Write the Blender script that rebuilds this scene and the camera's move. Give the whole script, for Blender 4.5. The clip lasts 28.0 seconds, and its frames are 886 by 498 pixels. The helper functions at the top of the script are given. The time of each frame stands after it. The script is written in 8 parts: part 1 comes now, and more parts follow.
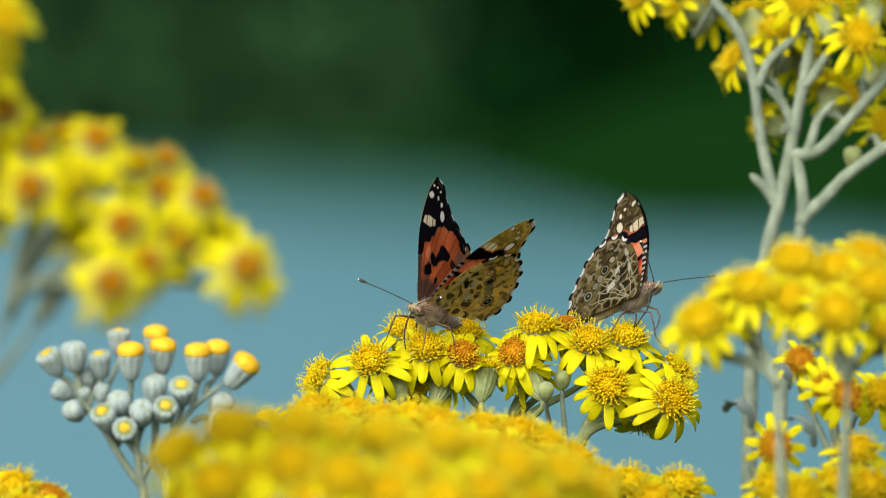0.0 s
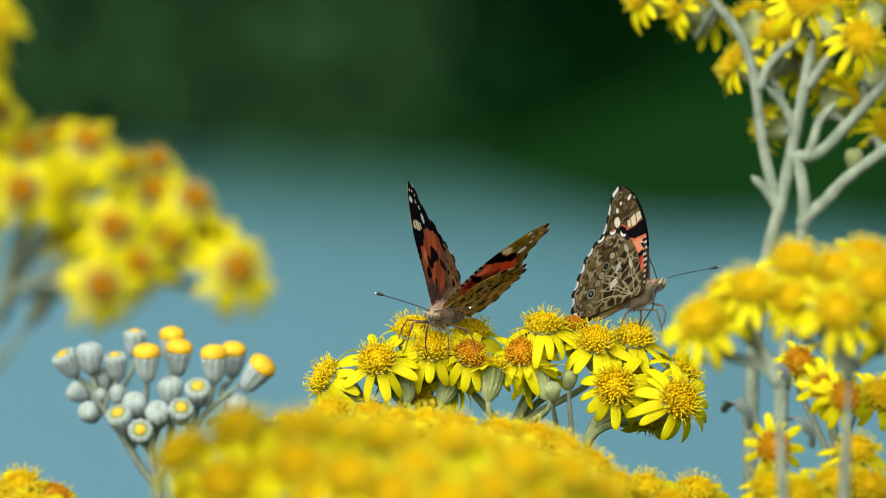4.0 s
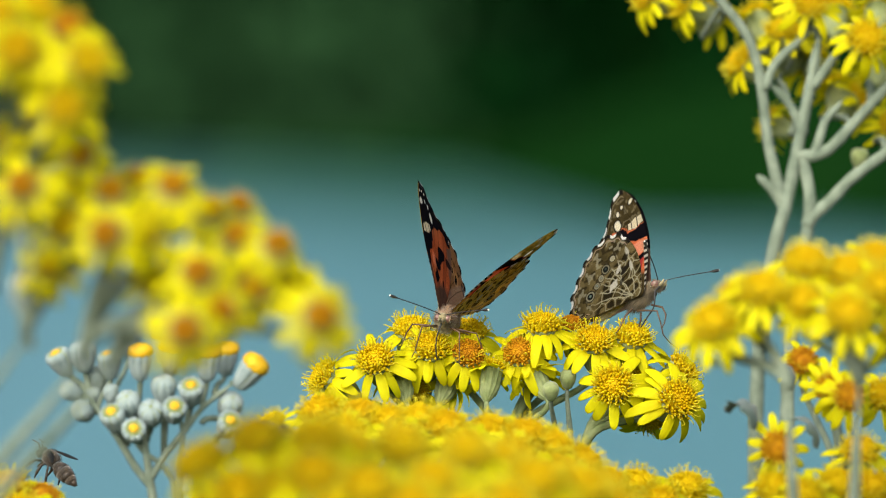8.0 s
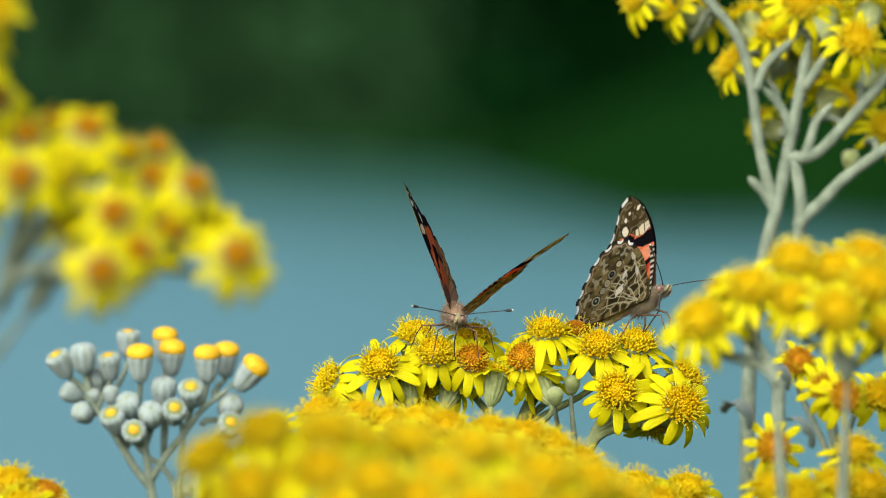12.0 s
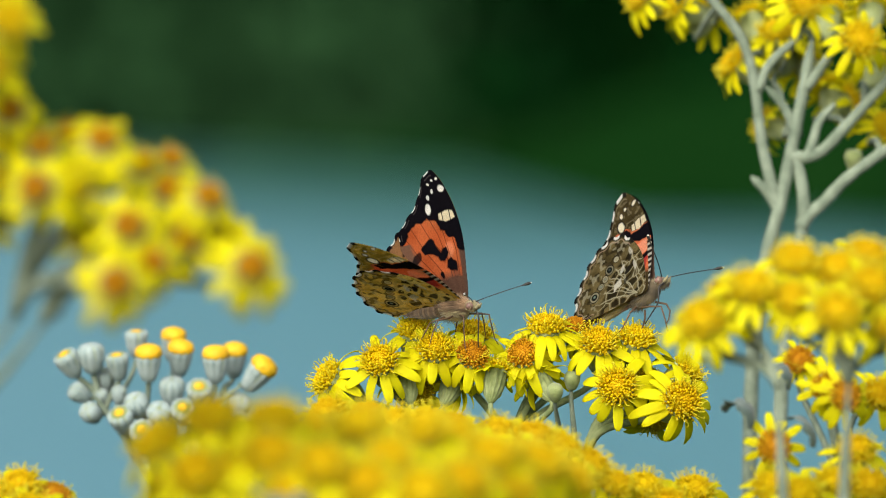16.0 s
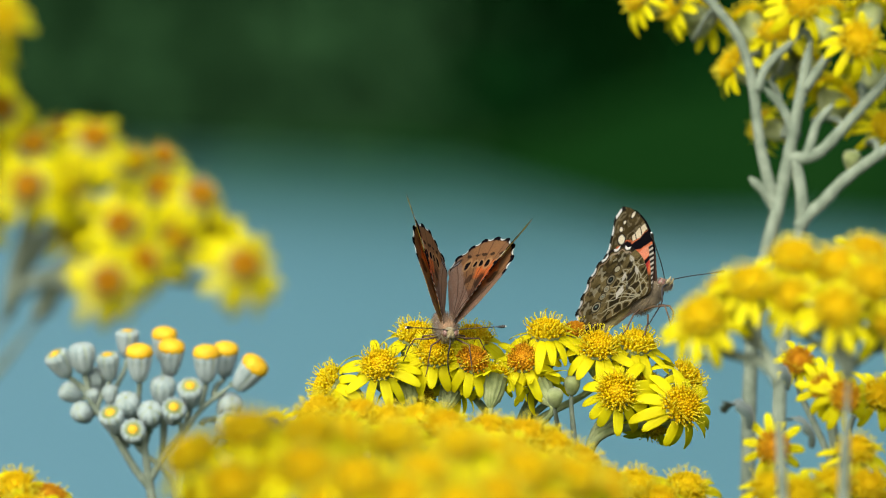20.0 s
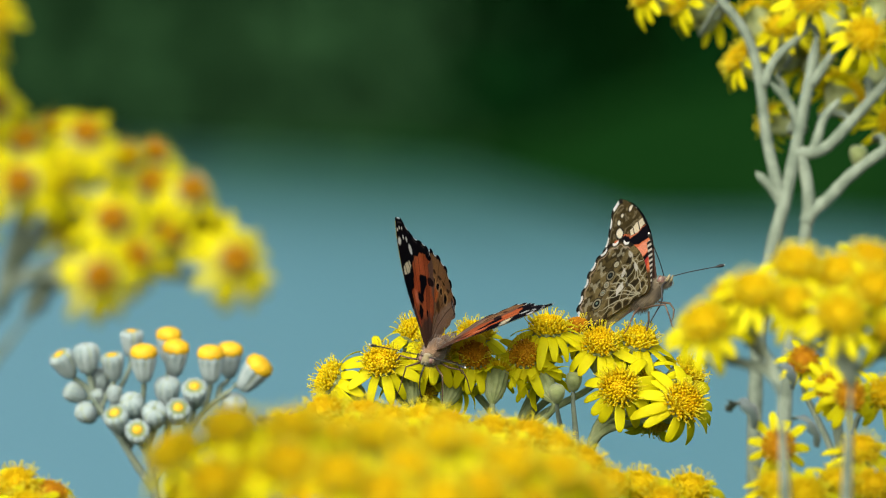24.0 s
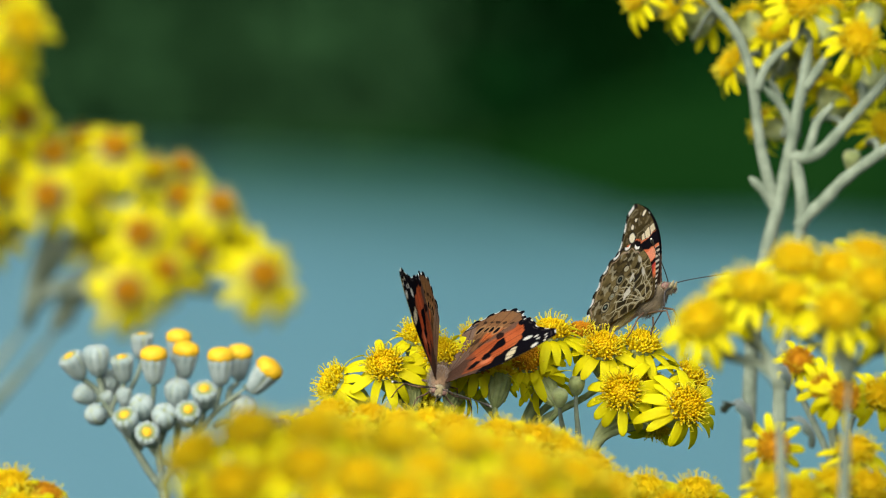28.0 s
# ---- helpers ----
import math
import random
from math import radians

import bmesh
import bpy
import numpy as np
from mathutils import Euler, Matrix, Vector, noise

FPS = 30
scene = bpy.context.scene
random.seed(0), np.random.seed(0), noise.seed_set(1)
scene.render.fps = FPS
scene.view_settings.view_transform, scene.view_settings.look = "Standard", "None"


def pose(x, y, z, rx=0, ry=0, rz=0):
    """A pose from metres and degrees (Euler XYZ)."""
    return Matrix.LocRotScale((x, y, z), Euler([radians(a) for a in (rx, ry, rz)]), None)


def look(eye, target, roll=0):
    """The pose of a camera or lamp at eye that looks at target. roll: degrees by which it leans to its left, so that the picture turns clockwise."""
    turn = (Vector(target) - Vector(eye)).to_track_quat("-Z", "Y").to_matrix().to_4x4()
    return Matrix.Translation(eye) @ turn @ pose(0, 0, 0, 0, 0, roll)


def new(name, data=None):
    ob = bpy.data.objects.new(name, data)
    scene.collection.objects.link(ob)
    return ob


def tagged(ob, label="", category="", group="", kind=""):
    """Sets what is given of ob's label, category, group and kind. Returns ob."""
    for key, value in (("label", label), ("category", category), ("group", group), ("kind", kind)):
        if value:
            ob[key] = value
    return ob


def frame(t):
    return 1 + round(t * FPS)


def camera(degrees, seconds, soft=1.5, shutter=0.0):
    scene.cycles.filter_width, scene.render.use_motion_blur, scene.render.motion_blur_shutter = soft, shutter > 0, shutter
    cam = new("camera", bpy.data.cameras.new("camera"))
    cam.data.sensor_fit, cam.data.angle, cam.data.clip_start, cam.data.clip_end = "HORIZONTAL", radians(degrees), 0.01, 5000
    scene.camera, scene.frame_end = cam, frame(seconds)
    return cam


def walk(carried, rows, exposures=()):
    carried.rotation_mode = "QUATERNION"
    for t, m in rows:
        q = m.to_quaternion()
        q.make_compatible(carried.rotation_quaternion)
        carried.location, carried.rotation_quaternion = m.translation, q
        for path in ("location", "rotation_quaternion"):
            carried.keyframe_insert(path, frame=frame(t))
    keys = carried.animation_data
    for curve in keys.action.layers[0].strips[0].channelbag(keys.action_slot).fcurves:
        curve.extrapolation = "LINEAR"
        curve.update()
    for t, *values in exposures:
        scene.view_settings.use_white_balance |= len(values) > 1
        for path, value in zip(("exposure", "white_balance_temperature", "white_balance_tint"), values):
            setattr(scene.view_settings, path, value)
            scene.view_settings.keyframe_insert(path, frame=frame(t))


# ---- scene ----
# Still camera with a long lens, focused on the flower cluster that carries the butterflies.
cam = camera(8.0, 28.0, soft=1.0)
VIEW = pose(0.0, 0.0, 0.80, 87.0, 0, 0)
walk(cam, [(0.0, VIEW), (28.0, VIEW)])
cam.data.dof.use_dof = True
cam.data.dof.focus_distance = 1.40
cam.data.dof.aperture_fstop = 14.0

# ---- light: thin bright cloud, soft sun high behind the camera's left shoulder ----
world = bpy.data.worlds.new("sky")
scene.world = world
world.use_nodes = True
wn = world.node_tree.nodes
sky = wn.new("ShaderNodeTexSky")
sky.sky_type = "NISHITA"
sky.sun_disc = False
sky.sun_elevation = radians(40)
sky.sun_rotation = radians(205)
sky.air_density, sky.dust_density, sky.ozone_density = 1.0, 6.0, 1.0
world.node_tree.links.new(sky.outputs[0], wn["Background"].inputs[0])
wn["Background"].inputs[1].default_value = 0.165
sun = new("sun", bpy.data.lights.new("sun", "SUN"))
sun.data.energy, sun.data.angle, sun.data.color = 4.15, radians(80), (0.965, 1.0, 0.90)
sun.matrix_basis = look((-2.1, -4.9, 4.5), (0, 0, 0))
scene.view_settings.exposure = 0.0

MM = 0.001


# ---- materials ----
def noise_node(n, l, scale, detail=3.0, vec=None):
    t = n.new("ShaderNodeTexNoise")
    t.inputs["Scale"].default_value, t.inputs["Detail"].default_value = scale, detail
    if vec is not None:
        l.new(vec, t.inputs["Vector"])
    return t


def surface(name, dark, light, rough=0.6, scale=400.0, bump=0.0, bump_scale=2000.0, sheen=0.0, through_light=0.0, by_piece=0.0, spec=0.4):
    """A procedural surface: two colours mixed by coarse and fine noise, with relief."""
    m = bpy.data.materials.new(name)
    m.use_nodes = True
    n, l = m.node_tree.nodes, m.node_tree.links
    b = n["Principled BSDF"]
    co = n.new("ShaderNodeTexCoord")
    a = noise_node(n, l, scale, 4.0, co.outputs["Object"])
    mix = n.new("ShaderNodeMix")
    mix.data_type = "RGBA"
    mix.inputs[6].default_value, mix.inputs[7].default_value = (*dark, 1), (*light, 1)
    ramp = n.new("ShaderNodeMapRange")
    ramp.inputs[1].default_value, ramp.inputs[2].default_value = 0.3, 0.7
    l.new(a.outputs[0], ramp.inputs[0])
    colour = mix.outputs[2]
    if by_piece:
        info = n.new("ShaderNodeObjectInfo")
        add = n.new("ShaderNodeMath")
        add.operation = "MULTIPLY_ADD"
        l.new(info.outputs["Random"], add.inputs[0])
        add.inputs[1].default_value = by_piece
        l.new(ramp.outputs[0], add.inputs[2])
        sub = n.new("ShaderNodeMath")
        sub.operation, sub.use_clamp = "SUBTRACT", True
        l.new(add.outputs[0], sub.inputs[0])
        sub.inputs[1].default_value = by_piece / 2
        l.new(sub.outputs[0], mix.inputs[0])
    else:
        l.new(ramp.outputs[0], mix.inputs[0])
    l.new(colour, b.inputs["Base Color"])
    b.inputs["Roughness"].default_value = rough
    b.inputs["Specular IOR Level"].default_value = spec
    b.inputs["Sheen Weight"].default_value = sheen
    if bump:
        f = noise_node(n, l, bump_scale, 3.0, co.outputs["Object"])
        bp = n.new("ShaderNodeBump")
        bp.inputs["Strength"].default_value, bp.inputs["Distance"].default_value = bump, 0.0003
        l.new(f.outputs[0], bp.inputs["Height"])
        l.new(bp.outputs[0], b.inputs["Normal"])
    if through_light:
        t = n.new("ShaderNodeBsdfTranslucent")
        l.new(colour, t.inputs[0])
        ms = n.new("ShaderNodeMixShader")
        ms.inputs[0].default_value = through_light
        l.new(b.outputs[0], ms.inputs[1])
        l.new(t.outputs[0], ms.inputs[2])
        l.new(ms.outputs[0], n["Material Output"].inputs[0])
    return m


M_PETAL = surface("petal_yellow", (0.74, 0.66, 0.002), (0.84, 0.80, 0.008), 0.55, 300, 0.15, 900, 0.0, 0.5, 0.5, 0.12)
M_DISC = surface("floret_golden", (0.74, 0.49, 0.002), (0.84, 0.66, 0.004), 0.6, 500, 0, 0, 0.0, 0.35, 0.6, 0.12)
M_DISC_OLD = surface("floret_rusty", (0.44, 0.17, 0.004), (0.66, 0.34, 0.006), 0.65, 500, 0, 0, 0.0, 0.15, 0.5, 0.12)
M_STYLE = surface("style_yellow", (0.80, 0.66, 0.01), (0.86, 0.78, 0.06), 0.5, 500, 0, 0, 0.0, 0.3, 0, 0.15)
M_WOOL = surface("stem_wool", (0.125, 0.160, 0.117), (0.248, 0.295, 0.226), 0.95, 250, 0.6, 4000, 0.06, 0.0, 0.3, 0.1)
# sage green, made lighter to hold the yellow light bounced among the stalks
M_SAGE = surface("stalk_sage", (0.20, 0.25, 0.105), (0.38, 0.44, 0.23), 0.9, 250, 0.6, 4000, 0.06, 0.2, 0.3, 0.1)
M_CUP = surface("cup_green", (0.25, 0.31, 0.11), (0.47, 0.53, 0.25), 0.85, 250, 0.8, 2200, 0.3, 0.4, 0.3, 0.1)
M_BUD = surface("bud_wool", (0.21, 0.285, 0.28), (0.49, 0.575, 0.575), 0.95, 240, 0.9, 5000, 0.15, 0.1, 0.3, 0.05)
M_BUD_TIP = surface("bud_florets", (0.66, 0.36, 0.006), (0.84, 0.52, 0.012), 0.6, 600, 0.5, 2500, 0, 0.1)
M_LEAF = surface("leaf_wool", (0.035, 0.065, 0.06), (0.11, 0.16, 0.14), 0.85, 120, 0.6, 1500, 0.3, 0.1, 0.2, 0.15)


def painted(name, rough=0.85, sheen=0.0, through_light=0.0):
    """A scaled wing: colours come from the wing's own pattern, with fine grain over it."""
    m = bpy.data.materials.new(name)
    m.use_nodes = True
    n, l = m.node_tree.nodes, m.node_tree.links
    b = n["Principled BSDF"]
    at = n.new("ShaderNodeAttribute")
    at.attribute_name = "pattern"
    co = n.new("ShaderNodeTexCoord")
    g = noise_node(n, l, 3500, 2.0, co.outputs["Object"])
    r = n.new("ShaderNodeMapRange")
    r.inputs[1].default_value, r.inputs[2].default_value, r.inputs[3].default_value, r.inputs[4].default_value = 0.3, 0.7, 0.78, 1.15
    l.new(g.outputs[0], r.inputs[0])
    mul = n.new("ShaderNodeVectorMath")
    mul.operation = "SCALE"
    l.new(at.outputs["Color"], mul.inputs[0])
    l.new(r.outputs[0], mul.inputs["Scale"])
    l.new(mul.outputs[0], b.inputs["Base Color"])
    b.inputs["Roughness"].default_value, b.inputs["Sheen Weight"].default_value = rough, sheen
    b.inputs["Specular IOR Level"].default_value = 0.04
    bp = n.new("ShaderNodeBump")
    bp.inputs["Strength"].default_value, bp.inputs["Distance"].default_value = 0.35, 0.0002
    l.new(g.outputs[0], bp.inputs["Height"])
    l.new(bp.outputs[0], b.inputs["Normal"])
    t = n.new("ShaderNodeBsdfTranslucent")
    l.new(mul.outputs[0], t.inputs[0])
    ms = n.new("ShaderNodeMixShader")
    ms.inputs[0].default_value = through_light
    l.new(b.outputs[0], ms.inputs[1])
    l.new(t.outputs[0], ms.inputs[2])
    l.new(ms.outputs[0], n["Material Output"].inputs[0])
    return m


M_WING = painted("wing_scales", through_light=0.58)
M_FUR = surface("fur_brown", (0.105, 0.062, 0.034), (0.28, 0.17, 0.092), 0.9, 300, 0.6, 3000, 0.4)
M_FUR_GREY = surface("fur_grey_brown", (0.06, 0.046, 0.028), (0.18, 0.14, 0.085), 0.9, 300, 0.6, 3000, 0.4)
M_FUR_PALE = surface("fur_cream", (0.15, 0.12, 0.055), (0.38, 0.32, 0.17), 0.9, 300, 0.6, 3000, 0.4)
M_ABDOMEN = surface("abdomen_brown", (0.045, 0.028, 0.018), (0.13, 0.08, 0.05), 0.8, 350, 0.6, 2500, 0.3)
# pale rings round the abdomen
an, al = M_ABDOMEN.node_tree.nodes, M_ABDOMEN.node_tree.links
ring = an.new("ShaderNodeTexWave")
ring.bands_direction = "Y"
ring.inputs["Scale"].default_value, ring.inputs["Distortion"].default_value = 205.0, 0.4
al.new(next(n for n in an if n.bl_idname == "ShaderNodeTexCoord").outputs["Object"], ring.inputs["Vector"])
rmix = an.new("ShaderNodeMix")
rmix.data_type = "RGBA"
rmix.inputs[7].default_value = (0.17, 0.115, 0.068, 1)
rpow = an.new("ShaderNodeMath")
rpow.operation = "POWER"
rpow.inputs[1].default_value = 4.0
al.new(ring.outputs["Fac"], rpow.inputs[0])
al.new(rpow.outputs[0], rmix.inputs[0])
al.new(an["Principled BSDF"].inputs["Base Color"].links[0].from_socket, rmix.inputs[6])
al.new(rmix.outputs[2], an["Principled BSDF"].inputs["Base Color"])
M_EYE = surface("eye_brown", (0.12, 0.06, 0.05), (0.30, 0.18, 0.15), 0.25, 900)
M_LIMB = surface("limb_brown", (0.05, 0.026, 0.014), (0.13, 0.075, 0.04), 0.6, 600)
M_FEELER = surface("feeler_black", (0.012, 0.010, 0.010), (0.05, 0.045, 0.04), 0.5, 2500)
M_TIP = surface("feeler_tip_white", (0.7, 0.68, 0.6), (0.85, 0.83, 0.75), 0.6, 800)
M_BEE = surface("bee_dark", (0.015, 0.011, 0.008), (0.07, 0.045, 0.025), 0.45, 500, 0.4, 3000, 0.1)
M_BEE_BAND = surface("bee_band", (0.020, 0.014, 0.009), (0.075, 0.048, 0.026), 0.8, 500, 0.5, 3000, 0.4)
M_BEE_WING = surface("bee_wing", (0.06, 0.055, 0.05), (0.13, 0.12, 0.10), 0.3, 200, 0, 0, 0, 0.7)
M_SOIL = surface("bank_grass", (0.002, 0.017, 0.003), (0.006, 0.028, 0.005), 0.95, 0.8, 0.5, 8, 0, 0, 0, 0.0)
M_WOODS = surface("woods_leaves", (0.0013, 0.0148, 0.0030), (0.0030, 0.0245, 0.0050), 0.9, 0.9, 0, 0, 0, 0.1, 0, 0.0)

# lighter copy of the woods' leaves, for the less shaded left of the bank
M_WOODS_LIT = surface("woods_leaves_lit", (0.015, 0.046, 0.017), (0.021, 0.060, 0.023), 0.9, 0.9, 0, 0, 0, 0.1, 0, 0.0)

M_WATER = bpy.data.materials.new("lake_water")
M_WATER.use_nodes = True
wn = M_WATER.node_tree.nodes
wl = M_WATER.node_tree.links
wb = wn["Principled BSDF"]
wb.inputs["Roughness"].default_value = 0.38
wb.inputs["IOR"].default_value = 1.33
wco = wn.new("ShaderNodeTexCoord")
wmap = wn.new("ShaderNodeMapping")
wmap.inputs["Scale"].default_value = (0.35, 1.6, 1.0)
wl.new(wco.outputs["Object"], wmap.inputs[0])
# woods' green reflection put into the colour along the far shore, bluer farther out
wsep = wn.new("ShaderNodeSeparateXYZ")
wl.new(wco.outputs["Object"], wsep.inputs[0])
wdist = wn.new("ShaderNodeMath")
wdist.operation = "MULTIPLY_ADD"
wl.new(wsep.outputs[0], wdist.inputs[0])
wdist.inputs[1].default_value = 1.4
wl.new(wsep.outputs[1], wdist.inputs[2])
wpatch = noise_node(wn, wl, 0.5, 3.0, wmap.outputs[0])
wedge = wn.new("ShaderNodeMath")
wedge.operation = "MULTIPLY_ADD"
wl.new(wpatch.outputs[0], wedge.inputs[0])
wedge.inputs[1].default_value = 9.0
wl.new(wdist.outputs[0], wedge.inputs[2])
wreflect = wn.new("ShaderNodeMapRange")
wreflect.interpolation_type = "SMOOTHSTEP"
wreflect.inputs[1].default_value, wreflect.inputs[2].default_value = 45.0, 67.0
wl.new(wedge.outputs[0], wreflect.inputs[0])
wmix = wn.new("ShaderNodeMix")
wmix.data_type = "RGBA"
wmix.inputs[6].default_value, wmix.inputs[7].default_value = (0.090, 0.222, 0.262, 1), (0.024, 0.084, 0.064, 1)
wl.new(wreflect.outputs[0], wmix.inputs[0])
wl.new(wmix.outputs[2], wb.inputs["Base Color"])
wnoise = noise_node(wn, wl, 1.4, 5.0, wmap.outputs[0])
wbump = wn.new("ShaderNodeBump")
wbump.inputs["Strength"].default_value, wbump.inputs["Distance"].default_value = 0.6, 0.03
wl.new(wnoise.outputs[0], wbump.inputs["Height"])
wl.new(wbump.outputs[0], wb.inputs["Normal"])


# ---- building helpers ----
def mesh_of(name, verts, faces, material, smooth=True):
    me = bpy.data.meshes.new(name)
    me.from_pydata([tuple(v) for v in verts], [], faces)
    me.materials.append(material)
    me.polygons.foreach_set("use_smooth", [smooth] * len(me.polygons))
    me.update()
    return me


def attach(name, me, parent, m=None, label=""):
    ob = new(name, me)
    ob.parent = parent
    if m is not None:
        ob.matrix_basis = m
    return tagged(ob, label)


def thing(name, at, label, category, group=""):
    ob = new(name)
    ob.empty_display_size = 0.01
    ob.matrix_basis = Matrix.Translation(at)
    return tagged(ob, label, category, group)


def curve4(a, b, c, d, steps):
    """Points on a cubic arc."""
    out = []
    for i in range(steps + 1):
        t = i / steps
        u = 1 - t
        out.append(a * u ** 3 + b * 3 * u * u * t + c * 3 * u * t * t + d * t ** 3)
    return out


def tube_data(points, radii, sides=8, wobble=0.0, rng=None):
    """Vertices and faces of a closed tapered tube along points."""
    pts = [Vector(p) for p in points]
    n = len(pts)
    verts, faces = [], []
    ref = Vector((0.31, 0.83, 0.47))
    for i, p in enumerate(pts):
        t = (pts[min(i + 1, n - 1)] - pts[max(i - 1, 0)]).normalized()
        a = t.cross(ref).normalized()
        b = t.cross(a)
        r = radii[0] + (radii[1] - radii[0]) * i / (n - 1) if len(radii) == 2 else radii[i]
        if wobble and rng:
            r *= 1 + rng.uniform(-wobble, wobble)
        for k in range(sides):
            w = 2 * math.pi * k / sides
            verts.append(p + (a * math.cos(w) + b * math.sin(w)) * r)
    for i in range(n - 1):
        for k in range(sides):
            k2 = (k + 1) % sides
            faces.append((i * sides + k, i * sides + k2, (i + 1) * sides + k2, (i + 1) * sides + k))
    faces.append(tuple(range(sides - 1, -1, -1)))
    faces.append(tuple((n - 1) * sides + k for k in range(sides)))
    return verts, faces


def tube(name, points, radii, material, parent, sides=8, label="", wobble=0.0, rng=None):
    v, f = tube_data(points, radii, sides, wobble, rng)
    return attach(name, mesh_of(name, v, f, material), parent, None, label)


def lathe_data(profile, sides=16, squash=1.0):
    """Turn (radius, height) pairs round the z axis."""
    verts, faces = [], []
    for r, z in profile:
        for k in range(sides):
            w = 2 * math.pi * k / sides
            verts.append((r * math.cos(w), r * math.sin(w) * squash, z))
    for i in range(len(profile) - 1):
        for k in range(sides):
            k2 = (k + 1) % sides
            faces.append((i * sides + k, i * sides + k2, (i + 1) * sides + k2, (i + 1) * sides + k))
    faces.append(tuple(range(sides - 1, -1, -1)))
    faces.append(tuple((len(profile) - 1) * sides + k for k in range(sides)))
    return verts, faces


def join_data(*sets):
    verts, faces = [], []
    for v, f in sets:
        o = len(verts)
        verts += list(v)
        faces += [tuple(i + o for i in q) for q in f]
    return verts, faces


# ---- the setting: near bank, lake, wooded far bank ----
def shore_shift(x):
    """The far shore runs obliquely: nearer to the right."""
    return 0.0 + 1.4 * max(-7.0, min(7.0, x))


def ground_height(x, y):
    y = y + shore_shift(x) if y > 30 else y
    w = 0.25 * math.sin(x * 0.13 + 1.0) + 0.15 * math.sin(x * 0.31 + y * 0.2)
    if y < 3.0:
        return 0.0
    if y < 5.0:
        return -3.0 * (y - 3.0) / 2.0
    if y < 58.0:
        return -3.0
    if y < 70.0:
        return -3.0 + (y - 58.0) * 0.26 + w
    return 0.12 + w + (y - 70.0) * 0.05


def build_setting():
    xs = [-900, -400, -200, -100, -60, -40, -25] + list(range(-18, 19, 3)) + [25, 40, 60] + [100, 200, 400, 900]
    ys = [-900, -300, -80, -20, -5, 0, 3.0, 4.0, 5.0, 20, 40] + [62 + i for i in range(0, 24, 2)] + [100, 150, 300, 900]
    verts = [(x, y, ground_height(x, y)) for y in ys for x in xs]
    nx = len(xs)
    faces = [(j * nx + i, j * nx + i + 1, (j + 1) * nx + i + 1, (j + 1) * nx + i) for j in range(len(ys) - 1) for i in range(nx - 1)]
    tagged(new("ground", mesh_of("ground", verts, faces, M_SOIL)), "dark grassy lake bank", "ground", kind="structure")
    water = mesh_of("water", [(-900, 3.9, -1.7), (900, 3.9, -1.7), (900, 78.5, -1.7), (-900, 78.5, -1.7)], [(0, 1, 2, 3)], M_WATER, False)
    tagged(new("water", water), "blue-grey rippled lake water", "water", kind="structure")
    rng = random.Random(5)
    woods, shrubs = ([], []), ([], [])
    for i in range(20000):
        low = i >= 14000
        x = rng.uniform(-7, 1) if low else rng.uniform(-26, 26)
        y = 63.0 + rng.random() ** 0.8 * (3 if low else 9) + 0.5 * math.sin(x * 0.35) - shore_shift(x)
        top = 7 + 3.5 * math.sin(x * 0.5 + 0.6) + 2 * math.sin(x * 1.3)
        z = max(-1.75, ground_height(x, y)) + rng.random() ** 1.5 * (3.0 if low else top)
        s = rng.uniform(0.25, 0.55)
        q = Euler((rng.uniform(-1.2, 1.2), rng.uniform(-1.2, 1.2), rng.uniform(0, 6.28))).to_matrix()
        # left leaves lighter, right ones darkened in colour for the shade of a hollow
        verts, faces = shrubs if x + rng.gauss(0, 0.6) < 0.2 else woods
        o = len(verts)
        for a, b, c in ((-0.5, -0.3, 0), (0.5, -0.3, 0.1), (0.75, 0.35, -0.1), (0, 0.8, 0.1), (-0.7, 0.3, 0)):
            verts.append(Vector((x, y, z)) + q @ Vector((a, b, c)) * s)
        faces.append((o, o + 1, o + 2, o + 3, o + 4))
    tagged(new("far_woods", mesh_of("far_woods", *woods, M_WOODS, False)), "dark green leafy woods along the far shore", "woods", kind="stuff")
    tagged(new("far_shrubs", mesh_of("far_shrubs", *shrubs, M_WOODS_LIT, False)), "lighter grey-green leaves of the far shore woods", "shrubs", kind="stuff")


build_setting()


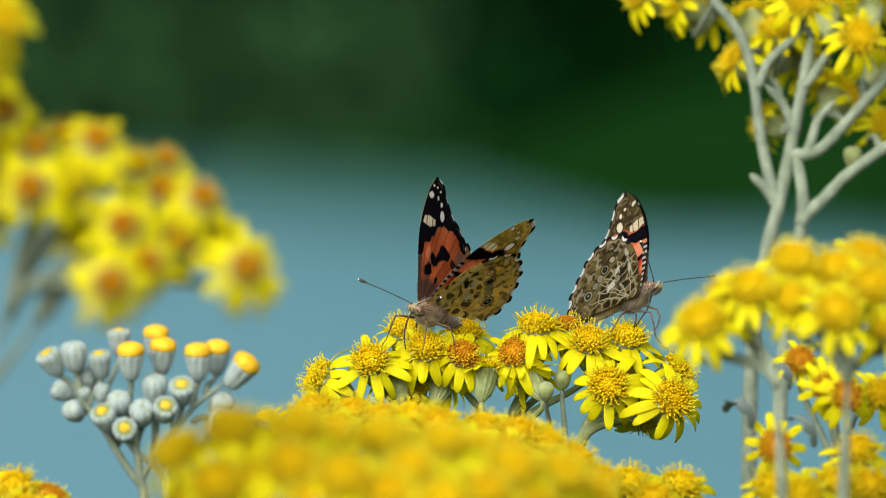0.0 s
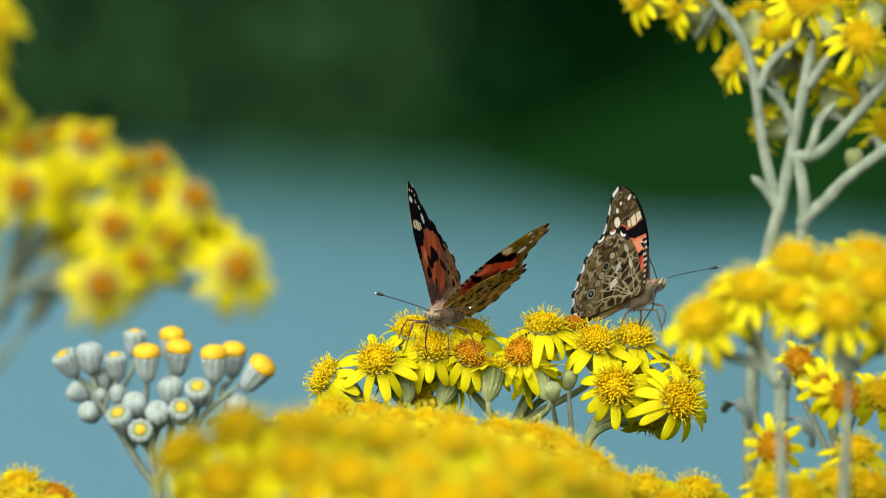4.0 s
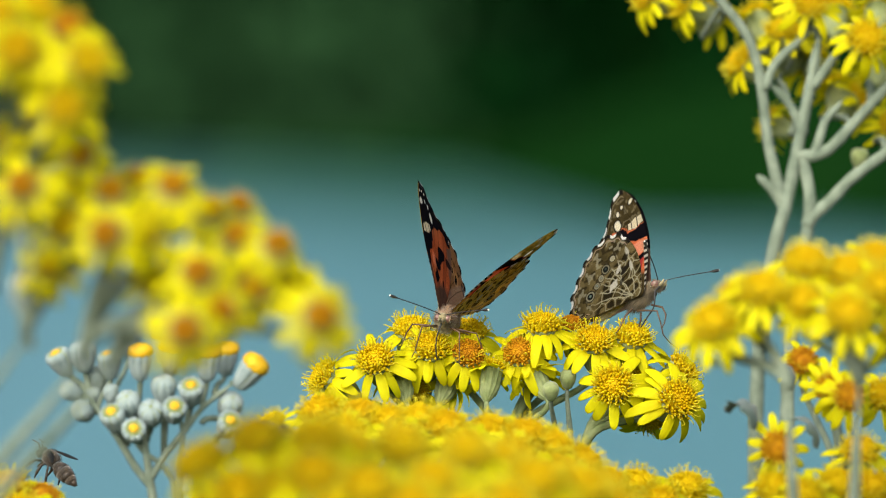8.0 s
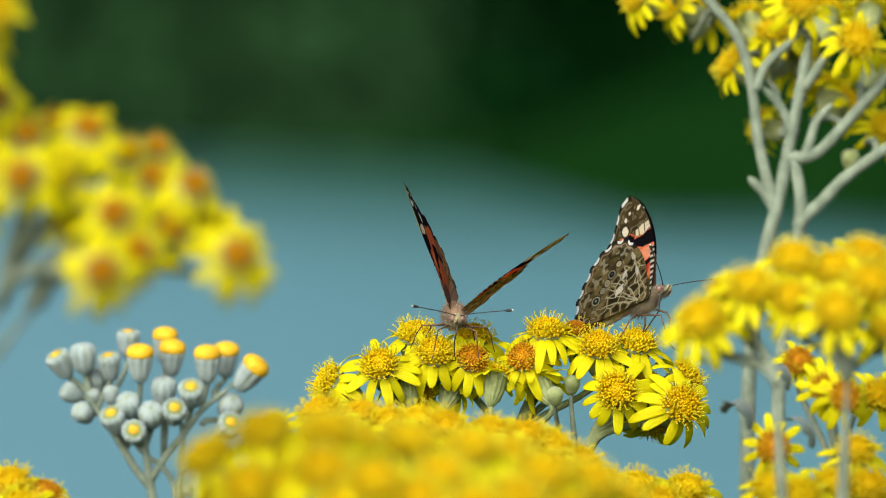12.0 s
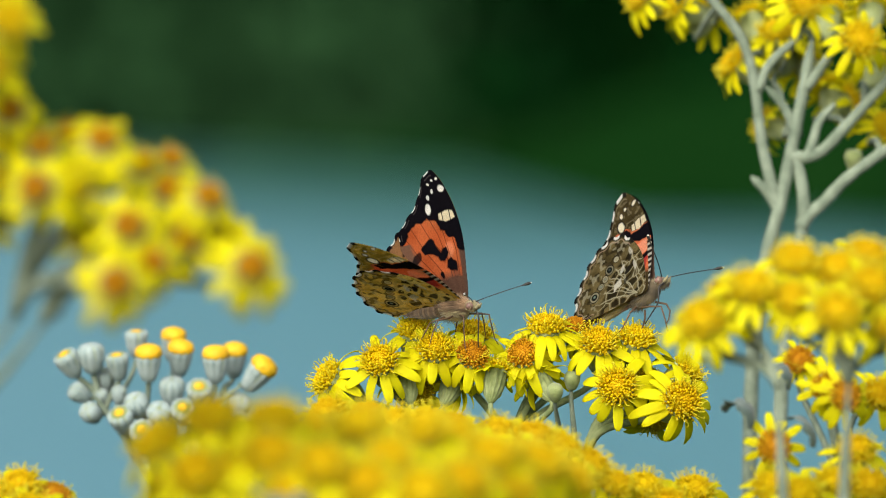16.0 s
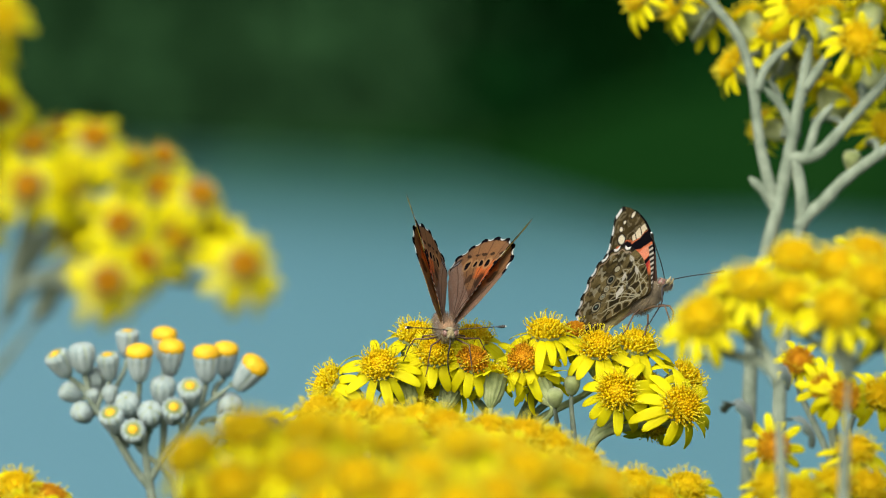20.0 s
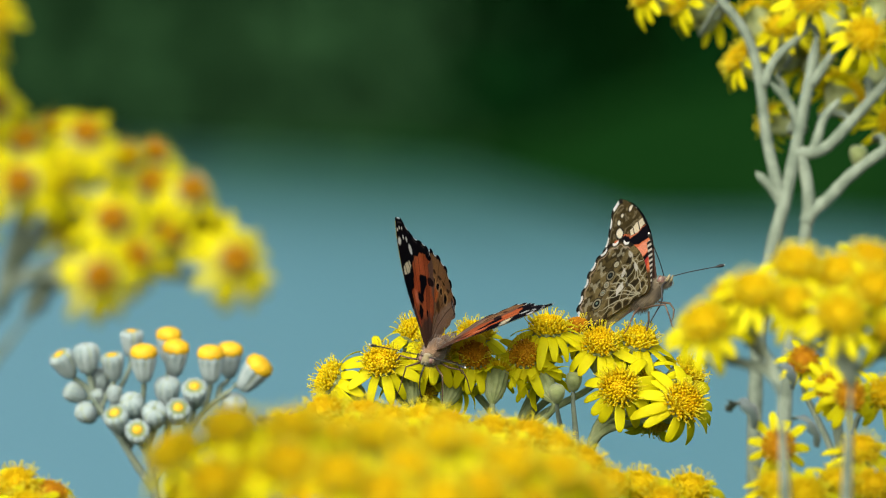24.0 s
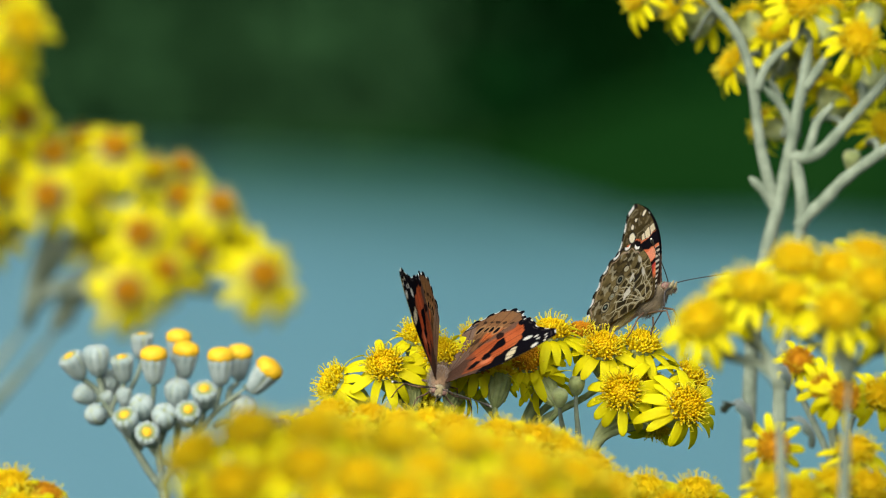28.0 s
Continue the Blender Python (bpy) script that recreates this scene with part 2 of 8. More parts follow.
# ---- yellow daisy heads ----
def petal_mesh(rng, length, width, droop):
    nu, nv = 7, 6
    top, bottom = [], []
    twist = rng.uniform(-0.25, 0.25)
    for i in range(nu + 1):
        t = i / nu
        w = width * (0.45 + 0.75 * math.sin(math.pi * min(1, t * 0.8 + 0.14)) ** 0.8) * (1 if t < 0.9 else math.sqrt(max(0.3, 1 - ((t - 0.9) / 0.12) ** 2)))
        a = -droop * (0.35 * t + 0.65 * t * t)
        x = length * t * math.cos(a * 0.6)
        z = length * t * math.sin(a)
        for j in range(nv + 1):
            s = j / nv * 2 - 1
            y = s * w / 2
            notch = -0.05 * length * (1 - abs(math.cos(s * 4.0))) if i == nu else 0
            dz = -0.05 * w * s * s + 0.03 * w * math.cos(s * 7) + twist * y * t
            top.append((x + notch, y, z + dz))
            bottom.append((x + notch, y, z + dz - 0.00006))
    n = len(top)
    verts = top + bottom
    faces = []
    k = nv + 1
    for i in range(nu):
        for j in range(nv):
            q = (i * k + j, (i + 1) * k + j, (i + 1) * k + j + 1, i * k + j + 1)
            faces.append(q)
            faces.append(tuple(n + v for v in reversed(q)))
    rim = [i * k for i in range(nu + 1)] + [nu * k + j for j in range(1, k)] + [i * k + nv for i in range(nu - 1, -1, -1)]
    for a, b in zip(rim, rim[1:]):
        faces.append((a, a + n, b + n, b))
    return mesh_of("petal", verts, faces, M_PETAL)


def disc_mesh(rng, old):
    """A dome of tubular florets with a fringe of long styles."""
    R, H = 3.5 * MM, 2.45 * MM
    dome = lathe_data([(R * 0.96, -0.8 * MM), (R, 0), (R * 0.9, H * 0.42), (R * 0.65, H * 0.75), (R * 0.3, H * 0.95), (R * 0.02, H)], 14)
    sets = [dome]
    styles = []
    count = 150
    for i in range(count):
        f = math.sqrt((i + 0.5) / count)
        w = i * 2.39996 + rng.uniform(-0.1, 0.1)
        r = R * 1.02 * f
        z = H * math.sqrt(max(0, 1 - f * f * 0.98))
        base = Vector((r * math.cos(w), r * math.sin(w), z - 0.65 * MM))
        out = Vector((math.cos(w) * f * 1.1, math.sin(w) * f * 1.1, 1.15 - 0.5 * f)).normalized()
        out = (out + Vector((rng.uniform(-1, 1), rng.uniform(-1, 1), rng.uniform(-1, 1))) * 0.13).normalized()
        ln = (0.9 + 0.5 * f + rng.uniform(-0.2, 0.5)) * MM * (0.8 if old else 1.0)
        p1, p2 = base + out * ln * 0.75, base + out * ln
        sets.append(tube_data([base, p1, p2], [0.20 * MM, 0.27 * MM, 0.40 * MM if f > 0.4 else 0.25 * MM], 5))
        if f > 0.55 and rng.random() < (0.35 if old else 0.62):
            side = Vector((rng.uniform(-1, 1), rng.uniform(-1, 1), rng.uniform(-0.3, 1))).normalized()
            q1 = p2 + out * rng.uniform(0.6, 1.3) * MM
            q2 = q1 + (out + side * 0.7) * 0.45 * MM
            q3 = q2 + (side - out * 0.5) * 0.35 * MM
            styles.append(tube_data([p2 - out * 0.3 * MM, q1, q2, q3], [0.10 * MM, 0.10 * MM, 0.11 * MM, 0.13 * MM], 4))
    v, f = join_data(*sets)
    me = mesh_of("disc", v, f, M_DISC_OLD if old else M_DISC)
    v, f = join_data(*styles)
    return me, mesh_of("fringe", v, f, M_STYLE)


def cup_mesh():
    """The woolly cup of narrow bracts under a head, down to its stalk."""
    verts, faces = lathe_data([(0.7 * MM, -9.8 * MM), (1.3 * MM, -8.9 * MM), (2.1 * MM, -7.6 * MM), (3.0 * MM, -5.4 * MM), (3.45 * MM, -2.6 * MM), (3.7 * MM, -0.2 * MM), (3.3 * MM, 0.1 * MM)], 26)
    out = []
    for i, (x, y, z) in enumerate(verts):
        s = 1.0 if (i % 2) else 0.91
        out.append((x * s, y * s, z))
    return mesh_of("flower_head", out, faces, M_CUP, False)


_rng = random.Random(11)
PETALS = [petal_mesh(_rng, (6.4 + 0.25 * i) * MM, (1.8 + 0.15 * (i % 3)) * MM, 0.15 + 0.10 * i) for i in range(6)]
DISCS = [disc_mesh(_rng, False) for _ in range(3)]
DISCS_OLD = [disc_mesh(_rng, True) for _ in range(2)]
CUP = cup_mesh()


def facing(azimuth, tilt):
    """Unit vector: tilt from straight up, azimuth 0 towards the viewer's side (-y), 90 to +x."""
    a, t = radians(azimuth), radians(tilt)
    return Vector((math.sin(a) * math.sin(t), -math.cos(a) * math.sin(t), math.cos(t)))


def flower_head(plant, rng, at, azimuth, tilt, size=1.0, old=False, petals=11, disc_size=1.0):
    """One daisy: cup > disc (> styles kept beside it), petals. at is the disc's centre in world metres. Returns the cup's foot and its axis, in the plant's space."""
    n = facing(azimuth, tilt)
    m = Matrix.Translation(Vector(at) - plant.location) @ n.to_track_quat("Z", "Y").to_matrix().to_4x4() @ pose(0, 0, 0, 0, 0, rng.uniform(0, 360)) @ Matrix.Diagonal((size, size, size, 1))
    head = attach("flower_head", CUP, plant, m)
    disc, styles = rng.choice(DISCS_OLD if old else DISCS)
    dm = Matrix.Diagonal((disc_size, disc_size, 1, 1))
    attach("disc", disc, head, dm)
    attach("fringe", styles, head, dm)
    for i in range(petals):
        a = 360 * i / petals + rng.uniform(-9, 9)
        pm = pose(0, 0, 0, 0, 0, a) @ pose(3.0 * disc_size * MM, 0, -0.3 * MM, rng.uniform(-14, 14), rng.uniform(0, 28), 0)
        s = rng.uniform(0.86, 1.1)
        attach("petal", rng.choice(PETALS), head, pm @ Matrix.Diagonal((s, rng.uniform(0.85, 1.15), 1, 1)))
    return Vector(at) - plant.location - n * 9.6 * MM * size, n


def stalk(plant, rng, node, foot, axis, r0, r1, name="flower_stalk", wool=M_WOOL):
    node = Vector(node)
    d = (foot - node).length
    up = Vector((0, 0, 1))
    pts = curve4(node, node + up * d * 0.35 + (foot - node) * 0.1, foot - axis * d * 0.32, foot + axis * 0.6 * MM, 10)
    tube(name, pts, (r0, r1), wool, plant, 8, "", 0.06, rng)


def smooth_line(pts):
    """A rounded line through the points."""
    out = []
    for i in range(len(pts) - 1):
        a, b = pts[i], pts[i + 1]
        d = (b - a).length
        ta = (pts[i + 1] - pts[max(i - 1, 0)]).normalized() * d
        tb = (pts[min(i + 2, len(pts) - 1)] - pts[i]).normalized() * d
        out += curve4(a, a + ta / 3, b - tb / 3, b, 6)[(1 if i else 0):]
    return out


def main_stem(plant, rng, points, r0, r1, wool=M_WOOL):
    smooth = smooth_line([Vector(p) - plant.location for p in points])
    n = len(smooth)
    radii = [(r0 + (r1 - r0) * i / (n - 1)) * min(1.0, 0.35 + 0.3 * (n - 1 - i)) for i in range(n)]
    tube("stem", smooth, radii, wool, plant, 10, "", 0.05, rng)


def daisy_plant(name, seed, base, label, nodes, heads, stem_r=1.3, old_share=0.0, petals=11, disc_size=1.0, wool=M_WOOL, foot=None):
    """nodes: world points where stalks leave the stem. foot: where slanting stems leave the ground, if not at base. heads: x, y, z, azimuth, tilt, size, node number, old (0 or 1)."""
    rng = random.Random(seed)
    plant = thing(name, base, label, "flower", "silver-leaved daisy plants")
    for nd in nodes:
        root = foot or base
        low = Vector((root[0] + (nd[0] - root[0]) * 0.25, root[1], nd[2] * 0.45))
        mid = Vector((root[0] + (nd[0] - root[0]) * 0.72, root[1] + (nd[1] - root[1]) * 0.8, nd[2] - 0.05))
        main_stem(plant, rng, [root, low, mid, nd], stem_r * 1.4 * MM, stem_r * 0.8 * MM, wool)
    for x, y, z, az, tilt, size, node, old in heads:
        foot, axis = flower_head(plant, rng, (x, y, z), az, tilt, size, old or rng.random() < old_share, petals + rng.randint(-1, 2), disc_size)
        stalk(plant, rng, Vector(nodes[node]) - plant.location, foot, axis, stem_r * 0.75 * MM, 0.7 * MM * size, wool=wool)
    return plant


# ---- the plants ----
DAISIES_C_BASE = (0.013, 1.401, 0.0)
daisies_c = daisy_plant("flower_cluster", 101, DAISIES_C_BASE, "yellow daisy cluster with grey woolly stalks holding butterflies", [
    (-0.0049, 1.4009, 0.6847), (0.0139, 1.4007, 0.6815), (0.0314, 1.3978, 0.6830)
], [
    (-0.0071, 1.4091, 0.7079, 0, 25, 1, 0, 0),
    (-0.0027, 1.3949, 0.7049, 0, 42, 1, 0, 0),
    (-0.0146, 1.3918, 0.7024, -15, 50, 1, 0, 0),
    (-0.0261, 1.3966, 0.6983, -70, 60, 1, 0, 0),
    (0.0055, 1.3929, 0.7038, 10, 55, 0.9, 1, 1),
    (0.0059, 1.4071, 0.7076, 20, 20, 0.95, 1, 0),
    (0.0219, 1.3972, 0.7096, 0, 22, 1, 1, 0),
    (0.0170, 1.3949, 0.7039, -15, 52, 0.95, 1, 1),
    (0.0335, 1.3950, 0.7064, 0, 42, 1, 1, 0),
    (0.0418, 1.3990, 0.7068, 20, 28, 1, 2, 0),
    (0.0375, 1.3885, 0.6971, -8, 70, 1.05, 2, 0),
    (0.0514, 1.3864, 0.6941, 25, 68, 1.08, 2, 0),
    (0.0529, 1.3987, 0.6997, 75, 50, 0.95, 2, 0),
    (0.0288, 1.4092, 0.7090, 0, 20, 0.8, 1, 1),
    (0.0461, 1.4081, 0.6891, 20, 112, 0.9, 2, 0),
    (0.0443, 1.3986, 0.6978, 10, 50, 0.7, 2, 0),
    (0.0106, 1.3950, 0.7000, 165, 32, 0.8, 1, 0),
    (0.0201, 1.3960, 0.6990, 215, 45, 0.75, 1, 0),
    (-0.0090, 1.3970, 0.6992, 195, 30, 0.75, 0, 0),
    (0.0015, 1.4004, 0.6976, 150, 42, 0.75, 0, 0),
    (-0.0061, 1.4004, 0.6954, -10, 84, 0.8, 0, 0),
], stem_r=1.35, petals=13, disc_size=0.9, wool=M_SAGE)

DAISIES_F_BASE = (-0.008, 1.116, 0.0)
daisies_f = daisy_plant("flower_cluster", 102, DAISIES_F_BASE, "broad yellow daisy cluster close to the lens", [
    (-0.0224, 1.1155, 0.6856), (0.0036, 1.1155, 0.6856)
], [
    (-0.0384, 1.1667, 0.7060, -20, 28, 1.05, 0, 0),
    (-0.0267, 1.1567, 0.7066, 0, 23, 1.05, 0, 0),
    (-0.0486, 1.1664, 0.7014, -50, 38, 1.05, 0, 0),
    (-0.0271, 1.1464, 0.7007, 0, 38, 1.05, 0, 0),
    (-0.0177, 1.1363, 0.6996, 5, 38, 1.05, 0, 0),
    (-0.0058, 1.1463, 0.6998, 0, 33, 1.05, 1, 0),
    (0.0008, 1.1765, 0.7021, 0, 23, 0.9975, 1, 0),
    (0.0129, 1.1563, 0.6993, 10, 33, 1.05, 1, 0),
    (0.0219, 1.1662, 0.6970, 25, 33, 1.05, 1, 0),
    (-0.0408, 1.1562, 0.6965, -10, 43, 1.05, 0, 0),
    (-0.0340, 1.1562, 0.6970, 0, 43, 0.945, 0, 0),
    (-0.0115, 1.1765, 0.7031, 0, 23, 1.05, 0, 0),
    (0.0065, 1.1864, 0.7002, 10, 28, 0.945, 1, 0),
    (-0.0096, 1.1361, 0.6963, 0, 43, 1.05, 1, 0),
    (-0.0463, 1.1661, 0.6941, -30, 43, 1.05, 0, 0),
    (-0.0206, 1.1865, 0.7018, 0, 23, 0.945, 0, 0),
    (0.0077, 1.1361, 0.6963, 10, 38, 1.05, 1, 0),
    (0.0161, 1.1560, 0.6939, 10, 38, 1.05, 1, 0),
    (0.0280, 1.1760, 0.6932, 40, 33, 0.945, 1, 0),
    (-0.0228, 1.1360, 0.6947, 0, 38, 1.05, 0, 0),
    (0.0006, 1.1261, 0.6957, 0, 43, 1.05, 1, 0),
    (-0.0328, 1.1665, 0.7024, -5, 28, 0.9975, 0, 0),
    (-0.0167, 1.1360, 0.6937, 0, 38, 1.05, 0, 0),
], old_share=0.15)

DAISIES_M_BASE = (0.0020, 1.3151, 0.0)
daisies_m = daisy_plant("flower_cluster", 103, DAISIES_M_BASE, "yellow daisy cluster with open heads below the butterflies", [
    (-0.0169, 1.3149, 0.6700), (0.0137, 1.3149, 0.6700), (0.0411, 1.3244, 0.6666)
], [
    (-0.0260, 1.3395, 0.6950, -30, 40, 0.971, 0, 0),
    (-0.0174, 1.3376, 0.6946, 0, 35, 0.922, 0, 0),
    (-0.0114, 1.3327, 0.6937, 0, 45, 0.922, 0, 0),
    (-0.0049, 1.3298, 0.6940, 0, 35, 0.971, 1, 0),
    (0.0006, 1.3229, 0.6932, 0, 40, 0.971, 1, 0),
    (0.0098, 1.3325, 0.6914, 0, 40, 0.971, 1, 0),
    (0.0175, 1.3277, 0.6909, 10, 40, 0.971, 1, 0),
    (0.0228, 1.3276, 0.6888, 20, 40, 0.971, 1, 0),
    (0.0291, 1.3274, 0.6854, 40, 45, 0.971, 2, 0),
    (-0.0206, 1.3181, 0.6923, 0, 50, 0.971, 0, 0),
    (-0.0088, 1.3131, 0.6909, 0, 50, 0.971, 1, 0),
    (0.0041, 1.3130, 0.6897, 0, 50, 0.971, 1, 0),
    (0.0147, 1.3129, 0.6880, 0, 50, 0.971, 1, 0),
    (0.0241, 1.3175, 0.6842, 20, 50, 0.971, 1, 0),
    (0.0411, 1.3417, 0.6792, 0, 40, 0.922, 2, 0),
    (0.0521, 1.3464, 0.6783, 10, 40, 0.922, 2, 0),
    (0.0344, 1.3272, 0.6814, 30, 40, 0.873, 2, 0),
    (0.0461, 1.3366, 0.6763, 0, 50, 0.873, 2, 0),
    (-0.0276, 1.3179, 0.6905, -20, 50, 0.922, 0, 0),
    (-0.0365, 1.3394, 0.6920, -50, 45, 0.776, 0, 0),
    (0.0087, 1.3078, 0.6826, 0, 50, 0.971, 1, 0),
    (-0.0029, 1.3078, 0.6826, 0, 50, 0.971, 1, 0),
])

DAISIES_L_BASE = (-0.078, 1.135, 0.0)
daisies_l = daisy_plant("flower_cluster", 104, DAISIES_L_BASE, "tall leaning yellow daisy cluster with rusty centres", [
    (-0.0645, 1.1374, 0.7201), (-0.0594, 1.1373, 0.7191), (-0.0746, 1.1376, 0.7242)
], [
    (-0.0445, 1.1027, 0.7280, 5, 78, 0.9996, 0, 1),
    (-0.0212, 1.1129, 0.7298, 15, 72, 0.9996, 1, 1),
    (-0.0587, 1.1136, 0.7442, -10, 70, 0.969, 0, 1),
    (-0.0426, 1.1132, 0.7373, 0, 62, 0.969, 0, 1),
    (-0.0475, 1.1240, 0.7522, 10, 48, 0.918, 0, 1),
    (-0.0289, 1.1235, 0.7417, 20, 52, 0.918, 1, 1),
    (-0.0362, 1.1336, 0.7427, 0, 50, 0.918, 1, 0),
    (-0.0734, 1.1140, 0.7527, -10, 62, 0.969, 2, 1),
    (-0.0590, 1.1340, 0.7508, 0, 45, 0.918, 0, 1),
    (-0.0525, 1.1236, 0.7437, 0, 60, 0.918, 0, 0),
    (-0.0665, 1.1236, 0.7447, -10, 60, 0.918, 2, 0),
    (-0.0646, 1.1343, 0.7574, 0, 60, 0.867, 2, 1),
    (-0.0808, 1.1345, 0.7599, -20, 55, 0.918, 2, 0),
    (-0.0713, 1.1439, 0.7494, -5, 55, 0.918, 2, 0),
    (-0.0544, 1.1441, 0.7524, 5, 50, 0.918, 0, 1),
    (-0.0417, 1.1438, 0.7468, 10, 45, 0.8976, 1, 0),
    (-0.0334, 1.1231, 0.7342, 10, 68, 0.918, 1, 1),
    (-0.0261, 1.1331, 0.7346, 25, 60, 0.8976, 1, 0),
    (-0.0509, 1.1331, 0.7346, -5, 70, 0.918, 0, 0),
    (-0.0696, 1.1333, 0.7377, -10, 70, 0.867, 2, 0),
    (-0.0369, 1.1538, 0.7474, 20, 40, 0.816, 1, 1),
    (-0.0652, 1.1440, 0.7504, 0, 50, 0.918, 2, 1),
    (-0.0386, 1.1129, 0.7308, 10, 75, 0.867, 0, 0),
], old_share=0.3, stem_r=1.5, disc_size=0.66, foot=(-0.190, 1.135, 0.0))

DAISIES_T_BASE = (-0.084, 1.150, 0.0)
daisies_t = daisy_plant("flower_cluster", 110, DAISIES_T_BASE, "yellow daisy stalk rising above a leaning cluster", [
    (-0.0794, 1.1480, 0.7317)
], [
    (-0.0602, 1.1180, 0.7743, 25, 66, 0.969, 0, 0),
    (-0.0642, 1.1180, 0.7663, 10, 74, 0.969, 0, 0),
    (-0.0720, 1.1180, 0.7766, -5, 70, 0.969, 0, 0),
    (-0.0645, 1.1350, 0.7802, 20, 48, 0.918, 0, 0),
    (-0.0700, 1.1400, 0.7829, 0, 40, 0.918, 0, 0),
    (-0.0765, 1.1300, 0.7822, -10, 50, 0.918, 0, 0),
    (-0.0681, 1.1300, 0.7732, 5, 60, 0.918, 0, 0),
    (-0.0808, 1.1200, 0.7769, -15, 62, 0.969, 0, 0),
    (-0.0694, 1.1450, 0.7625, 0, 65, 0.867, 0, 0),
    (-0.0850, 1.1300, 0.7822, -20, 55, 0.918, 0, 0),
    (-0.0744, 1.1450, 0.7881, 0, 35, 0.918, 0, 0),
    (-0.0820, 1.1450, 0.7891, -10, 40, 0.918, 0, 0),
], old_share=0.2, stem_r=1.5, disc_size=0.8, foot=(-0.200, 1.150, 0.0))

DAISIES_R_BASE = (0.076, 1.245, 0.0)
daisies_r = daisy_plant("flower_cluster", 105, DAISIES_R_BASE, "yellow daisy cluster with pale stalks beside the lens", [
    (0.0681, 1.2468, 0.7069), (0.0821, 1.2469, 0.7080)
], [
    (0.0536, 1.2475, 0.7200, -20, 50, 1, 0, 0),
    (0.0632, 1.2479, 0.7263, 0, 40, 1, 0, 0),
    (0.0721, 1.2581, 0.7310, 0, 35, 1, 1, 0),
    (0.0793, 1.2376, 0.7222, 0, 52, 1, 1, 0),
    (0.0806, 1.2580, 0.7292, 0, 38, 1, 1, 0),
    (0.0865, 1.2479, 0.7267, 10, 45, 1, 1, 0),
    (0.0590, 1.2580, 0.7246, -20, 40, 0.9, 0, 0),
    (0.0870, 1.2681, 0.7312, 10, 35, 1, 1, 0),
    (0.0525, 1.2577, 0.7188, -50, 50, 0.85, 0, 0),
    (0.0709, 1.2477, 0.7241, 0, 50, 0.85, 1, 0),
    (0.0899, 1.2475, 0.7191, 20, 50, 1, 1, 0),
])

DAISIES_Q_BASE = (0.0778, 1.3213, 0.0)
daisies_q = daisy_plant("flower_cluster", 106, DAISIES_Q_BASE, "low yellow daisies with orange centres and curled leaves", [
    (0.0729, 1.3219, 0.6728), (0.0847, 1.3219, 0.6728)
], [
    (0.0701, 1.3227, 0.6891, -5, 82, 0.824, 0, 1),
    (0.0819, 1.3325, 0.7007, 0, 75, 0.778, 1, 1),
    (0.0853, 1.3278, 0.6993, 10, 75, 0.778, 1, 1),
    (0.0690, 1.3132, 0.6811, 0, 45, 0.869, 0, 0),
    (0.0873, 1.3227, 0.6881, 0, 40, 0.869, 1, 0),
    (0.0820, 1.3132, 0.6819, 0, 45, 0.915, 1, 0),
    (0.0894, 1.3132, 0.6814, 0, 45, 0.915, 1, 0),
    (0.0748, 1.3040, 0.6803, 0, 50, 0.915, 0, 0),
    (0.0931, 1.3416, 0.6986, 20, 70, 0.778, 1, 0),
    (0.0763, 1.3419, 0.7058, 0, 60, 0.732, 1, 1),
])

DAISIES_K_BASE = (-0.0902, 1.3338, 0.0)
daisies_k = daisy_plant("flower_cluster", 107, DAISIES_K_BASE, "small yellow daisy cluster with ragged florets", [
    (-0.0901, 1.3345, 0.6662)
], [
    (-0.0915, 1.3351, 0.6795, -10, 40, 0.95, 0, 0),
    (-0.0844, 1.3350, 0.6772, 10, 45, 0.902, 0, 1),
    (-0.0973, 1.3349, 0.6769, -30, 40, 0.95, 0, 0),
    (-0.0888, 1.3253, 0.6754, 0, 50, 0.95, 0, 0),
])

DAISIES_S_BASE = (0.075, 1.486, 0.0)
daisies_s = thing("flower_cluster", DAISIES_S_BASE, "tall branching yellow daisy plant with silvery stems", "flower", "silver-leaved daisy plants")
_rng = random.Random(108)
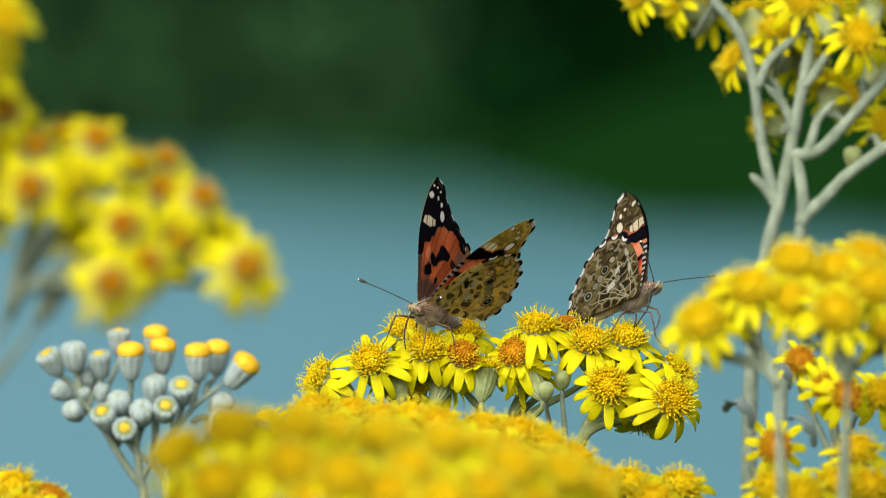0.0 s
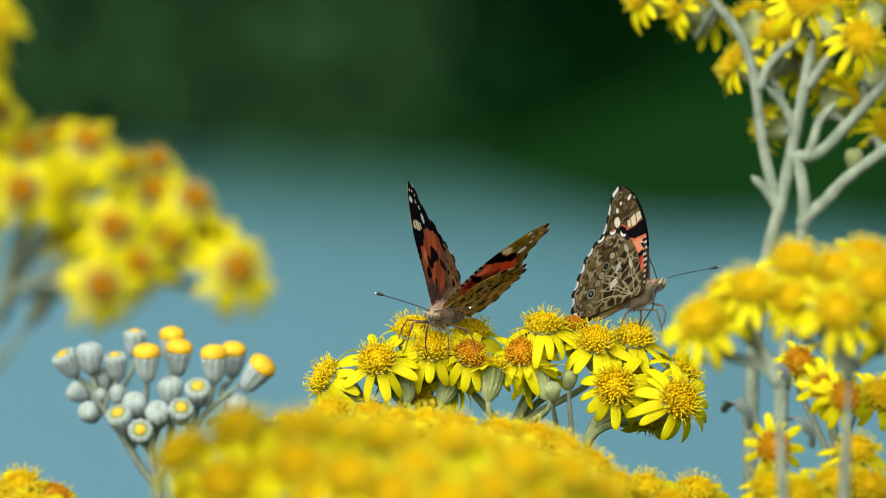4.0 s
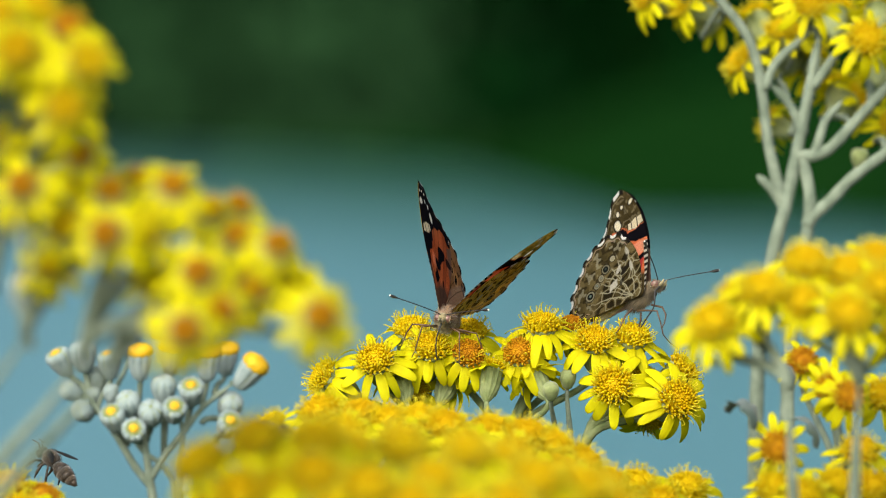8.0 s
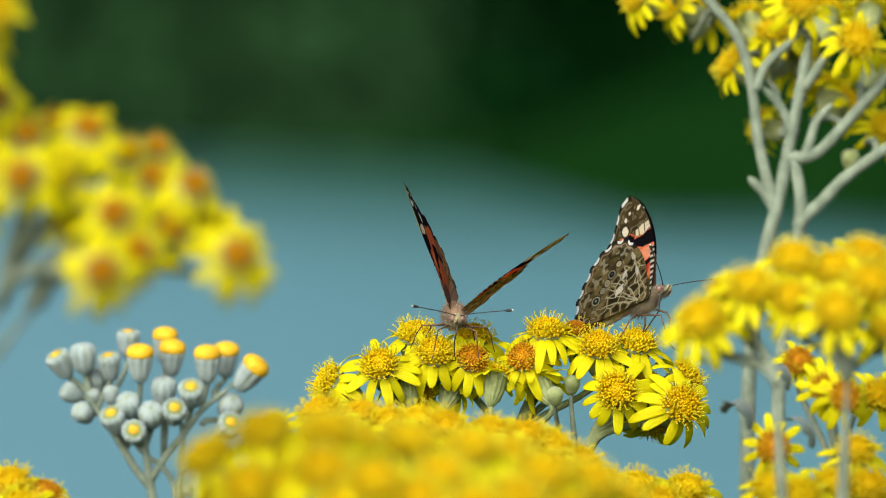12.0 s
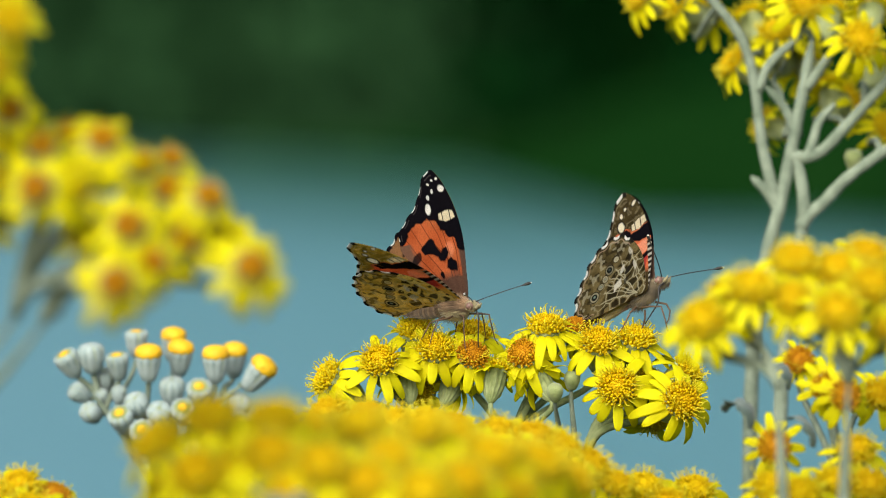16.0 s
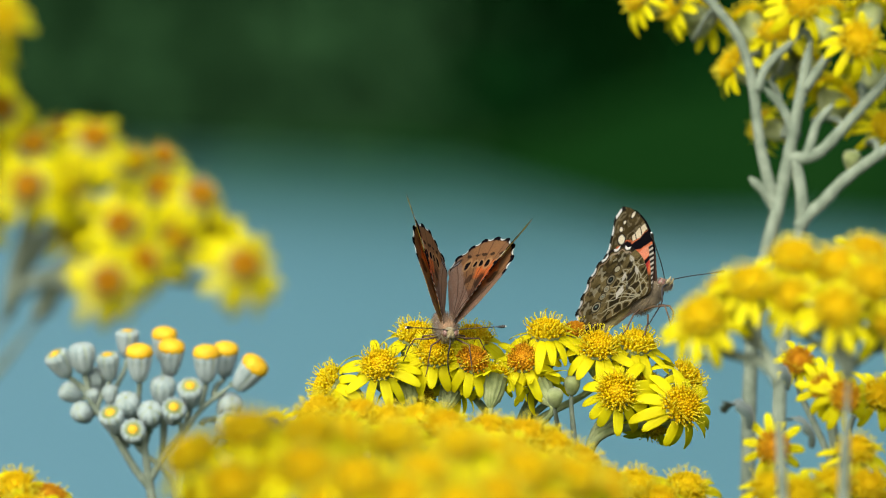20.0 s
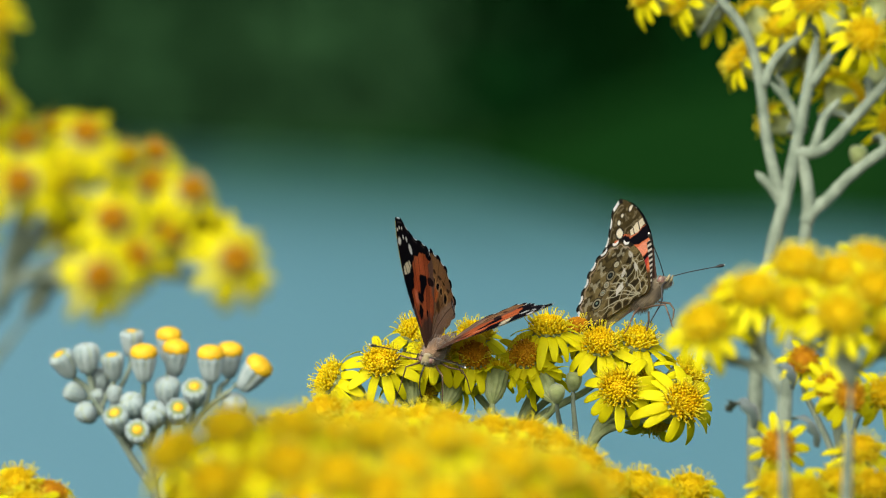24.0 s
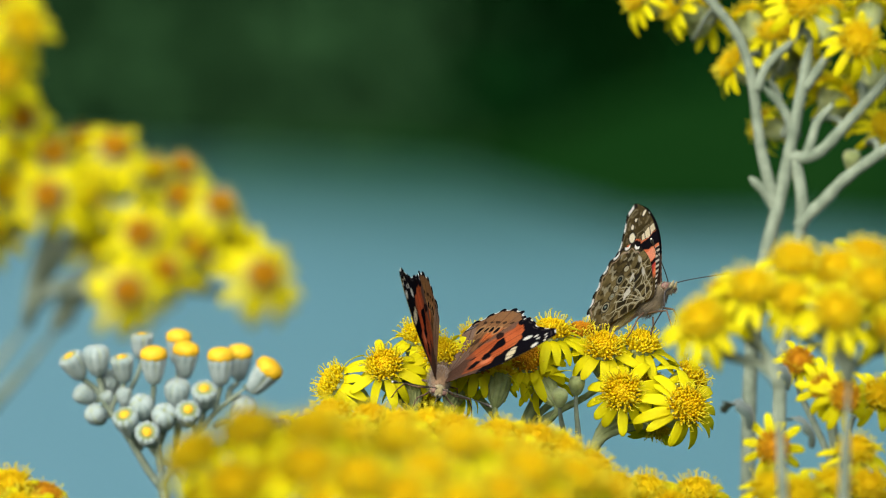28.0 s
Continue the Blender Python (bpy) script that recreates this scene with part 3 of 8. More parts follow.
for _points, _r0, _r1 in (
    ((DAISIES_S_BASE, (0.0735, 1.4871, 0.6680), (0.0748, 1.4889, 0.7026), (0.0781, 1.4900, 0.7223), (0.0809, 1.4905, 0.7328), (0.0836, 1.4912, 0.7460), (0.0864, 1.4919, 0.7598), (0.0885, 1.4926, 0.7715)), 1.6, 1),
    (((0.0809, 1.4905, 0.7324), (0.0794, 1.4907, 0.7353), (0.0766, 1.4913, 0.7473), (0.0747, 1.4921, 0.7619), (0.0719, 1.4926, 0.7715), (0.0656, 1.4930, 0.7799), (0.0607, 1.4932, 0.7845)), 1.2, 0.8),
    (((0.0793, 1.4821, 0.0), (0.0806, 1.4871, 0.6680), (0.0820, 1.4888, 0.7008), (0.0853, 1.4900, 0.7223), (0.0864, 1.4905, 0.7328), (0.0853, 1.4909, 0.7407), (0.0836, 1.4912, 0.7457)), 1.4, 1.1),
    (((0.0833, 1.4911, 0.7440), (0.0873, 1.4911, 0.7438), (0.0913, 1.4912, 0.7457), (0.0961, 1.4915, 0.7508), (0.1043, 1.4919, 0.7598), (0.1112, 1.4923, 0.7672)), 1.3, 0.9),
    (((0.0857, 1.4902, 0.7274), (0.0873, 1.4904, 0.7298), (0.0913, 1.4906, 0.7333), (0.0961, 1.4908, 0.7383), (0.1043, 1.4911, 0.7444), (0.1112, 1.4914, 0.7486)), 1.4, 1),
    (((0.0756, 1.4919, 0.7593), (0.0786, 1.4923, 0.7659), (0.0857, 1.4926, 0.7723)), 1, 0.7),
    (((0.0868, 1.4919, 0.7599), (0.0913, 1.4923, 0.7659), (0.0967, 1.4927, 0.7743)), 1.1, 0.7),
    (((0.0873, 1.4911, 0.7437), (0.0889, 1.4914, 0.7486), (0.0900, 1.4915, 0.7519), (0.0939, 1.4918, 0.7566)), 1, 0.7),
    (((0.0842, 1.4914, 0.7493), (0.0820, 1.4917, 0.7553), (0.0773, 1.4920, 0.7606)), 1, 0.7),
    (((0.0804, 1.4904, 0.7311), (0.0773, 1.4907, 0.7360), (0.0740, 1.4909, 0.7393)), 1, 0.8),
):
    main_stem(daisies_s, _rng, _points, _r0 * 1.25 * MM, _r1 * 1.25 * MM)
for _x, _y, _z, _az, _tilt, _size, _node in (
    (0.0706, 1.5003, 0.7658, -75, 55, 0.9, (0.0749, 1.4961, 0.7618)),
    (0.0811, 1.5106, 0.7726, -10, 22, 0.95, (0.0859, 1.4966, 0.7722)),
    (0.0862, 1.4910, 0.7801, 10, 60, 0.95, (0.0887, 1.4966, 0.7714)),
    (0.0991, 1.4855, 0.7714, 10, 62, 1, (0.0970, 1.4967, 0.7742)),
    (0.0845, 1.5204, 0.7669, 150, 60, 0.9, (0.0815, 1.4957, 0.7552)),
    (0.0947, 1.5149, 0.7585, 170, 50, 0.9, (0.0902, 1.4955, 0.7513)),
    (0.0986, 1.5098, 0.7561, 100, 65, 0.9, (0.0963, 1.4955, 0.7506)),
    (0.0789, 1.5195, 0.7506, -120, 70, 0.8, (0.0822, 1.4954, 0.7485)),
    (0.0576, 1.5110, 0.7795, -70, 60, 0.9, (0.0658, 1.4970, 0.7798)),
    (0.0643, 1.5209, 0.7772, 160, 50, 0.9, (0.0675, 1.4969, 0.7778)),
    (0.1072, 1.5095, 0.7500, 30, 60, 0.85, (0.1046, 1.4951, 0.7445)),
    (0.0489, 1.5111, 0.7814, -60, 60, 0.85, (0.0568, 1.4971, 0.7818)),
    (0.0944, 1.5209, 0.7774, 170, 40, 0.9, (0.0887, 1.4966, 0.7714)),
    (0.1038, 1.5109, 0.7783, 170, 50, 0.9, (0.0995, 1.4962, 0.7645)),
    (0.0754, 1.5208, 0.7761, -160, 40, 0.9, (0.0742, 1.4962, 0.7645)),
    (0.1059, 1.5302, 0.7637, 160, 60, 0.9, (0.1009, 1.4958, 0.7565)),
    (0.0889, 1.5202, 0.7646, 180, 70, 0.85, (0.0870, 1.4959, 0.7598)),
):
    _foot, _axis = flower_head(daisies_s, _rng, (_x, _y, _z), _az, _tilt, _size, False)
    stalk(daisies_s, _rng, Vector(_node) - daisies_s.location, _foot, _axis, 0.9 * MM, 0.65 * MM)


# ---- woolly buds ----
CLOSED = [(0.6, -4.0), (1.5, -3.4), (2.15, -2.1), (2.55, -0.7), (2.65, 0.8), (2.2, 1.7), (0.4, 2.1)]
OPENING = [(0.6, -4.6), (1.4, -4.0), (1.95, -2.7), (2.35, -1.1), (2.6, 0.3), (2.65, 1.2), (1.9, 1.65)]


def bud_mesh(profile, material):
    """The round body of a bud."""
    v, f = lathe_data([(r * MM * 0.95, z * MM) for r, z in profile], 16)
    return mesh_of("bud", v, f, material)


def bract_mesh(profile, rng):
    """One woolly strap that lies along the side of a bud."""
    verts, faces = [], []
    n = len(profile)
    for i, (r, z) in enumerate(profile):
        half = (0.34, 0.37, 0.38, 0.37, 0.35, 0.34, 0.30)[i]
        for k, out in ((-1, 0.92), (-0.6, 0.99), (0, 1.02), (0.6, 0.99), (1, 0.92)):
            w = k * half + rng.uniform(-0.02, 0.02)
            verts.append((r * out * math.cos(w) * MM, r * out * math.sin(w) * MM, (z + (0.25 if i == n - 1 and k == 0 else 0)) * MM))
    for i in range(n - 1):
        for k in range(4):
            o = i * 5 + k
            faces.append((o, o + 1, o + 6, o + 5))
    faces += [(0, 4, 3, 2, 1), tuple((n - 1) * 5 + k for k in range(5))]
    return mesh_of("bract", verts, faces, M_BUD)


def bud_tip_mesh(rng, high):
    sets = [lathe_data([(2.3 * MM, 0.9 * MM), (2.55 * MM, 1.5 * MM), (2.2 * MM, (1.7 + high) * MM), (1.2 * MM, (1.9 + high * 1.35) * MM), (0.1 * MM, (2.0 + high * 1.45) * MM)], 14)]
    for i in range(46):
        f = math.sqrt((i + 0.5) / 46)
        w = i * 2.39996
        p = Vector((2.4 * f * math.cos(w), 2.4 * f * math.sin(w), 1.6 + high * (1.4 - 0.8 * f * f))) * MM
        o = Vector((math.cos(w) * f * 0.6, math.sin(w) * f * 0.6, 1)).normalized()
        sets.append(tube_data([p - o * 0.4 * MM, p + o * rng.uniform(0.08, 0.22) * MM], [0.25 * MM, 0.18 * MM], 5))
    v, f = join_data(*sets)
    return mesh_of("bud_tip", v, f, M_BUD_TIP)


BUDS = [bud_mesh(CLOSED, M_CUP), bud_mesh(OPENING, M_CUP), bud_mesh(CLOSED, M_CUP)]
BRACTS = [bract_mesh(CLOSED, _rng), bract_mesh(OPENING, _rng)]
BUD_TIPS = [bud_tip_mesh(_rng, 0.0), bud_tip_mesh(_rng, 1.0)]


def bud(plant, rng, at, azimuth, tilt, size, kind, node, r0=0.8):
    """kind 0: closed, 1: just opening, 2: domed yellow, 3: young and green. node: where its stalk starts, in world metres."""
    n = facing(azimuth, tilt)
    loc = Vector(at) - plant.location
    m = Matrix.Translation(loc) @ n.to_track_quat("Z", "Y").to_matrix().to_4x4() @ pose(0, 0, 0, 0, 0, rng.uniform(0, 360)) @ Matrix.Diagonal((size, size, size, 1))
    b = attach("bud", BUDS[(0, 1, 1, 2)[kind]], plant, m)
    if kind < 3:
        for i in range(10):
            attach("bract", BRACTS[0 if kind == 0 else 1], b, pose(0, 0, 0, 0, 0, 36 * i + rng.uniform(-4, 4)))
    if kind in (1, 2):
        attach("bud_tip", BUD_TIPS[kind - 1], b, pose(0, 0, 0.35 * MM) @ Matrix.Diagonal((0.42, 0.42, 0.85, 1)) if kind == 1 else Matrix.Diagonal((1.13, 1.13, 1, 1)), "golden yellow florets")
    stalk(plant, rng, Vector(node) - plant.location, loc - n * 3.9 * MM * size, n, r0 * MM, 0.55 * MM * size, "bud_stalk")


def limb(plant, rng, points, r0, r1):
    main_stem(plant, rng, points, r0 * MM, r1 * MM)


def farther(p):
    """A point of the bud cluster, carried off along the line of sight."""
    return (p[0] * 1.035, p[1] * 1.035, 0.80 + (p[2] - 0.80) * 1.035 if p[2] else 0.0)


BUDS_W_BASE = (-0.0673, 1.469, 0.0)
buds_w = thing("bud_cluster", BUDS_W_BASE, "cluster of white woolly buds with yellow tips", "flower", "silver-leaved daisy plants")
_rng = random.Random(109)
for _points, _r0, _r1 in (
    (((-0.065, 1.419, 0.0), (-0.0651, 1.4200, 0.6672), (-0.0658, 1.4203, 0.6729), (-0.0669, 1.4207, 0.6811), (-0.0671, 1.4211, 0.6875)), 1.445, 0.64),
    (((-0.0656, 1.4202, 0.6720), (-0.0691, 1.4205, 0.6763), (-0.0736, 1.4209, 0.6837), (-0.0778, 1.4212, 0.6894), (-0.0799, 1.4213, 0.6925)), 1.02, 0.56),
    (((-0.0597, 1.4200, 0.6665), (-0.0608, 1.4203, 0.6735), (-0.0637, 1.4205, 0.6773), (-0.0671, 1.4207, 0.6797), (-0.0698, 1.4208, 0.6830)), 0.765, 0.56),
    (((-0.0651, 1.4199, 0.6646), (-0.0597, 1.4200, 0.6678), (-0.0592, 1.4203, 0.6730), (-0.0587, 1.4207, 0.6799), (-0.0585, 1.4209, 0.6840), (-0.0592, 1.4211, 0.6875)), 0.935, 0.56),
    (((-0.0656, 1.4204, 0.6741), (-0.0625, 1.4206, 0.6791), (-0.0583, 1.4209, 0.6843), (-0.0543, 1.4212, 0.6895), (-0.0475, 1.4215, 0.6951)), 0.935, 0.56),
    (((-0.0592, 1.4204, 0.6754), (-0.0552, 1.4206, 0.6792), (-0.0513, 1.4208, 0.6818)), 0.765, 0.56),
):
    limb(buds_w, _rng, [farther(p) for p in _points], _r0, _r1)
for _x, _y, _z, _az, _tilt, _size, _kind, _node in (
    (-0.0864, 1.4218, 0.7008, -50, 35, 1.1, 1, (-0.0801, 1.4233, 0.6924)),
    (-0.0810, 1.4218, 0.7021, -20, 15, 1.21, 0, (-0.0794, 1.4233, 0.6918)),
    (-0.0713, 1.4320, 0.7051, 0, 10, 1.045, 1, (-0.0756, 1.4231, 0.6873)),
    (-0.0679, 1.4178, 0.7010, 0, 12, 1.155, 2, (-0.0692, 1.4228, 0.6829)),
    (-0.0610, 1.4230, 0.7018, 15, 14, 1.12, 2, (-0.0629, 1.4226, 0.6789)),
    (-0.0629, 1.4310, 0.7042, 5, 12, 1.08, 2, (-0.0629, 1.4228, 0.6800)),
    (-0.0751, 1.4217, 0.7005, -20, 20, 1.045, 1, (-0.0779, 1.4232, 0.6892)),
    (-0.0530, 1.4217, 0.7005, 0, 10, 1.155, 2, (-0.0543, 1.4232, 0.6893)),
    (-0.0491, 1.4318, 0.7007, 10, 15, 1.1, 2, (-0.0514, 1.4233, 0.6924)),
    (-0.0432, 1.4216, 0.6981, 65, 40, 1.21, 2, (-0.0476, 1.4235, 0.6949)),
    (-0.0627, 1.4194, 0.6947, 0, 25, 1.155, 0, (-0.0629, 1.4226, 0.6789)),
    (-0.0565, 1.4174, 0.6941, 0, 45, 1.155, 1, (-0.0578, 1.4229, 0.6848)),
    (-0.0706, 1.4172, 0.6912, -10, 45, 1.1, 0, (-0.0699, 1.4228, 0.6829)),
    (-0.0654, 1.4161, 0.6891, 0, 50, 1.155, 0, (-0.0672, 1.4226, 0.6796)),
    (-0.0601, 1.4142, 0.6899, 5, 55, 1.1, 1, (-0.0593, 1.4230, 0.6867)),
    (-0.0691, 1.4129, 0.6852, 0, 65, 1.1, 1, (-0.0672, 1.4226, 0.6796)),
    (-0.0739, 1.4151, 0.6883, -20, 45, 1.155, 1, (-0.0711, 1.4227, 0.6810)),
    (-0.0811, 1.4191, 0.6892, -30, 60, 0.935, 0, (-0.0779, 1.4232, 0.6892)),
    (-0.0788, 1.4233, 0.6928, -20, 30, 0.66, 0, (-0.0794, 1.4232, 0.6905)),
    (-0.0747, 1.4214, 0.6936, 0, 5, 0.715, 0, (-0.0756, 1.4231, 0.6873)),
    (-0.0783, 1.4265, 0.6964, 0, 30, 1.045, 0, (-0.0788, 1.4233, 0.6911)),
    (-0.0841, 1.4214, 0.6936, -60, 60, 0.88, 0, (-0.0801, 1.4233, 0.6918)),
    (-0.0479, 1.4232, 0.6904, 20, 45, 1.155, 0, (-0.0543, 1.4230, 0.6860)),
    (-0.0479, 1.4160, 0.6865, 20, 60, 1.155, 1, (-0.0514, 1.4228, 0.6816)),
    (-0.0574, 1.4202, 0.6716, 60, 70, 0.55, 0, (-0.0596, 1.4221, 0.6695)),
):
    bud(buds_w, _rng, farther((_x, _y, _z)), _az, _tilt, _size, _kind, farther(_node))
bud(daisies_c, _rng, (0.0237, 1.3865, 0.6964), 0, 35, 0.72, 3, (0.0251, 1.3958, 0.6832))
bud(daisies_c, _rng, (0.0276, 1.3946, 0.6986), 10, 20, 0.72, 3, (0.0282, 1.3958, 0.6832))
bud(daisies_s, _rng, (0.0983, 1.4941, 0.7437), 0, 15, 0.85, 3, (0.0965, 1.4968, 0.7380))
bud(daisies_l, _rng, (-0.0751, 1.1381, 0.7333), 0, 12, 1.05, 1, (-0.0736, 1.1375, 0.7222))
bud(daisies_l, _rng, (-0.0363, 1.1482, 0.7358), 0, 12, 1.0, 0, (-0.0573, 1.1374, 0.7201))


def leaf(plant, rng, at, azimuth, tilt, length, curl):
    """A lobed, woolly leaf, curled along its midrib."""
    n = facing(azimuth, tilt)
    nu, nv = 10, 6
    top, low = [], []
    for i in range(nu + 1):
        t = i / nu
        w = length * (0.10 + 0.30 * math.sin(math.pi * t) ** 0.7 * (0.62 + 0.38 * math.cos(t * 19)))
        a = curl * t
        cx = length * (math.sin(a) / curl) * 1.0
        cz = length * (1 - math.cos(a)) / curl
        for j in range(nv + 1):
            s = j / nv * 2 - 1
            p = Vector((cx, s * w, cz + abs(s) * w * 0.5))
            top.append(p)
            low.append(p - Vector((0, 0, 0.0004)))
    k, m = nv + 1, len(top)
    faces = []
    for i in range(nu):
        for j in range(nv):
            q = (i * k + j, (i + 1) * k + j, (i + 1) * k + j + 1, i * k + j + 1)
            faces += [q, tuple(m + v for v in reversed(q))]
    rim = [i * k for i in range(nu + 1)] + [nu * k + j for j in range(1, k)] + [i * k + nv for i in range(nu - 1, -1, -1)]
    faces += [(a, a + m, b + m, b) for a, b in zip(rim, rim[1:])]
    mat = Matrix.Translation(Vector(at) - plant.location) @ n.to_track_quat("X", "Z").to_matrix().to_4x4()
    attach("leaf", mesh_of("leaf", top + low, faces, M_LEAF), plant, mat, "curled grey-green lobed leaf")


leaf(daisies_q, _rng, (0.0652, 1.3230, 0.6929), 60, 30, 0.0110, 3.2)
leaf(daisies_q, _rng, (0.0785, 1.3273, 0.6886), 70, 25, 0.0101, 2.4)
leaf(daisies_q, _rng, (0.0734, 1.3325, 0.7004), 60, 40, 0.0073, 2.6)


# ---- butterflies ----
FORE = [(0, 1.2), (6, 2.2), (13, 2.5), (20, 1.2), (25.6, -1.2), (28.7, -3.5), (29.6, -5.2), (28.6, -7.0), (26.0, -8.3), (23.4, -9.4), (21.2, -11.0), (19.2, -13.2), (17.4, -15.0), (15.4, -15.8), (13, -15.2), (9, -12.6), (4.6, -8.2), (1, -3.6), (-0.5, -1.5)]
HIND = [(0, 0.5), (6, 0.2), (11.5, -1.6), (16, -4.4), (18.5, -7.6), (19.2, -10.8), (18.4, -14.2), (16.2, -17.4), (13, -20), (9.4, -21.7), (6, -22.2), (3.2, -21.8), (1.2, -19.6), (0.0, -12), (-0.6, -3)]


def outline(points, count):
    """A smooth closed outline, evenly spaced."""
    p = np.array(points, float)
    n = len(p)
    out = []
    for i in range(n):
        p0, p1, p2, p3 = p[i - 1], p[i], p[(i + 1) % n], p[(i + 2) % n]
        for k in range(24):
            t = k / 24
            out.append(0.5 * (2 * p1 + (p2 - p0) * t + (2 * p0 - 5 * p1 + 4 * p2 - p3) * t * t + (3 * p1 - p0 - 3 * p2 + p3) * t ** 3))
    out = np.array(out)
    step = np.r_[0, np.cumsum(np.hypot(*np.diff(np.vstack([out, out[:1]]), axis=0).T))]
    closed = np.vstack([out, out[:1]])
    s = np.linspace(0, step[-1], count, endpoint=False)
    return np.c_[np.interp(s, step, closed[:, 0]), np.interp(s, step, closed[:, 1])]


def hash_noise(x, y, scale, seed):
    """Smooth value noise for the marbling of a wing, 0 to 1."""
    x, y = x / scale + seed * 17.3, y / scale + seed * 9.1
    xi, yi = np.floor(x), np.floor(y)
    fx, fy = x - xi, y - yi
    fx, fy = fx * fx * (3 - 2 * fx), fy * fy * (3 - 2 * fy)

    def h(a, b):
        v = np.sin(a * 127.1 + b * 311.7) * 43758.5453
        return v - np.floor(v)

    return (h(xi, yi) * (1 - fx) + h(xi + 1, yi) * fx) * (1 - fy) + (h(xi, yi + 1) * (1 - fx) + h(xi + 1, yi + 1) * fx) * fy


def cell_border(x, y, scale, seed):
    """Distance to the nearest border between irregular cells, in millimetres."""
    u, v = x / scale, y / scale
    ui, vi = np.floor(u), np.floor(v)
    best, second = np.full(len(x), 9.0), np.full(len(x), 9.0)
    for i in (-1, 0, 1):
        for j in (-1, 0, 1):
            a, b = ui + i, vi + j
            h1 = np.sin(a * 127.1 + b * 311.7 + seed) * 43758.5453
            h2 = np.sin(a * 269.5 + b * 183.3 + seed) * 43758.5453
            d = np.hypot(a + h1 - np.floor(h1) - u, b + h2 - np.floor(h2) - v)
            second = np.minimum(second, np.maximum(best, d))
            best = np.minimum(best, d)
    return (second - best) * scale


def lay(col, colour, mask):
    """Blend a colour over the pattern where mask is 1."""
    m = np.clip(mask, 0, 1)[:, None]
    return col * (1 - m) + np.array(colour) * m


def spot(x, y, cx, cy, rx, ry, turn=0.0, soft=0.25):
    c, s = math.cos(turn), math.sin(turn)
    u, v = (x - cx) * c + (y - cy) * s, -(x - cx) * s + (y - cy) * c
    return np.clip((1 - np.hypot(u / rx, v / ry)) / soft + 0.5, 0, 1)


def patch(x, y, points, soft=0.25):
    """1 inside a closed outline, with an edge that is soft over that many millimetres."""
    inside = np.zeros(len(x), bool)
    near = np.full(len(x), 99.0)
    for (ax, ay), (bx, by) in zip(points, points[1:] + points[:1]):
        if ay != by:
            inside ^= ((ay > y) != (by > y)) & (x < (bx - ax) * (y - ay) / (by - ay) + ax)
        t = np.clip(((x - ax) * (bx - ax) + (y - ay) * (by - ay)) / ((bx - ax) ** 2 + (by - ay) ** 2), 0, 1)
        near = np.minimum(near, np.hypot(x - ax - t * (bx - ax), y - ay - t * (by - ay)))
    return np.clip(np.where(inside, near, -near) / soft + 0.5, 0, 1)


def line(x, y, points, width):
    """1 along a bent line of that width."""
    near = np.full(len(x), 99.0)
    for (ax, ay), (bx, by) in zip(points, points[1:]):
        t = np.clip(((x - ax) * (bx - ax) + (y - ay) * (by - ay)) / ((bx - ax) ** 2 + (by - ay) ** 2), 0, 1)
        near = np.minimum(near, np.hypot(x - ax - t * (bx - ax), y - ay - t * (by - ay)))
    return np.clip(1.5 - near / width, 0, 1)


BLACK, WHITE, CREAM = (0.006, 0.005, 0.008), (0.82, 0.81, 0.78), (0.74, 0.66, 0.48)
ORANGE, BROWN = (0.48, 0.108, 0.030), (0.14, 0.075, 0.052)
TEETH = 17
FORE_VEINS = (((1, -1.2), (9.5, -2.6), (14, -6.5), (21.4, -10.8)), ((1, -1.2), (9.5, -2.6), (15, -4.4), (23.6, -9.2)), ((2, -0.6), (11, -1.8), (18, -3.4), (26.2, -8.0)),
              ((2, 0.2), (11, 0.2), (19, -1.3), (28.4, -6.2)), ((1, -2), (7, -4.6), (12, -8.6), (19.4, -13.0)), ((0, -2), (5, -5.4), (10, -10), (17, -15)), ((0, 0.6), (12, 1.4), (20, 0.2), (27, -2.6)))
HIND_VEINS = (((0, -2), (5.5, -5.5), (9, -6.4), (18.9, -10.2)), ((0, -2), (5.5, -5.5), (10, -9.2), (18.0, -14.6)), ((0, -2), (5.5, -5.5), (8.4, -10.6), (15.0, -18.4)),
              ((0, -2), (4.6, -7.4), (7.4, -12), (11.2, -20.8)), ((0, -2), (3.6, -8), (5.6, -13.4), (7.4, -21.9)), ((0, -2), (2.4, -9), (3.4, -15), (3.8, -21.8)), ((0, -1.2), (7, -2.6), (12, -3.8), (18.2, -7.2)))
EYESPOTS = ((5.9, -15.7, 1.45), (7.9, -13.9, 0.95), (9.3, -12.6, 0.95), (10.9, -11.1, 1.3), (12.9, -9.2, 0.85))


def warped(x, y, seed, much=1.0):
    """Ragged edges for the wing's marks."""
    u = (hash_noise(x, y, 1.7, seed) - 0.5) * 1.3 + (hash_noise(x, y, 0.7, seed + 1) - 0.5) * 0.55
    v = (hash_noise(x, y, 1.7, seed + 2) - 0.5) * 1.3 + (hash_noise(x, y, 0.7, seed + 3) - 0.5) * 0.55
    return x + u * much, y + v * much


def fringe_dash(edge, shift):
    return np.cos(edge * 2 * math.pi * TEETH + shift)


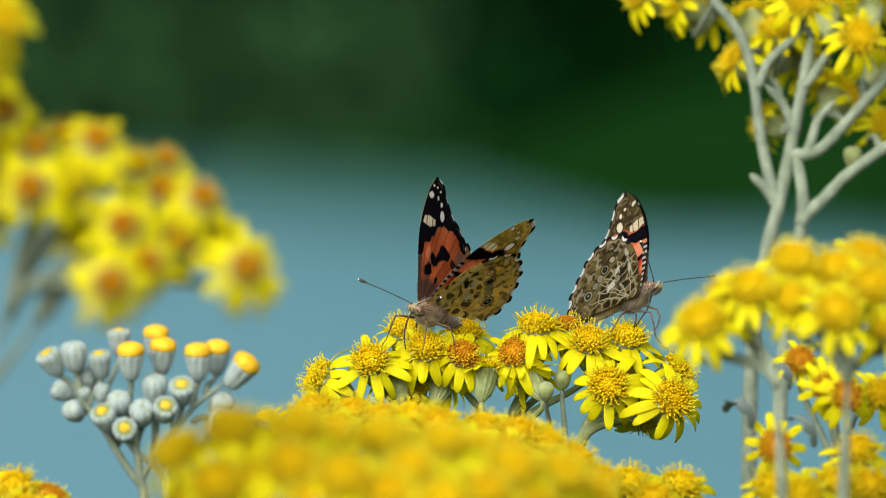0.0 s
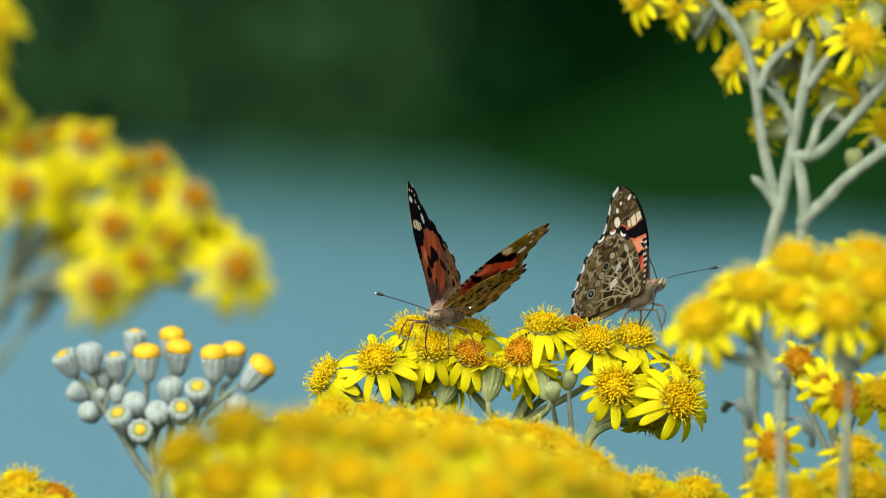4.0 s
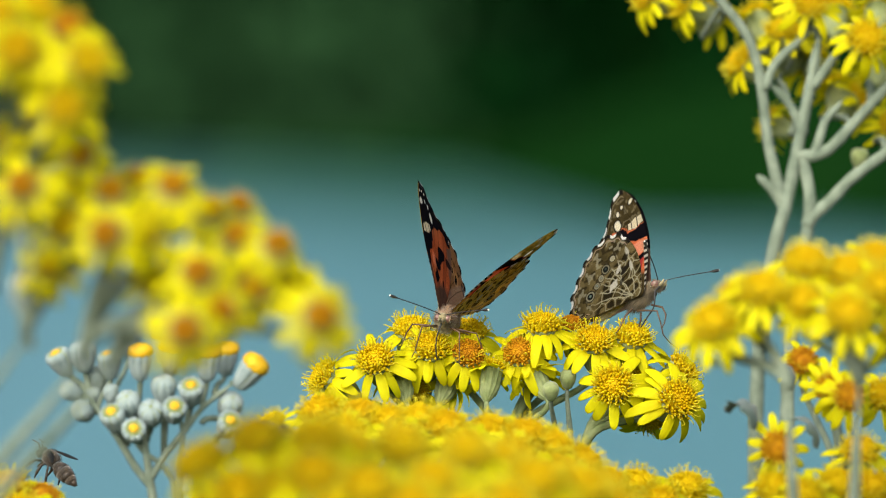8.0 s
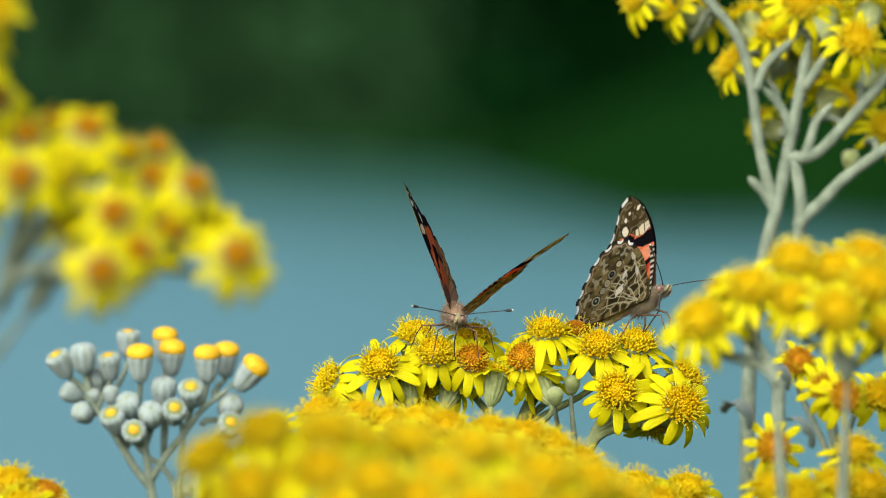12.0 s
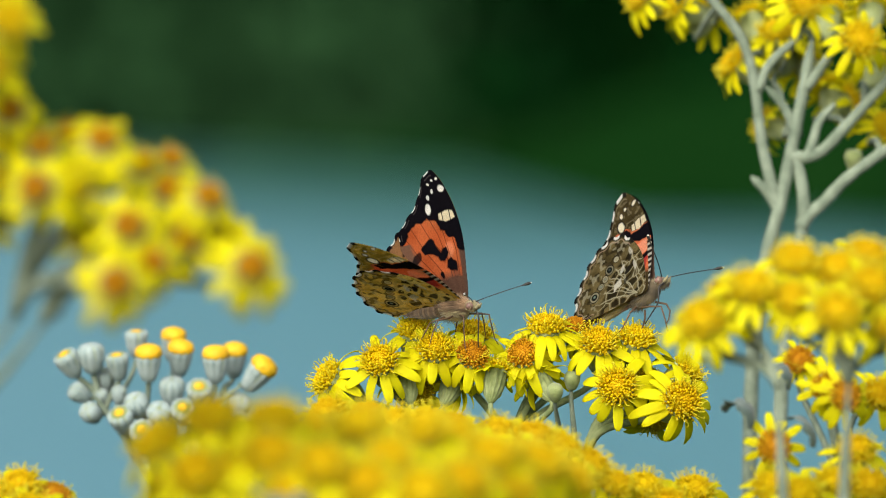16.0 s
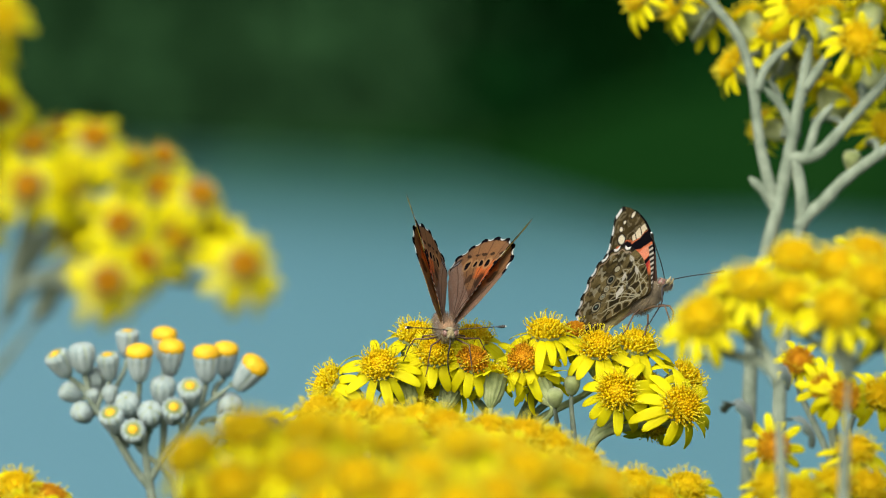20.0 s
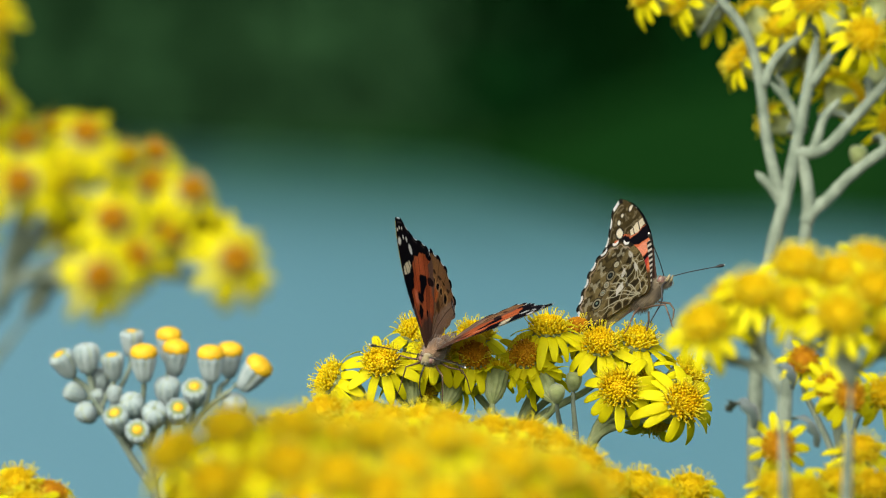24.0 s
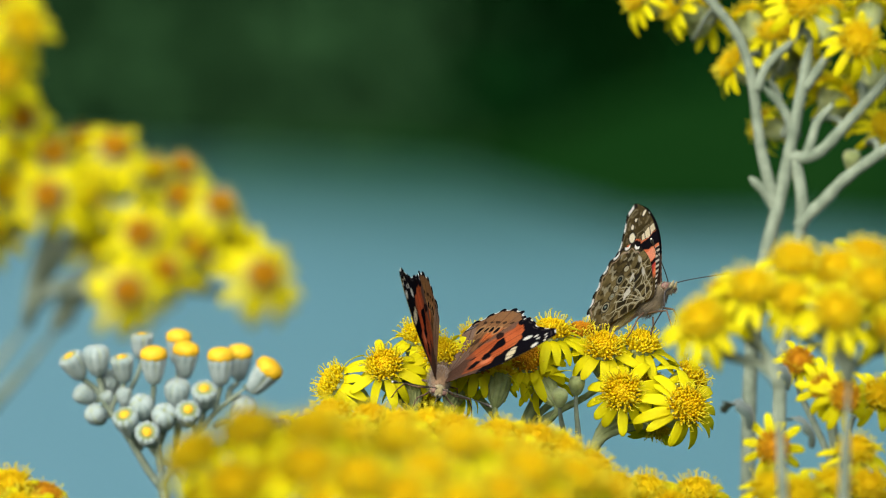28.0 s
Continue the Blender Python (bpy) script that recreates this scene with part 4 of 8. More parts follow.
def fore_upper(x, y, rho, edge):
    wx, wy = warped(x, y, 11, 0.55)
    sx, sy = warped(x, y, 15, 0.3)
    tone = hash_noise(x, y, 3.0, 19)[:, None]
    col = np.array(ORANGE) * (1 - tone) + np.array((0.63, 0.17, 0.058)) * tone
    col = lay(col, (0.78, 0.30, 0.15), spot(wx, wy, 11.2, -1.6, 1.7, 1.3, 0, 0.6) * 0.8)
    for v in FORE_VEINS:
        col = lay(col, (0.06, 0.022, 0.014), line(x, y, v, 0.10) * 0.75)
    # brown at the root, along the front edge and along the inner edge
    fuzz = (hash_noise(x, y, 1.1, 23) - 0.5) * 2.0
    col = lay(col, BROWN, np.clip((7.4 + fuzz - np.hypot(wx, wy * 0.75)) / 2.2, 0, 1))
    col = lay(col, (0.21, 0.115, 0.075), np.clip((-wy - 6.0 - wx * 0.42 + fuzz * 0.4) / 1.2, 0, 1) * (x < 14))
    col = lay(col, (0.13, 0.075, 0.055), np.clip((y - 0.9 + 0.03 * x) / 0.5, 0, 1) * (x < 12))
    # black outer half with a stepped inner border
    col = lay(col, BLACK, patch(wx, wy, [(10.6, 3.6), (11.2, 0.9), (13.4, 0.2), (14.0, -1.4), (15.8, -1.9), (16.2, -3.6), (17.9, -4.6), (18.8, -7.4), (18.0, -10.2), (16.4, -12.6), (14.0, -14.6), (14.0, -18), (34, -18), (34, 4)], 0.3))
    # black marks in the orange
    col = lay(col, BLACK, patch(wx, wy, [(6.9, -0.2), (8.2, -0.3), (9.5, -1.2), (9.0, -2.6), (7.6, -2.9), (6.7, -1.8)], 0.3))
    col = lay(col, BLACK, patch(wx, wy, [(9.0, -3.2), (10.4, -2.2), (12.1, -2.5), (12.0, -3.9), (11.1, -4.5), (12.6, -5.4), (14.3, -6.6), (13.9, -8.2), (12.4, -9.6), (11.0, -8.8), (10.9, -7.2), (10.2, -5.4), (9.2, -4.6)], 0.3))
    col = lay(col, BLACK, spot(wx, wy, 6.1, -4.5, 0.75, 0.65) + spot(wx, wy, 10.6, -11.2, 1.5, 1.0, 0.7) * 0.9)
    # white and cream marks in the black
    col = lay(col, CREAM, patch(sx, sy, [(18.2, 0.9), (19.8, 0.3), (20.0, -1.4), (19.7, -3.5), (18.4, -3.5), (17.6, -1.4)], 0.22))
    col = lay(col, BLACK, line(x, y, [(17, -0.2), (21, -0.6)], 0.12) + line(x, y, [(17, -2.2), (21, -2.7)], 0.12))
    for cx, cy, rx, ry, tn in ((21.0, -6.4, 1.2, 0.85, -0.2), (23.5, -6.1, 0.55, 0.42, 0), (24.8, -4.7, 0.5, 0.4, 0), (25.1, -2.1, 0.65, 0.95, 0.5), (26.6, -5.9, 0.26, 0.42, 0.5), (27.3, -4.7, 0.24, 0.42, 0.4), (27.4, -3.3, 0.3, 0.4, 0.2)):
        col = lay(col, WHITE, spot(sx, sy, cx, cy, rx, ry, tn, 0.3))
    margin = (x > 15) * (y < -4.6)
    grey = np.clip((rho - 0.90) / 0.02, 0, 1) * np.clip((0.93 - rho) / 0.01, 0, 1) * margin * (fringe_dash(edge, 0.6) < 0.3)
    col = lay(col, (0.16, 0.13, 0.13), grey * 0.6)
    return lay(col, WHITE, np.clip(-fringe_dash(edge, 0) * 3 - 0.3, 0, 1) * np.clip((rho - 0.972) / 0.008, 0, 1) * margin)


def fore_lower_in(ground, pale):
    def pattern(x, y, rho, edge):
        wx, wy = warped(x, y, 51, 0.5)
        sx, sy = warped(x, y, 55, 0.25)
        n1 = hash_noise(x, y, 1.6, 2)[:, None]
        col = np.array((0.72, 0.16, 0.055)) * (1 - n1) + np.array((0.80, 0.23, 0.10)) * n1
        col = lay(col, (0.84, 0.34, 0.20), patch(wx, wy, [(10.8, 1.8), (13.4, 1.4), (14.2, -2.4), (12.6, -3.4), (10.6, -2.2)], 0.4))
        col = lay(col, (0.50, 0.055, 0.045), patch(wx, wy, [(6.2, 0.6), (9.6, 1.6), (9.8, -1.6), (7.0, -2.6)], 0.4))
        col = lay(col, np.array(ground) * 1.1, np.clip((6.0 - np.hypot(wx, wy)) / 1.5, 0, 1))
        col = lay(col, BLACK, patch(wx, wy, [(9.4, 2.6), (10.8, 2.4), (10.4, 0.4), (10.6, -2.4), (9.4, -4.2), (8.6, -2.2)], 0.25))
        col = lay(col, BLACK, patch(wx, wy, [(13.6, 2.8), (18.2, 2.2), (17.6, -0.8), (18.0, -3.6), (19.6, -5.0), (19.4, -7.6), (17.4, -7.6), (16.2, -5.0), (15.2, -2.2), (14.2, -0.6)], 0.25))
        mott = (0.6 + 0.8 * hash_noise(x, y, 1.2, 3))[:, None]
        outer = np.array(ground) * mott + np.array(pale) * 0.25 * (hash_noise(x, y, 0.7, 6) > 0.70)[:, None]
        far = patch(wx, wy, [(18.4, 2.8), (17.8, -1.0), (18.6, -3.8), (20.2, -5.2), (19.8, -8.0), (17.6, -9.2), (15.4, -13.0), (13.0, -14.0), (12.0, -18), (34, -18), (34, 4)], 0.3)[:, None]
        col = col * (1 - far) + outer * far
        # front edge barred dark and pale
        bars = np.clip(np.sin(x * 4.4) * 3, 0, 1)
        front = np.clip((y - 1.25) / 0.2, 0, 1) * (x < 13)
        col = lay(lay(col, (0.02, 0.016, 0.014), front), (0.55, 0.50, 0.42), front * bars)
        for v in FORE_VEINS:
            col = lay(col, np.array(ground) * 0.45, line(x, y, v, 0.10) * 0.5 * (x > 18))
        cream = patch(sx, sy, [(18.3, 1.6), (20.2, 0.9), (20.4, -1.4), (19.8, -3.4), (18.4, -3.4), (17.8, -1.2)], 0.2)
        col = lay(col, CREAM, cream)
        col = lay(col, BLACK, (line(x, y, [(17, -0.3), (21.5, -0.6)], 0.14) + line(x, y, [(17, -2.1), (21.5, -2.5)], 0.12)) * (cream > 0.05))
        for cx, cy, rx, ry in ((21.0, -6.4, 1.35, 0.85), (23.8, -6.1, 0.62, 0.45), (25.0, -4.8, 0.5, 0.4), (25.4, -2.0, 0.5, 0.8)):
            col = lay(col, (0.015, 0.012, 0.010), spot(sx, sy, cx, cy, rx * 1.35, ry * 1.4, -0.3))
            col = lay(col, (0.76, 0.70, 0.54), spot(sx, sy, cx, cy, rx, ry, -0.3))
        margin = (x > 13) * (y < -4.0)
        col = lay(col, pale, np.clip(1.4 - np.abs(rho - 0.885) / 0.012, 0, 1) * margin * 0.55)
        dash = fringe_dash(edge, 0)
        col = lay(col, (0.016, 0.013, 0.011), np.clip((rho - 0.915) / 0.012, 0, 1) * np.clip(dash * 3 + 0.9, 0, 1) * margin)
        return lay(col, WHITE, np.clip(-dash * 3 + 0.6, 0, 1) * np.clip((rho - 0.93) / 0.01, 0, 1) * margin)
    return pattern


def hind_upper(x, y, rho, edge):
    wx, wy = warped(x, y, 31, 0.6)
    r = np.hypot(x, y)
    fuzz = (hash_noise(x, y, 1.0, 7) - 0.5) * 2.0
    tone = hash_noise(x, y, 2.2, 29)[:, None]
    col = np.array((0.33, 0.165, 0.07)) * (1 - tone) + np.array((0.25, 0.135, 0.07)) * tone
    col = lay(col, (0.66, 0.175, 0.045), patch(wx, wy, [(9.2, -7.2), (13.6, -6.6), (15.2, -9.4), (12.4, -12.4), (9.0, -13.2), (7.4, -11.0)], 0.8))
    col = lay(col, BROWN, np.clip((10.4 + fuzz - r) / 2.0, 0, 1))
    # grey-brown hairy inner fold and front lobe
    col = lay(col, (0.32, 0.205, 0.155), np.clip((5.4 + fuzz * 0.4 - x) / 1.2, 0, 1))
    col = lay(col, (0.27, 0.17, 0.12), np.clip((y + 4.6 + (x - 8) * 0.10) / 1.2, 0, 1))
    col = lay(col, (0.35, 0.26, 0.21), np.clip((hash_noise(x * 3.0, y * 0.5, 1.0, 37) - 0.55) / 0.2, 0, 1) * (x < 5) * 0.5)
    col = lay(col, (0.035, 0.022, 0.016), spot(wx, wy, 8.6, -8.4, 2.4, 1.3, -0.9, 0.5) * 0.9 + spot(wx, wy, 6.2, -11.4, 1.3, 1.0, 0.3, 0.6) * 0.7 + spot(wx, wy, 12.4, -5.6, 1.8, 0.8, -0.3, 0.5) * 0.8)
    for v in HIND_VEINS:
        col = lay(col, (0.05, 0.03, 0.022), line(x, y, v, 0.11) * 0.7)
    for cx, cy, s in EYESPOTS:
        k = 1.07
        col = lay(col, (0.56, 0.33, 0.15), spot(x, y, cx * k, cy * k, s * 1.25, s * 1.05, -0.8, 0.3) * 0.7)
        col = lay(col, BLACK, spot(wx, wy, cx * k, cy * k, s * 0.78, s * 0.62, -0.9, 0.3))
        k = 1.24
        col = lay(col, (0.03, 0.02, 0.014), spot(wx, wy, cx * k, cy * k, 0.42, 1.0, -0.75, 0.4) * 0.85)
    margin = (r > 15.5) * (x > 1.6)
    dash = fringe_dash(edge, 0)
    col = lay(col, BLACK, np.clip((rho - 0.90) / 0.02, 0, 1) * np.clip(dash * 2 + 0.7, 0, 1) * margin)
    col = lay(col, BLACK, np.clip((rho - 0.945) / 0.012, 0, 1) * margin)
    col = lay(col, (0.03, 0.026, 0.03), spot(wx, wy, 3.6, -20.3, 1.6, 0.7, 0.2, 0.4) * 0.9)
    col = lay(col, (0.30, 0.28, 0.30), spot(wx, wy, 3.5, -20.4, 0.9, 0.25, 0.2, 0.5) * 0.8)
    return lay(col, WHITE, np.clip(-dash * 3 + 0.1, 0, 1) * np.clip((rho - 0.965) / 0.008, 0, 1) * margin)


def hind_lower_in(ground, light, dark, pale, net):
    def pattern(x, y, rho, edge):
        r, a = np.hypot(x, y), np.arctan2(-y, x)
        n1, n2 = hash_noise(x, y, 2.4, 3), hash_noise(x, y, 0.9, 5)
        wx, wy = warped(x, y, 41, 0.35)
        col = np.tile(np.array(ground), (len(x), 1)) * (0.75 + 0.5 * n2)[:, None]
        col = lay(col, light, np.clip((n1 - 0.50) / 0.10, 0, 1) * 0.9)
        inner = np.clip((14.2 + 1.8 * (a > 1.25) - r) / 0.9, 0, 1)
        border = cell_border(wx * 0.95 + 0.4, wy * 0.8, 2.4, 9)
        core = np.clip((border - 0.62) / 0.2, 0, 1)
        col = lay(col, dark, core * inner * (hash_noise(x, y, 2.1, 13) > 0.42) * 0.92)
        col = lay(col, np.array(light) * 1.15, core * inner * (hash_noise(x, y, 2.1, 13) <= 0.28) * 0.7)
        col = lay(col, pale, np.clip(1.3 - border / 0.20, 0, 1) * net * inner)
        for v in HIND_VEINS:
            col = lay(col, pale, line(wx, wy, v, 0.13) * net * np.clip((17 - r) / 2, 0, 1))
        # white wedge and pale bars in the middle
        col = lay(col, np.array(dark) * 1.5, np.clip((hash_noise(x * 1.4, y * 1.4, 1.3, 21) - 0.55) / 0.08, 0, 1) * (1 - inner) * 0.75)
        col = lay(col, pale, np.clip((hash_noise(x, y, 0.9, 24) - 0.72) / 0.06, 0, 1) * (1 - inner) * 0.5)
        col = lay(col, (0.60, 0.58, 0.50), patch(wx, wy, [(3.9, -9.4), (6.2, -9.6), (6.9, -7.4), (5.4, -7.2)], 0.3) + spot(wx, wy, 9.2, -7.0, 1.2, 0.5, 0.3) * 0.8 + spot(wx, wy, 12.6, -4.4, 1.1, 0.7, -0.4) * 0.6 + spot(wx, wy, 8.2, -3.0, 1.3, 0.5, -0.2) * 0.7)
        col = lay(col, (0.02, 0.016, 0.012), spot(wx, wy, 8.2, -5.4, 1.1, 0.75, 0.5) + spot(wx, wy, 5.6, -5.6, 1.0, 0.6, 0.8) * 0.8 + spot(wx, wy, 11.0, -4.6, 0.9, 0.6, 0.2) * 0.8)
        # pale zone with eyespots, then a rosy line and the fringe
        col = lay(col, np.array(light) * 1.1, np.clip(1.4 - np.abs(r - 14.6) / 0.9, 0, 1) * 0.55 * (a > 0.35))
        for i, (cx, cy, s) in enumerate(EYESPOTS):
            col = lay(col, np.array(dark) * 1.3, spot(x, y, cx, cy, s * 1.2, s * 1.0, -0.9, 0.2))
            col = lay(col, pale, spot(x, y, cx, cy, s * 0.98, s * 0.80, -0.9, 0.2) * (0.8, 0.7, 0.95, 0.55, 1.0)[i])
            col = lay(col, (0.010, 0.012, 0.012), spot(x, y, cx, cy, s * 0.74, s * 0.58, -0.9, 0.25) * (1.0, 0.35, 0.45, 1.0, 0.2)[i])
            col = lay(col, (0.20, 0.27, 0.24), spot(x, y, cx + 0.1, cy, s * 0.30, s * 0.22, -0.9) * (0.9, 1.0, 0.6, 0.2, 0)[i])
        margin = (r > 15) * (x > 1.4)
        col = lay(col, (0.50, 0.34, 0.26), np.clip(1.4 - np.abs(rho - 0.875) / 0.010, 0, 1) * margin * 0.75)
        col = lay(col, np.array(dark) * 1.6, np.clip((rho - 0.90) / 0.01, 0, 1) * margin * 0.7)
        dash = fringe_dash(edge, 0)
        col = lay(col, (0.016, 0.013, 0.011), np.clip((rho - 0.925) / 0.012, 0, 1) * np.clip(dash * 3 + 0.8, 0, 1) * margin)
        return lay(col, WHITE, np.clip(-dash * 3 + 0.6, 0, 1) * np.clip((rho - 0.932) / 0.01, 0, 1) * margin)
    return pattern


def wing_mesh(name, points, upper, lower, mirror, scallop, drop):
    """A thin two-sided wing with its pattern; x runs out along the wing, y forward. Millimetres in, metres out."""
    N, K = 400, 80
    rim = outline(points, N)
    centre = np.array(rim.mean(axis=0))
    par = np.arange(N) / N
    far = np.clip((np.hypot(rim[:, 0], rim[:, 1]) - 14.5) / 2, 0, 1) * np.clip((-3.5 - rim[:, 1]) / 2, 0, 1)
    rim = centre + (rim - centre) * (1 + scallop * far * np.cos(par * 2 * math.pi * TEETH))[:, None]
    rings = np.linspace(0, 1, K + 1)[1:] ** 0.85
    xy = np.vstack([centre[None]] + [centre + (rim - centre) * r for r in rings])
    rho = np.r_[0, np.repeat(rings, N)]
    edge = np.r_[0, np.tile(par, K)]
    x, y = xy[:, 0], xy[:, 1]
    z = 0.6 * np.sin(np.clip(x / 30, 0, 1) * math.pi) + 0.12 * np.sin(np.arctan2(-y, x + 0.01) * 14) * np.clip(np.hypot(x, y) / 12, 0, 1) - drop
    sx = -1.0 if mirror else 1.0
    top, low = np.c_[x * sx, y, z + 0.05] * MM, np.c_[x * sx, y, z - 0.05] * MM
    n = len(x)
    ids = np.arange(N)
    nxt = (ids + 1) % N
    tri = np.c_[np.zeros(N, int), 1 + ids, 1 + nxt]
    quads = np.vstack([np.c_[1 + k * N + ids, 1 + (k + 1) * N + ids, 1 + (k + 1) * N + nxt, 1 + k * N + nxt] for k in range(K - 1)])
    last = 1 + (K - 1) * N
    side = np.c_[last + ids, last + n + ids, last + n + nxt, last + nxt]
    faces = tri.tolist() + quads.tolist() + (tri[:, ::-1] + n).tolist() + (quads[:, ::-1] + n).tolist() + side.tolist()
    me = bpy.data.meshes.new(name)
    me.from_pydata(np.vstack([top, low]).tolist(), [], faces)
    me.polygons.foreach_set("use_smooth", np.ones(len(me.polygons), bool))
    col = np.vstack([upper(x, y, rho, edge), lower(x, y, rho, edge)])
    at = me.color_attributes.new("pattern", "FLOAT_COLOR", "POINT")
    at.data.foreach_set("color", np.c_[np.clip(col, 0, 1), np.ones(len(col))].astype(np.float32).ravel())
    me.materials.append(M_WING)
    me.update()
    return me


# golden set: real marbling, its ground lightened to hold light glowing through the wing
GOLDEN_GLOW = (fore_lower_in((0.68, 0.45, 0.075), (0.84, 0.72, 0.38)), hind_lower_in((0.74, 0.53, 0.10), (0.84, 0.67, 0.20), (0.045, 0.033, 0.015), (0.68, 0.60, 0.28), 0.6))
GREY = (fore_lower_in((0.066, 0.048, 0.018), (0.36, 0.31, 0.20)), hind_lower_in((0.088, 0.066, 0.024), (0.175, 0.135, 0.055), (0.016, 0.012, 0.006), (0.44, 0.41, 0.28), 0.85))
WINGS = {}
for _side in (False, True):
    for _kind, (_fore, _hind) in (("golden", GOLDEN_GLOW), ("grey", GREY)):
        WINGS["fore", _side, _kind] = wing_mesh("forewing", FORE, fore_upper, _fore, _side, 0.018, 0.0)
        WINGS["hind", _side, _kind] = wing_mesh("hindwing", HIND, hind_upper, _hind, _side, 0.035, 0.35)


def fuzzy(profile, squash, rng, hairs, length):
    """A turned body with fine hairs standing on it; the turned axis is laid along y."""
    v, f = lathe_data([(r * MM, z * MM) for r, z in profile], 18, squash)
    sets = [(v, f)]
    for _ in range(hairs):
        t = rng.random() * (len(profile) - 1)
        i = int(t)
        u = t - i
        r = profile[i][0] * (1 - u) + profile[i + 1][0] * u
        z = profile[i][1] * (1 - u) + profile[i + 1][1] * u
        w = rng.uniform(0, 2 * math.pi)
        p = Vector((r * math.cos(w), r * math.sin(w) * squash, z)) * MM
        o = (Vector((math.cos(w), math.sin(w), -0.9)) + Vector((rng.uniform(-1, 1), rng.uniform(-1, 1), rng.uniform(-1, 1))) * 0.45).normalized()
        q = o.cross(Vector((0.2, 0.5, 0.8))).normalized() * 0.045 * MM
        e = p + o * length * rng.uniform(0.6, 1.3) * MM
        sets.append(([p - o * 0.1 * MM + q, p - o * 0.1 * MM - q, e], [(0, 1, 2)]))
    v, f = join_data(*sets)
    m = Matrix.Rotation(radians(-90), 4, "X")
    return [m @ Vector(p) for p in v], f


def butterfly(name, seed, label, tongue, size=1.0, closed=False):
    """Body along +y, back up. thing > thorax, breast, abdomen, head (> eyes, palps), antennae, tongue, legs, forewing > hindwing."""
    rng = random.Random(seed)
    b = thing(name, (0, 0, 0), label, "butterfly", "painted butterflies")
    b.scale = (size, size, size)
    slim = 0.78 if closed else 1.0
    v, f = fuzzy([(0.8, -4.6), (2.0, -3.6), (2.4, -1.5), (2.3, 1.0), (1.9, 2.8), (1.1, 3.8)], 1.0, rng, 1500, 1.3)
    attach("thorax", mesh_of("thorax", v, f, M_FUR_GREY if closed else M_FUR), b, Matrix.Diagonal((slim, 1, 1, 1)))
    v, f = fuzzy([(1.3, -3.6), (2.1, -2.0), (2.2, 0.5), (1.8, 2.6), (0.9, 3.4)], 1.0, rng, 800, 1.2)
    attach("breast", mesh_of("breast", v, f, M_FUR_GREY if closed else M_FUR_PALE), b, pose(0, -0.2 * MM, -0.5 * MM if closed else -1.1 * MM) @ Matrix.Diagonal((slim, 1, 1, 1)), "grey-brown furry underside" if closed else "cream furry underside")
    prof = []
    for i in range(22):
        t = i / 21
        prof.append((max(0.15, 2.0 * math.sin(math.pi * (0.16 + 0.80 * t)) ** 0.7 * (1 - 0.35 * t)) * (1 + 0.06 * math.cos(t * 44)), -3.6 - 12.0 * t))
    v, f = fuzzy(prof[::-1], 0.95, rng, 420, 0.55)
    attach("abdomen", mesh_of("abdomen", v, f, M_FUR_PALE if closed else M_ABDOMEN), b, pose(0, 0, 1.3 * MM if closed else -0.4 * MM, 3, 0, 0) @ Matrix.Diagonal((slim * slim, 1, slim, 1)), "" if closed else "dark brown abdomen with pale rings")
    v, f = fuzzy([(0.6, -1.3), (1.35, -0.5), (1.4, 0.4), (0.8, 1.2)], 0.95, rng, 320, 0.6)
    head = attach("head", mesh_of("head", v, f, M_FUR_GREY if closed else M_FUR_PALE), b, pose(0, 4.9 * MM, -0.2 * MM))
    for s in (-1, 1):
        ev, ef = lathe_data([(0.05 * MM, -0.9 * MM), (0.62 * MM, -0.65 * MM), (0.94 * MM, 0), (0.62 * MM, 0.65 * MM), (0.05 * MM, 0.9 * MM)], 14)
        attach("eye", mesh_of("eye", ev, ef, M_EYE), head, pose(s * 1.05 * MM, 0.25 * MM, 0.1 * MM), "round brown compound eye")
        rv, rf = tube_data([(s * 1.75 * MM, (0.25 + 0.86 * math.cos(w * math.pi / 6)) * MM, (0.1 + 0.86 * math.sin(w * math.pi / 6)) * MM) for w in range(-5, 6)], [0.06 * MM] * 11, 6)
        attach("eye_rim", mesh_of("eye_rim", rv, rf, M_FUR_PALE), head, None, "pale rim of scales round the eye")
        pv, pf = tube_data([(s * 0.35 * MM, 0.8 * MM, -0.6 * MM), (s * 0.45 * MM, 1.7 * MM, -0.3 * MM), (s * 0.4 * MM, 2.5 * MM, 0.5 * MM)], [0.42 * MM, 0.40 * MM, 0.12 * MM], 8)
        attach("palp", mesh_of("palp", pv, pf, M_FUR_PALE), head, None, "pale furry palp")
        a0 = Vector((s * 0.5, 5.6, 0.7)) * MM
        a3 = Vector((s * 11.0, 13.0, 3.3)) * MM
        pts = curve4(a0, a0 + Vector((s * 3.4, 3.0, 1.2)) * MM, a3 - Vector((s * 3.2, 2.4, 0.7)) * MM, a3, 28)
        rad = [0.10 * MM * (1 + 0.25 * (i % 2)) for i in range(24)] + [0.18 * MM, 0.30 * MM, 0.36 * MM, 0.36 * MM, 0.24 * MM]
        ant = tube("antenna", pts, rad, M_FEELER, b, 7, "dark ringed antenna with pale club tip")
        tv, tf = tube_data([pts[-1] - (pts[-1] - pts[-2]) * 0.5, pts[-1] + (pts[-1] - pts[-2]) * 0.45], [0.30 * MM, 0.14 * MM], 7)
        attach("antenna_tip", mesh_of("antenna_tip", tv, tf, M_TIP), ant)
